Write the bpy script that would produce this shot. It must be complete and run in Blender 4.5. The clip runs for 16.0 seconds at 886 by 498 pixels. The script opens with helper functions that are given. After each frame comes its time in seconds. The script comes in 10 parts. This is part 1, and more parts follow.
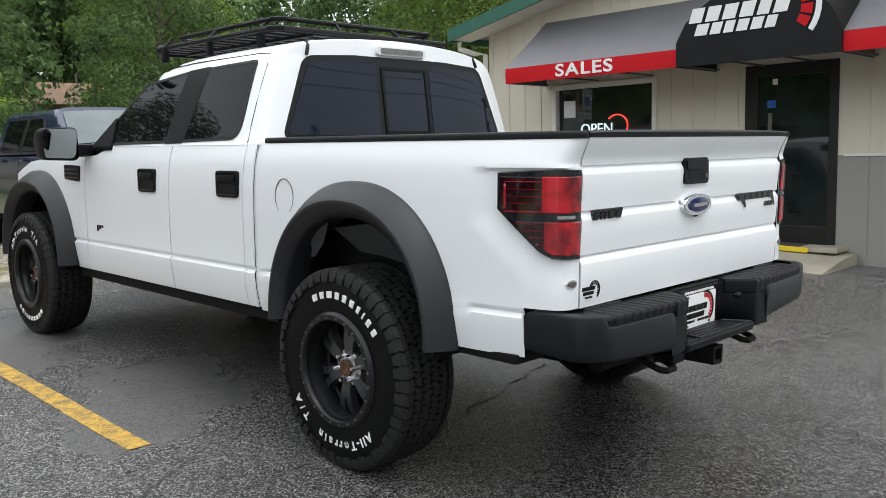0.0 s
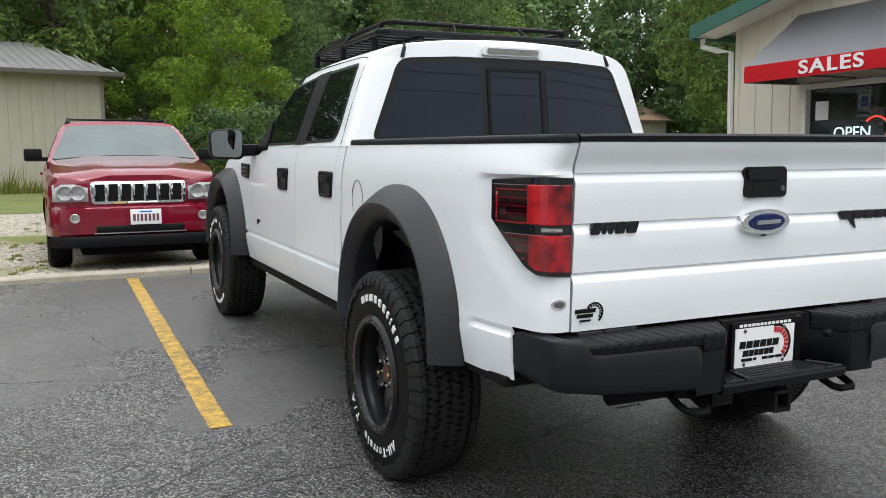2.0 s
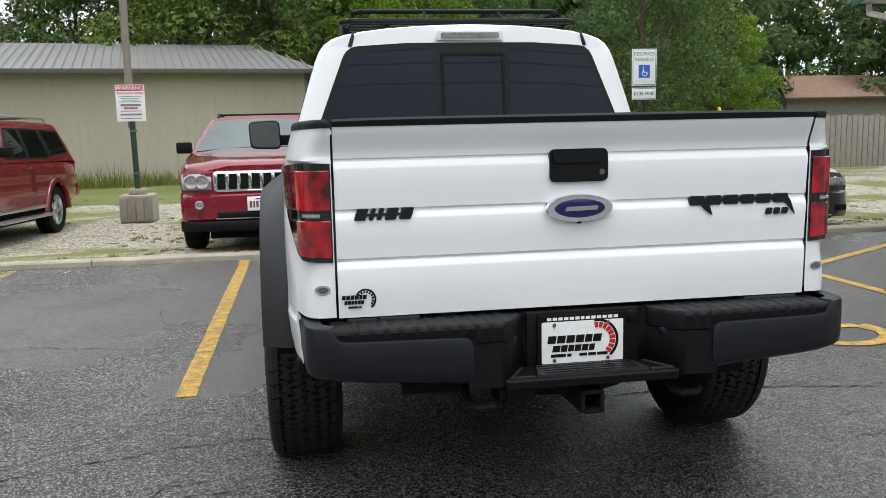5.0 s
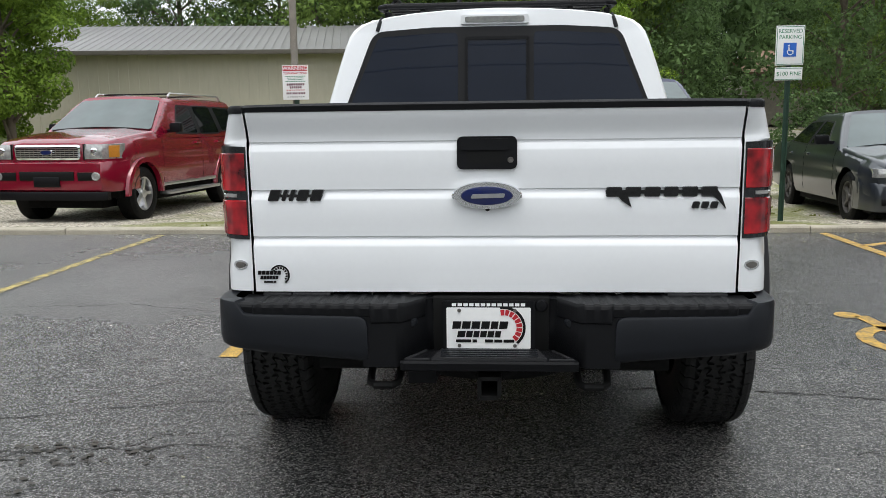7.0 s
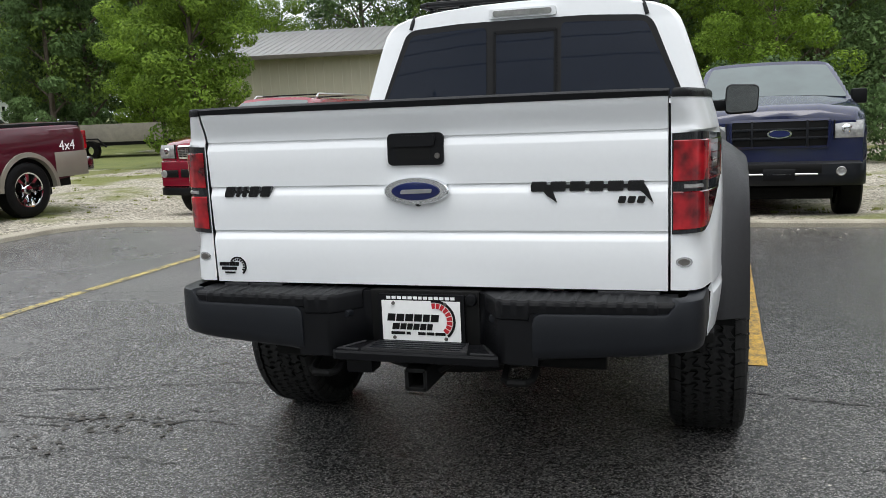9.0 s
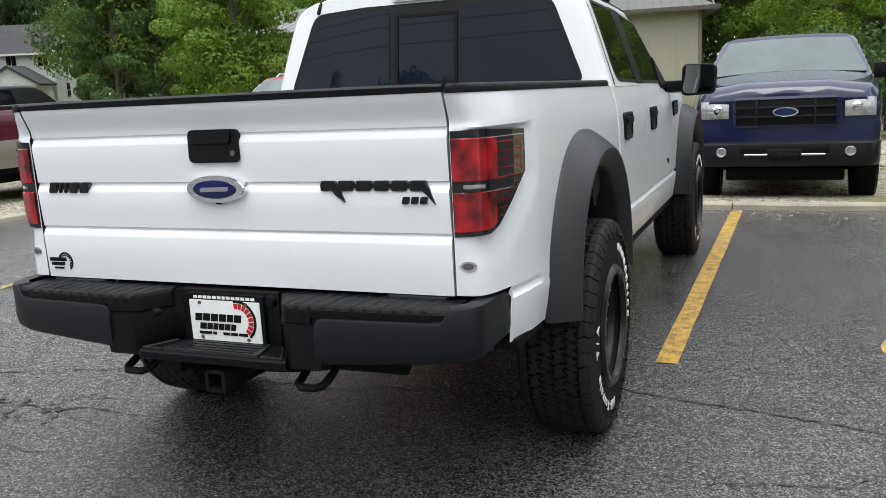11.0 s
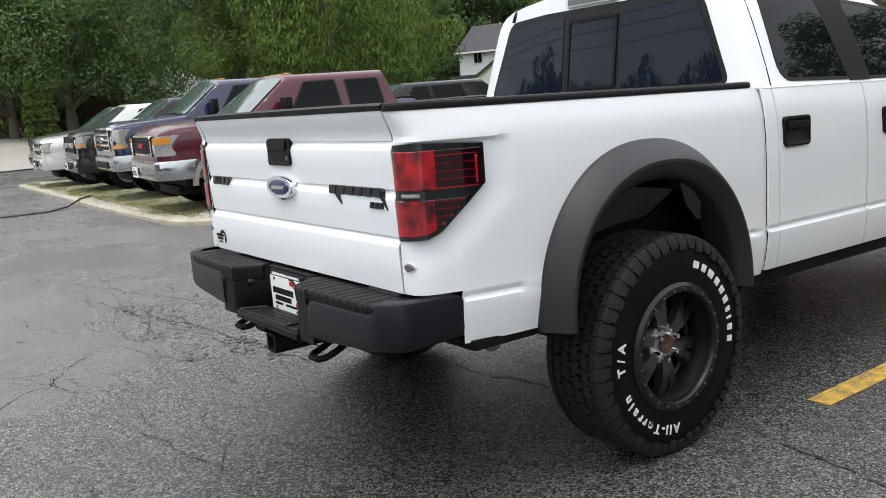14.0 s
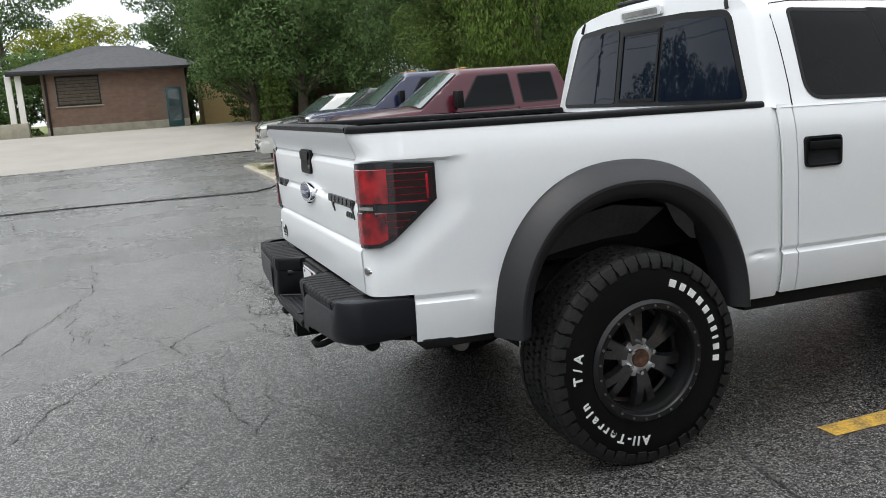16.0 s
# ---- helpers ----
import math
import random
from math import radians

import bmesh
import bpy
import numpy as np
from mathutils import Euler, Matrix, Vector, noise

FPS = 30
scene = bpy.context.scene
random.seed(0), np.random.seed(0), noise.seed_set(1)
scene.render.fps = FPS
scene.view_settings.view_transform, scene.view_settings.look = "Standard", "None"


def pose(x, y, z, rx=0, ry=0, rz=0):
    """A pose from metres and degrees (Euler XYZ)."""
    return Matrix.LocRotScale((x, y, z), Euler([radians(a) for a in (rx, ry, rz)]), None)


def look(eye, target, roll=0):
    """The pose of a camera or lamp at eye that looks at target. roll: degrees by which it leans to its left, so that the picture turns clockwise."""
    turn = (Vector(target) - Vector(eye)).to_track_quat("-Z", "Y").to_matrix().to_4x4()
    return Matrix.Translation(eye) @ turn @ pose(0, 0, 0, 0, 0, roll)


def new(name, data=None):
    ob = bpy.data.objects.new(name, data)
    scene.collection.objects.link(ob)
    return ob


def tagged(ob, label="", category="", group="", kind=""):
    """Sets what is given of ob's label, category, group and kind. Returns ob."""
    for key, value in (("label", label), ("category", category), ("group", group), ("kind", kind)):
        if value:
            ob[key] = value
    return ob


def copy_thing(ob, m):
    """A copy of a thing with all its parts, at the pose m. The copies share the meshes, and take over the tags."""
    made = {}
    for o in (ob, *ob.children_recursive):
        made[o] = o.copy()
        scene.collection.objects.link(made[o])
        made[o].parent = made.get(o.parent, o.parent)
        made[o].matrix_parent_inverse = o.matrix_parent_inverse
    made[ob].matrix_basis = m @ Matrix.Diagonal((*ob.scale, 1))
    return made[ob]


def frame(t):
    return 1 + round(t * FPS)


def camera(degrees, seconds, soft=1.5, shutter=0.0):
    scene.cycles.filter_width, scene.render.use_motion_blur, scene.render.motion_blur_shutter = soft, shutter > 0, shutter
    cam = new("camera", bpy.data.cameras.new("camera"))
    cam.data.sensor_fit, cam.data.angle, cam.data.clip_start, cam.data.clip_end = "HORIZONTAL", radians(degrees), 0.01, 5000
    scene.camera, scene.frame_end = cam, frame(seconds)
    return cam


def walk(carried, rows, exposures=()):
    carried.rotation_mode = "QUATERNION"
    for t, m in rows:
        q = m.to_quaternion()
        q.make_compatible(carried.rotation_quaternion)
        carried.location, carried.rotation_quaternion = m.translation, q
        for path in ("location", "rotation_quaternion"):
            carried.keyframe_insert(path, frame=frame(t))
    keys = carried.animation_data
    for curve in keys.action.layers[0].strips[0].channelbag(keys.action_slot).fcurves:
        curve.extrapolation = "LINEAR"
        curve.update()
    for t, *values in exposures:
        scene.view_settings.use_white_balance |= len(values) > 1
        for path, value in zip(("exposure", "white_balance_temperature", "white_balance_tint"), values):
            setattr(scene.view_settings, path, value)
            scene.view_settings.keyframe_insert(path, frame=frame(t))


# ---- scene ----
cam = camera(55.2, 16.0, soft=0.75)
PATH = [
    (0, (-3.339, -1.797, 1.481), (-1.933, -0.401, 1.209), -0.0),
    (0.5, (-3.097, -1.905, 1.493), (-1.785, -0.42, 1.22), -0.2),
    (1, (-2.859, -2.086, 1.49), (-1.726, -0.46, 1.223), -0.0),
    (1.5, (-2.648, -2.238, 1.495), (-1.676, -0.512, 1.221), -0.4),
    (2, (-2.368, -2.29, 1.485), (-1.524, -0.497, 1.217), 0.3),
    (2.5, (-2.121, -2.365, 1.479), (-1.392, -0.522, 1.21), 0.2),
    (3, (-1.854, -2.526, 1.497), (-1.253, -0.638, 1.227), -0.3),
    (3.5, (-1.618, -2.597, 1.477), (-1.085, -0.688, 1.21), -0.5),
    (4, (-1.348, -2.629, 1.486), (-0.795, -0.726, 1.217), -0.3),
    (4.2, (-1.252, -2.659, 1.483), (-0.747, -0.742, 1.217), -0.5),
    (6.3, (-0.333, -2.824, 1.461), (-0.248, -0.854, 1.129), -0.8),
    (6.5, (-0.216, -2.84, 1.467), (-0.194, -0.868, 1.137), -0.6),
    (7, (0.049, -2.871, 1.481), (-0.097, -0.905, 1.146), -0.8),
    (7.5, (0.231, -2.795, 1.458), (-0.029, -0.839, 1.128), -0.8),
    (8, (0.438, -2.717, 1.47), (0.09, -0.776, 1.135), -1.1),
    (8.5, (0.702, -2.757, 1.471), (0.26, -0.835, 1.137), -1.3),
    (9, (0.932, -2.773, 1.472), (0.346, -0.891, 1.133), -2.5),
    (9.5, (1.154, -2.662, 1.467), (0.626, -0.766, 1.107), -2.0),
    (9.7, (1.233, -2.612, 1.47), (0.745, -0.707, 1.108), -1.9),
    (11.8, (2.169, -2.175, 1.512), (1.157, -0.494, 1.125), -3.9),
    (12, (2.285, -2.118, 1.494), (1.21, -0.474, 1.119), -4.0),
    (12.5, (2.581, -2.024, 1.498), (1.345, -0.496, 1.128), -4.5),
    (13, (2.791, -1.888, 1.486), (1.414, -0.481, 1.136), -4.8),
    (13.5, (2.966, -1.684, 1.497), (1.478, -0.399, 1.131), -4.6),
    (14, (3.203, -1.54, 1.499), (1.607, -0.389, 1.143), -4.4),
    (14.5, (3.448, -1.409, 1.537), (1.779, -0.368, 1.174), -4.7),
    (15, (3.566, -1.22, 1.526), (1.828, -0.298, 1.168), -4.1),
    (15.5, (3.699, -1.039, 1.562), (1.901, -0.237, 1.208), -3.6),
    (16, (3.94, -0.839, 1.571), (2.096, -0.149, 1.219), -4.1),
]
walk(cam, [(t, look(eye, target, roll)) for t, eye, target, roll in PATH], exposures=[(0.0, 0.48), (2.0, 0.45), (4.0, 0.38), (7.0, 0.27), (9.5, 0.32), (12.0, 0.54), (14.0, 0.57), (15.0, 0.53), (16.0, 0.38)])

# ---- light: a bright overcast sky, with a broad weak sun behind the cloud ----
SUN_HEIGHT, SUN_TURN = 74.0, 175.0
sky = bpy.data.worlds.new("overcast_sky")
scene.world = sky
sky.use_nodes = True
_n, _l = sky.node_tree.nodes, sky.node_tree.links
_n.clear()
_sky = _n.new("ShaderNodeTexSky")
_sky.sky_type, _sky.sun_disc = "NISHITA", False
_sky.sun_elevation, _sky.sun_rotation = radians(SUN_HEIGHT), radians(SUN_TURN)
_sky.air_density, _sky.dust_density, _sky.ozone_density = 1.0, 6.0, 1.0
_cloud_xyz = _n.new("ShaderNodeTexCoord")
_cloud = _n.new("ShaderNodeTexNoise")
_cloud.inputs["Scale"].default_value, _cloud.inputs["Detail"].default_value = 2.6, 6.0
_ramp = _n.new("ShaderNodeMapRange")
_ramp.inputs["From Min"].default_value, _ramp.inputs["From Max"].default_value = 0.3, 0.7
_ramp.inputs["To Min"].default_value, _ramp.inputs["To Max"].default_value = 10.2, 15.8
_grey = _n.new("ShaderNodeMix")
_grey.data_type = "RGBA"
_grey.inputs[0].default_value = 0.86
_comb = _n.new("ShaderNodeCombineColor")
_bg = _n.new("ShaderNodeBackground")
_bg.inputs["Strength"].default_value = 0.14
_out = _n.new("ShaderNodeOutputWorld")
_flat = _n.new("ShaderNodeMapping")
_flat.inputs["Scale"].default_value = (1.0, 1.0, 3.2)
_l.new(_cloud_xyz.outputs["Generated"], _flat.inputs["Vector"])
_l.new(_flat.outputs["Vector"], _cloud.inputs["Vector"])
_l.new(_cloud.outputs["Fac"], _ramp.inputs["Value"])
# an overcast sky is about twice as bright overhead as at the horizon
_dir = _n.new("ShaderNodeSeparateXYZ")
_l.new(_cloud_xyz.outputs["Generated"], _dir.inputs[0])
_high = _n.new("ShaderNodeMapRange")
_high.inputs["To Min"].default_value, _high.inputs["To Max"].default_value = 0.52, 1.0
_l.new(_dir.outputs["Z"], _high.inputs["Value"])
_dome = _n.new("ShaderNodeMath")
_dome.operation = "MULTIPLY"
_l.new(_ramp.outputs["Result"], _dome.inputs[0]), _l.new(_high.outputs["Result"], _dome.inputs[1])
for _c, _k in (("Red", 0.955), ("Green", 1.0), ("Blue", 1.035)):
    _tint = _n.new("ShaderNodeMath")
    _tint.operation = "MULTIPLY"
    _tint.inputs[1].default_value = _k
    _l.new(_dome.outputs[0], _tint.inputs[0])
    _l.new(_tint.outputs[0], _comb.inputs[_c])
_l.new(_sky.outputs["Color"], _grey.inputs[6])
_l.new(_comb.outputs["Color"], _grey.inputs[7])
_l.new(_grey.outputs[2], _bg.inputs["Color"])
_l.new(_bg.outputs["Background"], _out.inputs["Surface"])

sun_data = bpy.data.lights.new("sun", "SUN")
sun_data.energy, sun_data.angle, sun_data.color = 0.9, radians(30), (1.0, 0.98, 0.96)
sun = new("sun", sun_data)
sun.matrix_world = look((0, 0, 30), (30 * math.sin(radians(SUN_TURN)) / math.tan(radians(SUN_HEIGHT)) * -1,
                                     30 * math.cos(radians(SUN_TURN)) / math.tan(radians(SUN_HEIGHT)) * -1, 0))

# ---- materials ----
def material(name, colour, rough=0.5, metal=0.0, vary=0.12, scale=6.0, fine=60.0, bump=0.0, bump_scale=80.0,
             coat=0.0, rough_vary=0.0, ior=1.5, second=None, emission=0.0, island=0.0, stretch=None, sharp=0.35):
    """A Principled material with colour that varies at two scales, optional relief, coat and per-object shade."""
    m = bpy.data.materials.new(name)
    m.use_nodes = True
    n, l = m.node_tree.nodes, m.node_tree.links
    b = n["Principled BSDF"]
    b.inputs["Roughness"].default_value, b.inputs["Metallic"].default_value = rough, metal
    b.inputs["IOR"].default_value = ior
    b.inputs["Coat Weight"].default_value, b.inputs["Coat Roughness"].default_value = coat, 0.04
    co = n.new("ShaderNodeTexCoord")
    src = co.outputs["Object"]
    if stretch:
        mp = n.new("ShaderNodeMapping")
        mp.inputs["Scale"].default_value = stretch
        l.new(src, mp.inputs["Vector"])
        src = mp.outputs["Vector"]
    a = n.new("ShaderNodeTexNoise")
    a.inputs["Scale"].default_value, a.inputs["Detail"].default_value = scale, 4.0
    c = n.new("ShaderNodeTexNoise")
    c.inputs["Scale"].default_value, c.inputs["Detail"].default_value = fine, 3.0
    l.new(src, a.inputs["Vector"]), l.new(src, c.inputs["Vector"])
    add = n.new("ShaderNodeMath")
    add.operation = "ADD"
    l.new(a.outputs["Fac"], add.inputs[0]), l.new(c.outputs["Fac"], add.inputs[1])
    rng = n.new("ShaderNodeMapRange")
    rng.inputs["From Min"].default_value, rng.inputs["From Max"].default_value = 1 - sharp, 1 + sharp
    l.new(add.outputs[0], rng.inputs["Value"])
    mix = n.new("ShaderNodeMix")
    mix.data_type = "RGBA"
    dark = second or tuple(v * (1 - vary) for v in colour)
    light = colour if second else tuple(min(1.0, v * (1 + vary)) for v in colour)
    mix.inputs[6].default_value, mix.inputs[7].default_value = (*dark, 1), (*light, 1)
    l.new(rng.outputs["Result"], mix.inputs[0])
    last = mix.outputs[2]
    if island:
        g = n.new("ShaderNodeNewGeometry")
        o = n.new("ShaderNodeObjectInfo")
        s = n.new("ShaderNodeMath")
        s.operation = "ADD"
        l.new(g.outputs["Random Per Island"], s.inputs[0]), l.new(o.outputs["Random"], s.inputs[1])
        r2 = n.new("ShaderNodeMapRange")
        r2.inputs["From Max"].default_value = 2.0
        r2.inputs["To Min"].default_value, r2.inputs["To Max"].default_value = 1 - island, 1 + island
        l.new(s.outputs[0], r2.inputs["Value"])
        hs = n.new("ShaderNodeHueSaturation")
        l.new(r2.outputs["Result"], hs.inputs["Value"]), l.new(last, hs.inputs["Color"])
        last = hs.outputs["Color"]
    l.new(last, b.inputs["Base Color"])
    if rough_vary:
        r3 = n.new("ShaderNodeMapRange")
        r3.inputs["From Min"].default_value, r3.inputs["From Max"].default_value = 0.3, 0.7
        r3.inputs["To Min"].default_value, r3.inputs["To Max"].default_value = rough - rough_vary, rough + rough_vary
        l.new(a.outputs["Fac"], r3.inputs["Value"]), l.new(r3.outputs["Result"], b.inputs["Roughness"])
    if bump:
        t = n.new("ShaderNodeTexNoise")
        t.inputs["Scale"].default_value, t.inputs["Detail"].default_value = bump_scale, 4.0
        l.new(src, t.inputs["Vector"])
        bp = n.new("ShaderNodeBump")
        bp.inputs["Strength"].default_value, bp.inputs["Distance"].default_value = bump, 0.01
        l.new(t.outputs["Fac"], bp.inputs["Height"]), l.new(bp.outputs["Normal"], b.inputs["Normal"])
    if emission:
        b.inputs["Emission Color"].default_value = (*colour, 1)
        b.inputs["Emission Strength"].default_value = emission
    return m


def asphalt_material(name, dry, wet, crack_scale=0.28):
    """Worn asphalt: aggregate of pale and dark stones, damp sheen in broad patches, a net of fine cracks."""
    m = bpy.data.materials.new(name)
    m.use_nodes = True
    n, l = m.node_tree.nodes, m.node_tree.links
    b = n["Principled BSDF"]
    co = n.new("ShaderNodeTexCoord").outputs["Object"]

    def noise_tex(scale, detail=4.0, rough=0.6):
        t = n.new("ShaderNodeTexNoise")
        t.inputs["Scale"].default_value, t.inputs["Detail"].default_value, t.inputs["Roughness"].default_value = scale, detail, rough
        l.new(co, t.inputs["Vector"])
        return t

    def span(src, lo, hi, to_lo, to_hi):
        r = n.new("ShaderNodeMapRange")
        r.inputs["From Min"].default_value, r.inputs["From Max"].default_value = lo, hi
        r.inputs["To Min"].default_value, r.inputs["To Max"].default_value = to_lo, to_hi
        l.new(src, r.inputs["Value"])
        return r.outputs["Result"]

    def blend(fac, one, two, mode="MIX"):
        x = n.new("ShaderNodeMix")
        x.data_type, x.blend_type = "RGBA", mode
        for s, i in ((fac, 0), (one, 6), (two, 7)):
            if isinstance(s, (tuple, float)):
                x.inputs[i].default_value = s if isinstance(s, float) else (*s, 1)
            else:
                l.new(s, x.inputs[i])
        return x.outputs[2]

    def cells(scale):
        v = n.new("ShaderNodeTexVoronoi")
        v.inputs["Scale"].default_value = scale
        l.new(co, v.inputs["Vector"])
        sp = n.new("ShaderNodeSeparateColor")
        l.new(v.outputs["Color"], sp.inputs["Color"])
        return v, sp

    stone, sep = cells(105.0)
    grit, sep2 = cells(210.0)
    damp = span(noise_tex(0.35, 5.0).outputs["Fac"], 0.38, 0.62, 0.0, 1.0)
    stain = span(noise_tex(1.7, 6.0, 0.7).outputs["Fac"], 0.35, 0.7, 0.0, 1.0)
    worn = span(noise_tex(5.0, 6.0, 0.75).outputs["Fac"], 0.35, 0.65, 0.0, 1.0)
    base = blend(damp, dry, wet)
    base = blend(span(worn, 0.0, 1.0, 0.0, 0.4), base, tuple(v * 1.5 for v in dry))
    base = blend(span(stain, 0.0, 1.0, 0.0, 0.5), base, tuple(v * 0.5 for v in wet))

    def speckle(colour, src, lo, hi):
        h = n.new("ShaderNodeHueSaturation")
        l.new(span(src, 0.0, 1.0, lo, hi), h.inputs["Value"]), l.new(colour, h.inputs["Color"])
        return h.outputs["Color"]

    base = speckle(base, sep.outputs["Red"], 0.3, 1.8)
    base = speckle(base, sep2.outputs["Red"], 0.35, 1.8)
    base = blend(span(sep.outputs["Green"], 0.84, 0.92, 0.0, 0.7), base, (0.23, 0.22, 0.205))
    # brightest fine grains also paint wet glints into the colour
    base = blend(span(sep2.outputs["Green"], 0.90, 0.95, 0.0, 0.85), base, (0.40, 0.39, 0.37))
    # ragged wet patches; the one under the pickup's tail also paints contact shade
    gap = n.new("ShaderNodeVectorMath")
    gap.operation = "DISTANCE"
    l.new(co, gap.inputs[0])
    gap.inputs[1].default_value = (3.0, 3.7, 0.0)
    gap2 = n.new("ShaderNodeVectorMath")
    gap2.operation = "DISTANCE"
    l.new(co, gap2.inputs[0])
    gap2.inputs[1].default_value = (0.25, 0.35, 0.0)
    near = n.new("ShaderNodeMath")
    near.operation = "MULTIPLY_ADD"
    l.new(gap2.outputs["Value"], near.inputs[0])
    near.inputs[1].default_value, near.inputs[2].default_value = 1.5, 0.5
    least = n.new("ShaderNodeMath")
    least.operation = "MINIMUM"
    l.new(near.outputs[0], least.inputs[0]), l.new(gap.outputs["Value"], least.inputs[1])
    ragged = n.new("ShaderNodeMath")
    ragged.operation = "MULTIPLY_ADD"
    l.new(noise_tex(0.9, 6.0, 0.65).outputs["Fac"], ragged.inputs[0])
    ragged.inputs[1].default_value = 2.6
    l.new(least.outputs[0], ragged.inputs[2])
    wet_shade = span(ragged.outputs[0], 3.2, 5.8, 1.0, 0.0)
    wet_shade_tone = n.new("ShaderNodeHueSaturation")
    wet_shade_tone.inputs["Value"].default_value = 0.62
    l.new(base, wet_shade_tone.inputs["Color"])
    base = blend(wet_shade, base, wet_shade_tone.outputs["Color"])
    # fine cracks
    warp = n.new("ShaderNodeMix")
    warp.data_type = "RGBA"
    warp.inputs[0].default_value = 0.22
    l.new(co, warp.inputs[6]), l.new(noise_tex(1.3, 6.0).outputs["Color"], warp.inputs[7])
    lines = n.new("ShaderNodeTexVoronoi")
    lines.feature = "DISTANCE_TO_EDGE"
    lines.inputs["Scale"].default_value = crack_scale
    l.new(warp.outputs[2], lines.inputs["Vector"])
    crack = span(lines.outputs["Distance"], 0.0, 0.0025, 1.0, 0.0)
    gate = span(noise_tex(0.5, 2.0).outputs["Fac"], 0.48, 0.58, 0.0, 0.8)
    both = n.new("ShaderNodeMath")
    both.operation = "MULTIPLY"
    l.new(crack, both.inputs[0]), l.new(gate, both.inputs[1])
    base = blend(both.outputs[0], base, (0.012, 0.012, 0.012))
    l.new(base, b.inputs["Base Color"])
    sheen = n.new("ShaderNodeMath")
    sheen.operation = "MULTIPLY"
    l.new(span(damp, 0.0, 1.0, 0.34, 0.22), sheen.inputs[0]), l.new(span(wet_shade, 0.0, 1.0, 1.0, 0.6), sheen.inputs[1])
    l.new(sheen.outputs[0], b.inputs["Roughness"])
    b.inputs["IOR"].default_value = 1.54
    bump = n.new("ShaderNodeBump")
    bump.inputs["Strength"].default_value, bump.inputs["Distance"].default_value = 1.0, 0.009
    l.new(span(wet_shade, 0.0, 1.0, 0.5, 0.36), bump.inputs["Strength"])
    l.new(noise_tex(150.0, 6.0, 0.75).outputs["Fac"], bump.inputs["Height"])
    bump2 = n.new("ShaderNodeBump")
    bump2.inputs["Strength"].default_value, bump2.inputs["Distance"].default_value = 0.2, 0.03
    l.new(noise_tex(9.0, 5.0).outputs["Fac"], bump2.inputs["Height"])
    l.new(bump.outputs["Normal"], bump2.inputs["Normal"])
    l.new(bump2.outputs["Normal"], b.inputs["Normal"])
    return m


def gravel_material(name):
    """Pale gravel with grass and weeds growing through in patches."""
    m = bpy.data.materials.new(name)
    m.use_nodes = True
    n, l = m.node_tree.nodes, m.node_tree.links
    b = n["Principled BSDF"]
    co = n.new("ShaderNodeTexCoord").outputs["Object"]
    v = n.new("ShaderNodeTexVoronoi")
    v.inputs["Scale"].default_value = 34.0
    l.new(co, v.inputs["Vector"])
    sep = n.new("ShaderNodeSeparateColor")
    l.new(v.outputs["Color"], sep.inputs["Color"])
    ramp = n.new("ShaderNodeValToRGB")
    e = ramp.color_ramp.elements
    e[0].color, e[1].color = (0.09, 0.08, 0.06, 1), (0.60, 0.55, 0.45, 1)
    l.new(sep.outputs["Red"], ramp.inputs["Fac"])
    patch = n.new("ShaderNodeTexNoise")
    patch.inputs["Scale"].default_value, patch.inputs["Detail"].default_value = 0.45, 7.0
    l.new(co, patch.inputs["Vector"])
    rng = n.new("ShaderNodeMapRange")
    rng.inputs["From Min"].default_value, rng.inputs["From Max"].default_value = 0.5, 0.6
    l.new(patch.outputs["Fac"], rng.inputs["Value"])
    green = n.new("ShaderNodeTexNoise")
    green.inputs["Scale"].default_value = 30.0
    l.new(co, green.inputs["Vector"])
    gr = n.new("ShaderNodeValToRGB")
    g = gr.color_ramp.elements
    g[0].color, g[1].color = (0.06, 0.075, 0.018, 1), (0.26, 0.27, 0.08, 1)
    l.new(green.outputs["Fac"], gr.inputs["Fac"])
    mix = n.new("ShaderNodeMix")
    mix.data_type = "RGBA"
    l.new(rng.outputs["Result"], mix.inputs[0]), l.new(ramp.outputs["Color"], mix.inputs[6]), l.new(gr.outputs["Color"], mix.inputs[7])
    l.new(mix.outputs[2], b.inputs["Base Color"])
    b.inputs["Roughness"].default_value = 0.95
    bump = n.new("ShaderNodeBump")
    bump.inputs["Strength"].default_value, bump.inputs["Distance"].default_value = 0.8, 0.03
    l.new(v.outputs["Distance"], bump.inputs["Height"]), l.new(bump.outputs["Normal"], b.inputs["Normal"])
    return m


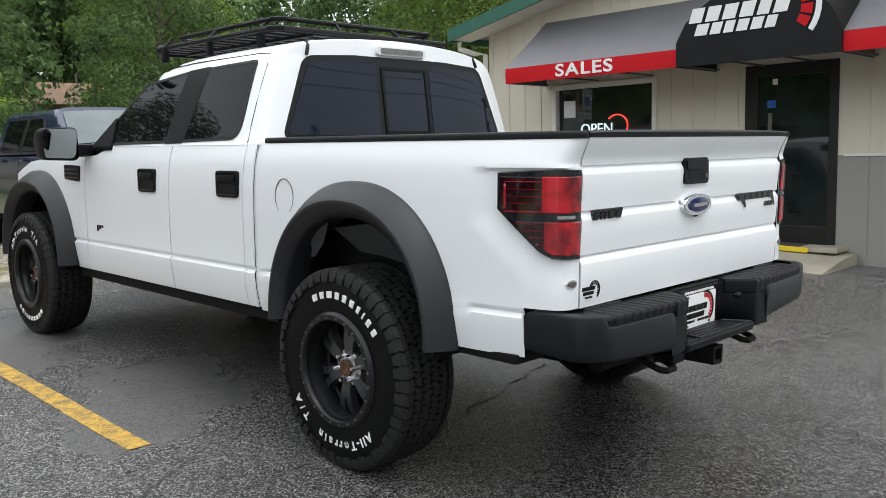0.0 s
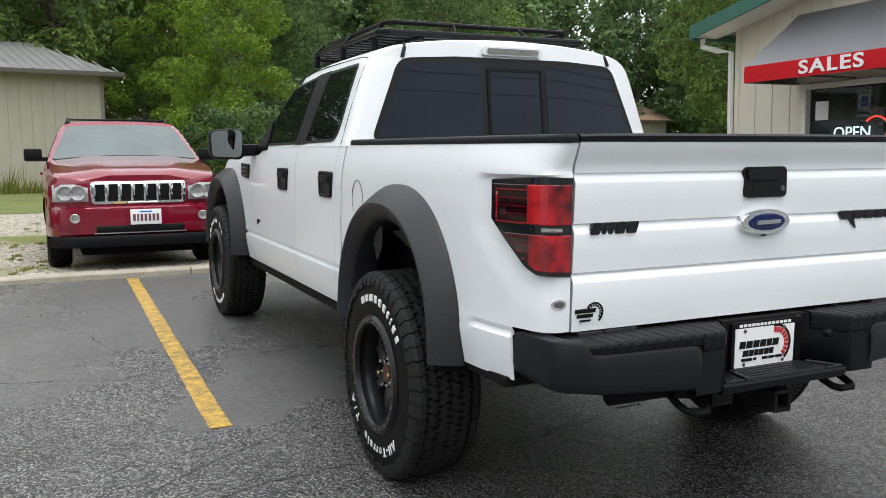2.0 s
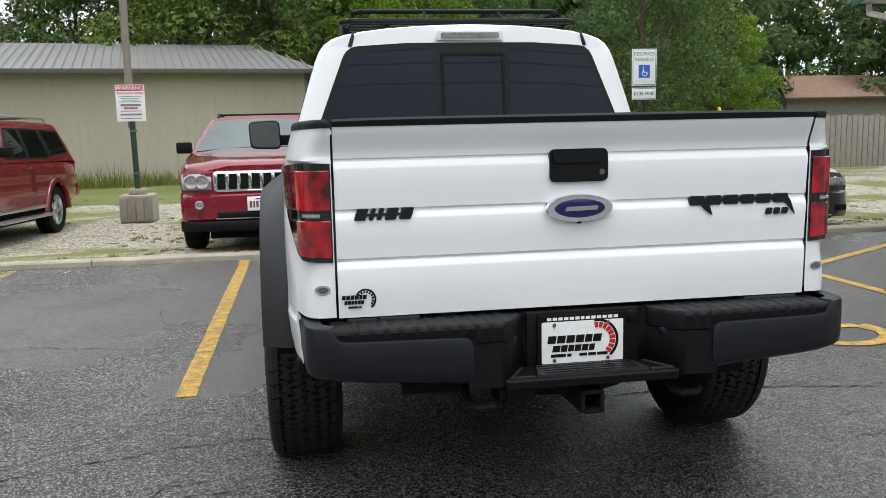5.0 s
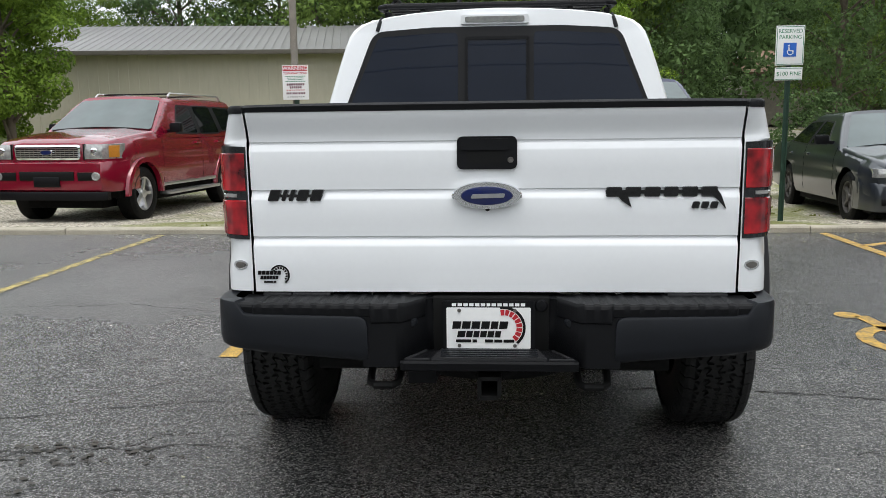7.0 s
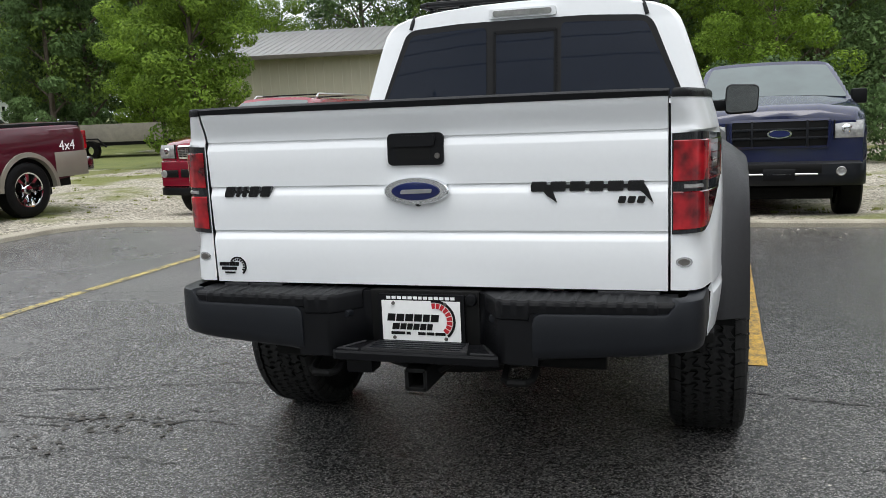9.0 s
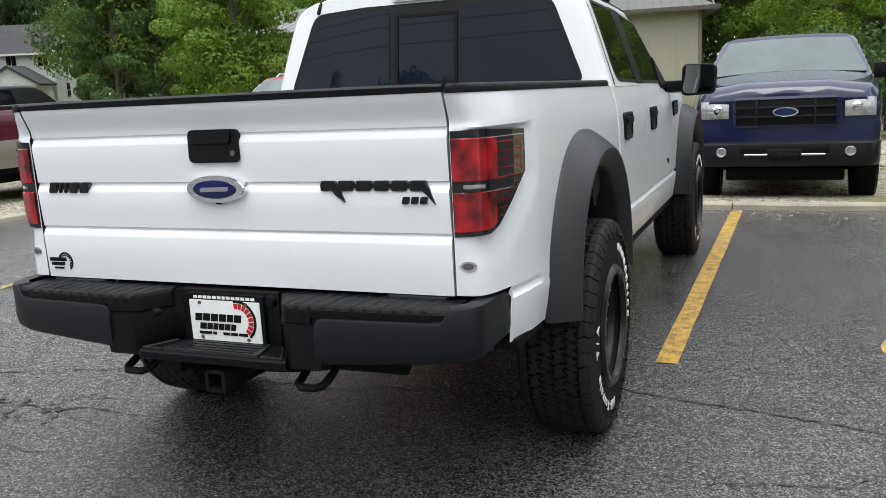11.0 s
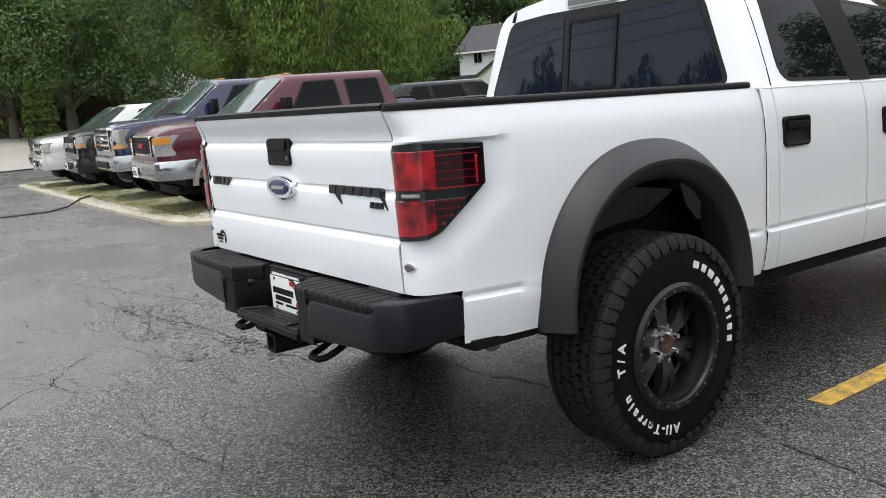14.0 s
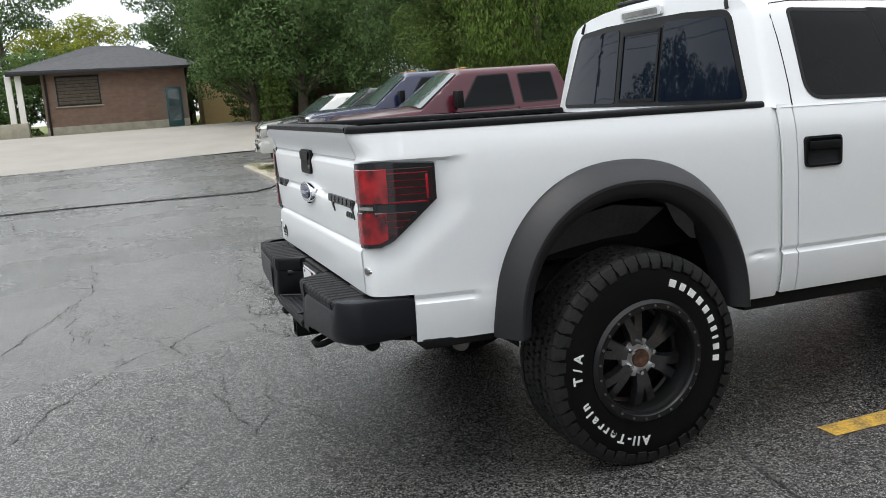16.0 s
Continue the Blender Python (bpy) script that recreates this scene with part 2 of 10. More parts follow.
def leaf_material(name, dark, light):
    """Leaves: shade by leaf and by crown, a little light passing through."""
    m = bpy.data.materials.new(name)
    m.use_nodes = True
    n, l = m.node_tree.nodes, m.node_tree.links
    b = n["Principled BSDF"]
    b.inputs["Roughness"].default_value = 0.5
    b.inputs["IOR"].default_value = 1.16
    g, o = n.new("ShaderNodeNewGeometry"), n.new("ShaderNodeObjectInfo")
    t = n.new("ShaderNodeTexNoise")
    t.inputs["Scale"].default_value = 0.8
    co = n.new("ShaderNodeTexCoord")
    l.new(co.outputs["Object"], t.inputs["Vector"])
    s = n.new("ShaderNodeMath")
    s.operation = "MULTIPLY_ADD"
    l.new(g.outputs["Random Per Island"], s.inputs[0])
    s.inputs[1].default_value = 0.6
    l.new(t.outputs["Fac"], s.inputs[2])
    s2 = n.new("ShaderNodeMath")
    s2.operation = "MULTIPLY_ADD"
    l.new(o.outputs["Random"], s2.inputs[0])
    s2.inputs[1].default_value = 0.35
    l.new(s.outputs[0], s2.inputs[2])
    r = n.new("ShaderNodeMapRange")
    r.inputs["From Min"].default_value, r.inputs["From Max"].default_value = 0.3, 1.4
    l.new(s2.outputs[0], r.inputs["Value"])
    mix = n.new("ShaderNodeMix")
    mix.data_type = "RGBA"
    mix.inputs[6].default_value, mix.inputs[7].default_value = (*dark, 1), (*light, 1)
    l.new(r.outputs["Result"], mix.inputs[0]), l.new(mix.outputs[2], b.inputs["Base Color"])
    tr = n.new("ShaderNodeBsdfTranslucent")
    l.new(mix.outputs[2], tr.inputs["Color"])
    ms = n.new("ShaderNodeMixShader")
    ms.inputs[0].default_value = 0.38
    l.new(b.outputs["BSDF"], ms.inputs[1]), l.new(tr.outputs["BSDF"], ms.inputs[2])
    l.new(ms.outputs["Shader"], n["Material Output"].inputs["Surface"])
    return m


M_WHITE = material("white_car_paint", (0.76, 0.775, 0.79), 0.3, vary=0.012, scale=1.2, coat=0.45, rough_vary=0.012)
M_RED = material("red_metallic_paint", (0.190, 0.003, 0.018), 0.22, 0.15, vary=0.1, fine=400, coat=1.0, ior=1.45)
M_MAROON = material("maroon_metallic_paint", (0.062, 0.005, 0.013), 0.28, 0.0, vary=0.1, fine=400, coat=0.5, ior=1.35)
M_NAVY = material("dark_blue_metallic_paint", (0.006, 0.010, 0.046), 0.25, 0.0, vary=0.1, fine=400, coat=0.7, ior=1.38)
M_GREYCAR = material("grey_metallic_paint", (0.026, 0.031, 0.038), 0.28, 0.3, vary=0.1, fine=400, coat=0.9)
M_BLACKCAR = material("black_car_paint", (0.010, 0.011, 0.012), 0.25, 0.0, vary=0.1, coat=0.3, ior=1.3)
M_SILVERCAR = material("silver_white_paint", (0.55, 0.55, 0.52), 0.3, 0.2, vary=0.05, fine=400, coat=1.0)
M_PEWTER = material("pewter_metallic_paint", (0.26, 0.24, 0.20), 0.35, 0.4, vary=0.06, fine=400, coat=0.8)
M_GLASS = material("dark_tinted_glass", (0.004, 0.005, 0.006), 0.02, vary=0.05, ior=1.2)
M_REARGLASS = material("tinted_rear_glass", (0.006, 0.0095, 0.019), 0.02, vary=0.05, ior=1.28)
M_SCREEN = material("windscreen_glass", (0.062, 0.084, 0.083), 0.02, vary=0.3, scale=1.2, fine=2, ior=1.65)
M_SHOPGLASS = material("shop_window_glass", (0.016, 0.022, 0.021), 0.02, vary=0.5, scale=1.6, fine=4, ior=1.5)
M_PLASTIC = material("black_textured_plastic", (0.0048, 0.005, 0.006), 0.42, vary=0.15, bump=0.2, bump_scale=500, ior=1.25)
M_BUMPER = material("dark_grey_bumper_plastic", (0.008, 0.0092, 0.012), 0.36, vary=0.12, bump=0.12, bump_scale=600, ior=1.33)
M_FLARE = material("grey_moulded_plastic", (0.021, 0.021, 0.023), 0.40, vary=0.12, scale=3.0, bump=0.15, bump_scale=600, ior=1.38)
M_GASKET = material("black_rubber_gasket", (0.010, 0.010, 0.011), 0.4, vary=0.1, ior=1.3)
M_RUBBER = material("tyre_rubber", (0.0042, 0.0042, 0.0045), 0.5, vary=0.3, scale=9, bump=0.2, bump_scale=250, ior=1.22)
# tread blocks lighter than the tyre, so groove shade lies in the colour
M_TREAD = material("dusty_tread_rubber", (0.016, 0.0158, 0.0158), 0.6, vary=0.35, scale=12, bump=0.4, bump_scale=220, ior=1.3)
M_LETTER = material("white_rubber_lettering", (0.75, 0.75, 0.73), 0.6, vary=0.08)
M_RIM = material("satin_grey_spokes", (0.10, 0.10, 0.105), 0.3, 0.8, vary=0.25)
M_RIMDARK = material("satin_black_rim", (0.016, 0.016, 0.017), 0.28, 0.35, vary=0.2, ior=1.4)
M_ALLOY = material("machined_alloy", (0.55, 0.55, 0.56), 0.28, 0.9, vary=0.1)
M_CHROME = material("chrome", (0.82, 0.83, 0.85), 0.07, 1.0, vary=0.03)
M_BUMPERCHROME = material("weathered_chrome", (0.42, 0.43, 0.44), 0.16, 1.0, vary=0.12, scale=3)
M_STEEL = material("dull_steel", (0.16, 0.15, 0.14), 0.5, 0.7, vary=0.3)
M_CHASSIS = material("grimy_black_steel", (0.006, 0.006, 0.006), 0.7, 0.0, vary=0.4, ior=1.25)
M_LINER = material("dusty_wheel_liner", (0.05, 0.05, 0.052), 0.7, vary=0.3, scale=8)
M_LAMPGLASS = material("smoked_lamp_cover", (0.010, 0.011, 0.013), 0.06, vary=0.2, ior=1.6)
# bright and dark blotches paint the lens's inner glow into its colour
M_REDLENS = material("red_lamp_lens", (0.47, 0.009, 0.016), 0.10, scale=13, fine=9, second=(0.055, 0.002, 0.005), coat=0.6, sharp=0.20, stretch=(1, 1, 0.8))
M_REDGUIDE = material("dull_red_light_guide", (0.29, 0.007, 0.015), 0.12, vary=0.25, scale=20, coat=0.6)
M_SMOKE = material("smoked_lamp_lens", (0.016, 0.002, 0.004), 0.06, vary=0.4, scale=14, coat=0.7)
M_CLEAR = material("clear_lamp_lens", (0.46, 0.46, 0.44), 0.12, 0.4, scale=14, fine=40, second=(0.22, 0.22, 0.22), coat=1.0)
M_AMBER = material("amber_lamp_lens", (0.50, 0.21, 0.03), 0.12, vary=0.15, coat=1.0)
M_BLUEBADGE = material("blue_enamel", (0.006, 0.012, 0.075), 0.2, vary=0.1, coat=0.2)
M_BADGERIM = material("dark_chrome_rim", (0.11, 0.11, 0.115), 0.25, 0.9, vary=0.1)
M_MIRROR = material("mirror_silvering", (0.28, 0.30, 0.30), 0.03, 1.0, vary=0.03)
M_RUST = material("rusty_hub", (0.10, 0.05, 0.03), 0.75, 0.3, vary=0.5, scale=60)
M_GUN = material("gloss_black_badge", (0.010, 0.010, 0.011), 0.25, 0.2, vary=0.2)
M_PLATE = material("plate_white", (0.80, 0.80, 0.79), 0.4, vary=0.04)
M_PRINTBLACK = material("black_print", (0.006, 0.006, 0.006), 0.5, vary=0.1, ior=1.25)
M_PLATEINK = material("dull_red_plate_ink", (0.14, 0.05, 0.07), 0.5, vary=0.1)
M_PRINTRED = material("red_print", (0.45, 0.012, 0.02), 0.5, vary=0.1)
M_PRINTWHITE = material("white_print", (0.78, 0.78, 0.78), 0.5, vary=0.04)
M_PRINTBLUE = material("blue_print", (0.02, 0.12, 0.5), 0.45, vary=0.08)
M_PRINTGREEN = material("green_print", (0.02, 0.2, 0.09), 0.45, vary=0.08)
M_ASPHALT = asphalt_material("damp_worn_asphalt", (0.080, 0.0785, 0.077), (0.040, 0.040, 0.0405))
M_CRACK = material("open_crack", (0.018, 0.018, 0.017), 0.9, vary=0.4)
M_PATCH = material("crumbled_asphalt", (0.05, 0.045, 0.038), 0.9, vary=0.5, fine=120, bump=0.8, bump_scale=120)
M_YELLOW = material("worn_yellow_paint", (0.60, 0.36, 0.05), 0.6, scale=14, fine=90, second=(0.17, 0.12, 0.05), bump=0.5, bump_scale=130, sharp=0.2)
M_YELLOWFADED = material("faded_yellow_paint", (0.42, 0.33, 0.10), 0.6, scale=9, fine=60, second=(0.06, 0.058, 0.05), bump=0.5, bump_scale=130, sharp=0.12)
M_CONCRETE = material("weathered_concrete", (0.34, 0.31, 0.245), 0.85, vary=0.3, scale=3, fine=60, bump=0.4, bump_scale=60)
M_ROAD = material("pale_concrete_road", (0.27, 0.25, 0.22), 0.8, vary=0.14, scale=0.6, fine=30, bump=0.2, bump_scale=50)
M_GRAVEL = gravel_material("gravel_and_weeds")
M_MOSS = material("mossy_grit_and_weeds", (0.30, 0.27, 0.18), 0.95, scale=5, fine=45, second=(0.075, 0.082, 0.026), bump=0.8, bump_scale=60, sharp=0.22)
M_LAWN = material("mown_grass", (0.17, 0.185, 0.050), 0.95, scale=0.8, fine=25, second=(0.075, 0.10, 0.026), bump=0.8, bump_scale=40)
M_GRASS = leaf_material("grass_blades", (0.10, 0.125, 0.03), (0.30, 0.32, 0.09))
M_CREAM = material("cream_steel_siding", (0.62, 0.57, 0.47), 0.5, vary=0.06, scale=1.5)
M_GREYSIDE = material("grey_steel_siding", (0.27, 0.26, 0.24), 0.5, vary=0.06, scale=1.5)
M_GREENMETAL = material("green_steel_trim", (0.03, 0.12, 0.085), 0.45, vary=0.1)
M_TRIM = material("white_trim_paint", (0.72, 0.70, 0.65), 0.5, vary=0.06)
M_AWNGREY = material("grey_awning_vinyl", (0.12, 0.12, 0.13), 0.42, vary=0.1, scale=2, bump=0.1, bump_scale=300)
M_AWNBLACK = material("black_awning_vinyl", (0.010, 0.010, 0.011), 0.6, vary=0.1, scale=2, ior=1.3)
M_AWNRED = material("red_awning_vinyl", (0.50, 0.008, 0.014), 0.65, vary=0.06, ior=1.3)
M_DARKDOOR = material("dark_bronze_aluminium", (0.02, 0.019, 0.018), 0.4, 0.4, vary=0.1)
M_NEONW = material("white_neon_tube", (0.75, 0.88, 0.95), 0.4, emission=0.6)
M_NEONR = material("red_neon_tube", (0.9, 0.08, 0.06), 0.4, emission=0.7)
M_TAN = material("tan_ribbed_steel", (0.42, 0.39, 0.31), 0.5, vary=0.07, scale=0.8, fine=8, stretch=(1, 1, 0.25))
M_ROOFSTEEL = material("galvanised_roof_steel", (0.27, 0.268, 0.262), 0.45, 0.3, vary=0.12, scale=0.7)
M_BARK = material("grey_brown_bark", (0.10, 0.08, 0.06), 0.9, vary=0.35, scale=5, fine=40, bump=0.9, bump_scale=25)
M_LEAF = leaf_material("green_leaves", (0.013, 0.026, 0.008), (0.205, 0.30, 0.070))
M_LEAFMAPLE = leaf_material("maple_leaves", (0.020, 0.050, 0.012), (0.27, 0.40, 0.060))
M_LEAFLIGHT = leaf_material("bright_green_leaves", (0.022, 0.048, 0.009), (0.225, 0.345, 0.045))
M_LEAFDARK = leaf_material("dark_green_leaves", (0.008, 0.018, 0.009), (0.155, 0.245, 0.090))
M_LEAFOLIVE = leaf_material("olive_leaves", (0.014, 0.024, 0.008), (0.165, 0.235, 0.065))
M_LEAFYEL = leaf_material("yellowing_leaves", (0.10, 0.13, 0.02), (0.34, 0.36, 0.05))
M_BRICK = material("red_brown_brick", (0.205, 0.128, 0.095), 0.85, vary=0.18, scale=4, island=0.2)
M_MORTAR = material("grey_mortar", (0.19, 0.145, 0.115), 0.9, vary=0.1)
M_SHINGLE = material("dark_asphalt_shingles", (0.055, 0.055, 0.06), 0.85, vary=0.3, scale=4, fine=30)
M_SHINGLETAN = material("brown_asphalt_shingles", (0.22, 0.14, 0.095), 0.85, vary=0.25, scale=3, fine=30)
M_CLAP = material("white_clapboard", (0.70, 0.72, 0.72), 0.6, vary=0.05)
M_TEALDOOR = material("dark_teal_door_paint", (0.02, 0.07, 0.075), 0.4, vary=0.1)
M_GREENPOST = material("dark_green_post_paint", (0.015, 0.045, 0.028), 0.45, vary=0.25)
M_ALUPOLE = material("weathered_grey_pole", (0.22, 0.20, 0.17), 0.6, 0.2, vary=0.2)
M_CABLE = material("black_cable", (0.012, 0.012, 0.012), 0.6, vary=0.2)
M_FENCE = material("grey_weathered_boards", (0.22, 0.20, 0.17), 0.85, vary=0.2)
M_EAVE = material("brown_painted_trim", (0.085, 0.075, 0.06), 0.6, vary=0.15)
M_YELLOWPOST = material("bright_yellow_guard", (0.75, 0.55, 0.02), 0.5, vary=0.06)

# ---- building helpers ----
def finish(bm, name, mat, smooth=40.0):
    me = bpy.data.meshes.new(name)
    bmesh.ops.recalc_face_normals(bm, faces=bm.faces)
    if smooth:
        for f in bm.faces:
            f.smooth = True
        for e in bm.edges:
            if len(e.link_faces) == 2 and e.calc_face_angle(0) > radians(smooth):
                e.smooth = False
    bm.to_mesh(me)
    bm.free()
    for m in (mat if isinstance(mat, (list, tuple)) else (mat,)):
        me.materials.append(m)
    return me


def thing(name, label, category, m=None, group="", kind=""):
    ob = new(name)
    ob.empty_display_size = 0.1
    if m is not None:
        ob.matrix_world = m
    return tagged(ob, label, category, group, kind)


def part(name, bm, mat, parent, label="", smooth=40.0, at=None):
    ob = new(name, finish(bm, name, mat, smooth))
    ob.parent = parent
    if at is not None:
        ob.matrix_local = at
    return tagged(ob, label) if label else ob


def solo(name, bm, mat, label, category, kind="", group="", smooth=40.0, m=None):
    ob = new(name, finish(bm, name, mat, smooth))
    if m is not None:
        ob.matrix_world = m
    return tagged(ob, label, category, group, kind)


def share(ob, parent, at, name=None):
    """Another object on the same mesh, under parent."""
    o = new(name or ob.name.split(".")[0], ob.data)
    o.parent = parent
    o.matrix_local = at
    if "label" in ob:
        o["label"] = ob["label"]
    return o


def box(bm, x0, x1, y0, y1, z0, z1, bevel=0.0, m=None):
    r = bmesh.ops.create_cube(bm, size=1.0)
    vs = r["verts"]
    for v in vs:
        v.co = Vector(((x0 + x1) / 2 + v.co.x * (x1 - x0), (y0 + y1) / 2 + v.co.y * (y1 - y0), (z0 + z1) / 2 + v.co.z * (z1 - z0)))
    if bevel:
        es = list({e for v in vs for e in v.link_edges})
        out = bmesh.ops.bevel(bm, geom=es, offset=bevel, segments=2, profile=0.6, affect="EDGES")
        vs = list({v for f in out["faces"] for v in f.verts} | {v for v in vs if v.is_valid})
    if m is not None:
        bmesh.ops.transform(bm, matrix=m, verts=[v for v in vs if v.is_valid])
    return bm


def B(x0, x1, y0, y1, z0, z1, bevel=0.0, m=None):
    return box(bmesh.new(), x0, x1, y0, y1, z0, z1, bevel, m)


def tube(bm, pts, r, sides=8, closed=False):
    """A round bar along points."""
    pts = [Vector(p) for p in pts]
    rings, n = [], len(pts)
    up = Vector((0, 0, 1))
    for i, p in enumerate(pts):
        a = pts[(i - 1) % n] if closed or i else p
        b = pts[(i + 1) % n] if closed or i < n - 1 else p
        d = (b - a).normalized()
        s = d.cross(up if abs(d.z) < 0.95 else Vector((1, 0, 0))).normalized()
        t = s.cross(d)
        rr = r[i] if isinstance(r, (list, tuple)) else r
        rings.append([bm.verts.new(p + (s * math.cos(2 * math.pi * k / sides) + t * math.sin(2 * math.pi * k / sides)) * rr) for k in range(sides)])
    for i in range(n if closed else n - 1):
        a, b = rings[i], rings[(i + 1) % n]
        for k in range(sides):
            bm.faces.new((a[k], a[(k + 1) % sides], b[(k + 1) % sides], b[k]))
    if not closed:
        bm.faces.new(list(reversed(rings[0]))), bm.faces.new(rings[-1])
    return bm


def grid(bm, rows, close=False, flip=False):
    """A skin over rows of points."""
    vs = [[bm.verts.new(p) for p in row] for row in rows]
    for a, b in zip(vs, vs[1:]):
        m = len(a)
        for k in range(m if close else m - 1):
            q = (a[k], a[(k + 1) % m], b[(k + 1) % m], b[k])
            if len({tuple(round(c, 5) for c in v.co) for v in q}) >= 3:
                bm.faces.new(tuple(reversed(q)) if flip else q)
    return vs


def thick(bm, depth):
    """Gives a skin thickness inwards, and closes its rim."""
    bmesh.ops.remove_doubles(bm, verts=bm.verts, dist=1e-4)
    bmesh.ops.recalc_face_normals(bm, faces=bm.faces)
    bmesh.ops.solidify(bm, geom=bm.faces[:], thickness=depth)
    return bm


def lathe(bm, profile, sides=48, axis="x"):
    """Turns (along axis, radius) points about the axis."""
    rows = []
    for a, r in profile:
        row = []
        for k in range(sides):
            t = 2 * math.pi * k / sides
            c, s = math.cos(t) * r, math.sin(t) * r
            row.append((a, c, s) if axis == "x" else (c, s, a) if axis == "z" else (c, a, s))
        rows.append(row)
    grid(bm, rows, close=True)
    return bm


def prism(bm, outline, y0, y1, place=lambda x, y, z: (x, y, z)):
    """A flat outline in x and z, given depth from y0 to y1."""
    a = [bm.verts.new(place(x, y0, z)) for x, z in outline]
    b = [bm.verts.new(place(x, y1, z)) for x, z in outline]
    n = len(a)
    for i in range(n):
        bm.faces.new((a[i], a[(i + 1) % n], b[(i + 1) % n], b[i]))
    bm.faces.new(list(reversed(a))), bm.faces.new(b)
    return bm


def rounded(corners, r, seg=5):
    """An outline with rounded corners; r may be one number or one a corner."""
    out, n = [], len(corners)
    for i, c in enumerate(corners):
        p, a, b = Vector(c), Vector(corners[i - 1]), Vector(corners[(i + 1) % n])
        rr = r[i] if isinstance(r, (list, tuple)) else r
        u, v = (a - p).normalized(), (b - p).normalized()
        ang = u.angle(v)
        d = min(rr / math.tan(ang / 2), 0.49 * min((a - p).length, (b - p).length))
        s, e = p + u * d, p + v * d
        for k in range(seg + 1):
            t = k / seg
            out.append(tuple(s * (1 - t) ** 2 + p * 2 * t * (1 - t) + e * t * t))
    return out


def shrink(outline, d):
    """The outline moved inwards by d."""
    n, out = len(outline), []
    c = sum((Vector(p) for p in outline), Vector((0, 0))) / n
    for i, p in enumerate(outline):
        p = Vector(p)
        t = (Vector(outline[(i + 1) % n]) - Vector(outline[i - 1]))
        if t.length < 1e-9:
            out.append(tuple(p))
            continue
        nrm = Vector((-t.y, t.x)).normalized()
        if nrm.dot(c - p) < 0:
            nrm = -nrm
        out.append(tuple(p + nrm * d))
    return out


def inside(pt, outline):
    x, y = pt
    hit = False
    for i in range(len(outline)):
        (x0, y0), (x1, y1) = outline[i - 1], outline[i]
        if (y0 > y) != (y1 > y) and x < (x1 - x0) * (y - y0) / (y1 - y0) + x0:
            hit = not hit
    return hit


def dense(outline, step=0.06, like=None):
    """The outline with points added along its long edges; like: another outline to divide in the same way."""
    out, n = [], len(outline)
    for i in range(n):
        a, b = outline[i], outline[(i + 1) % n]
        p, q = (like or outline)[i], (like or outline)[(i + 1) % n]
        k = max(1, int(math.hypot(q[0] - p[0], q[1] - p[1]) / step))
        out += [(a[0] + (b[0] - a[0]) * j / k, a[1] + (b[1] - a[1]) * j / k) for j in range(k)]
    return out


def draped(bm, outline, place, depth=0.004, inner=None, rings=6):
    """A pane with this outline laid on a curved surface: place(u, v, out) gives its points. With inner: a frame between the two."""
    if inner:
        inner = dense(inner, like=outline)
    outline = dense(outline)
    n = len(outline)
    c = (sum(p[0] for p in outline) / n, sum(p[1] for p in outline) / n)
    loops = []
    if inner:
        loops = [outline, inner]
    else:
        for k in range(rings):
            f = 1 - k / rings
            loops.append([(c[0] + (u - c[0]) * f, c[1] + (v - c[1]) * f) for u, v in outline])
    vs = [[bm.verts.new(place(u, v, depth)) for u, v in lp] for lp in loops]
    back = [bm.verts.new(place(u, v, -0.004)) for u, v in outline]
    for i in range(n):
        bm.faces.new((back[i], back[(i + 1) % n], vs[0][(i + 1) % n], vs[0][i]))
    for a, b in zip(vs, vs[1:]):
        for i in range(n):
            bm.faces.new((a[i], a[(i + 1) % n], b[(i + 1) % n], b[i]))
    if inner:
        bk = [bm.verts.new(place(u, v, -0.004)) for u, v in inner]
        for i in range(n):
            bm.faces.new((vs[1][i], vs[1][(i + 1) % n], bk[(i + 1) % n], bk[i]))
    else:
        mid = bm.verts.new(place(c[0], c[1], depth))
        for i in range(n):
            bm.faces.new((vs[-1][i], vs[-1][(i + 1) % n], mid))
    return bm


def lerp_table(table, t):
    if t <= table[0][0]:
        return table[0][1]
    for (a, va), (b, vb) in zip(table, table[1:]):
        if t <= b:
            f = (t - a) / (b - a)
            return va + (vb - va) * f
    return table[-1][1]


def steps(a, b, n):
    return [a + (b - a) * k / n for k in range(n + 1)]


def lettering(text, size, mat, parent, at, name, label="", depth=0.002, spread=1.0, bold=0.0):
    """Words in the built-in font, as a mesh."""
    cu = bpy.data.curves.new(name, "FONT")
    cu.body, cu.size, cu.extrude, cu.align_x, cu.align_y, cu.space_character = text, size, depth, "CENTER", "CENTER", spread
    cu.offset = bold * size
    tmp = bpy.data.objects.new("tmp_text", cu)
    scene.collection.objects.link(tmp)
    me = bpy.data.meshes.new_from_object(tmp.evaluated_get(bpy.context.evaluated_depsgraph_get()))
    bpy.data.objects.remove(tmp)
    me.materials.clear()
    me.materials.append(mat)
    ob = new(name, me)
    ob.parent = parent
    ob.matrix_local = at
    return tagged(ob, label) if label else ob


def bars(bm, x0, x1, z0, z1, widths, y0, y1, gap=0.18, lean=0.0):
    """A row of plain bars between x0 and x1, with these relative widths."""
    total = sum(widths) + gap * (len(widths) - 1)
    x = x0
    for w in widths:
        e = x + (x1 - x0) * w / total
        prism(bm, [(x, z0), (e, z0), (e + lean, z1), (x + lean, z1)], y0, y1)
        x = e + (x1 - x0) * gap / total
    return bm


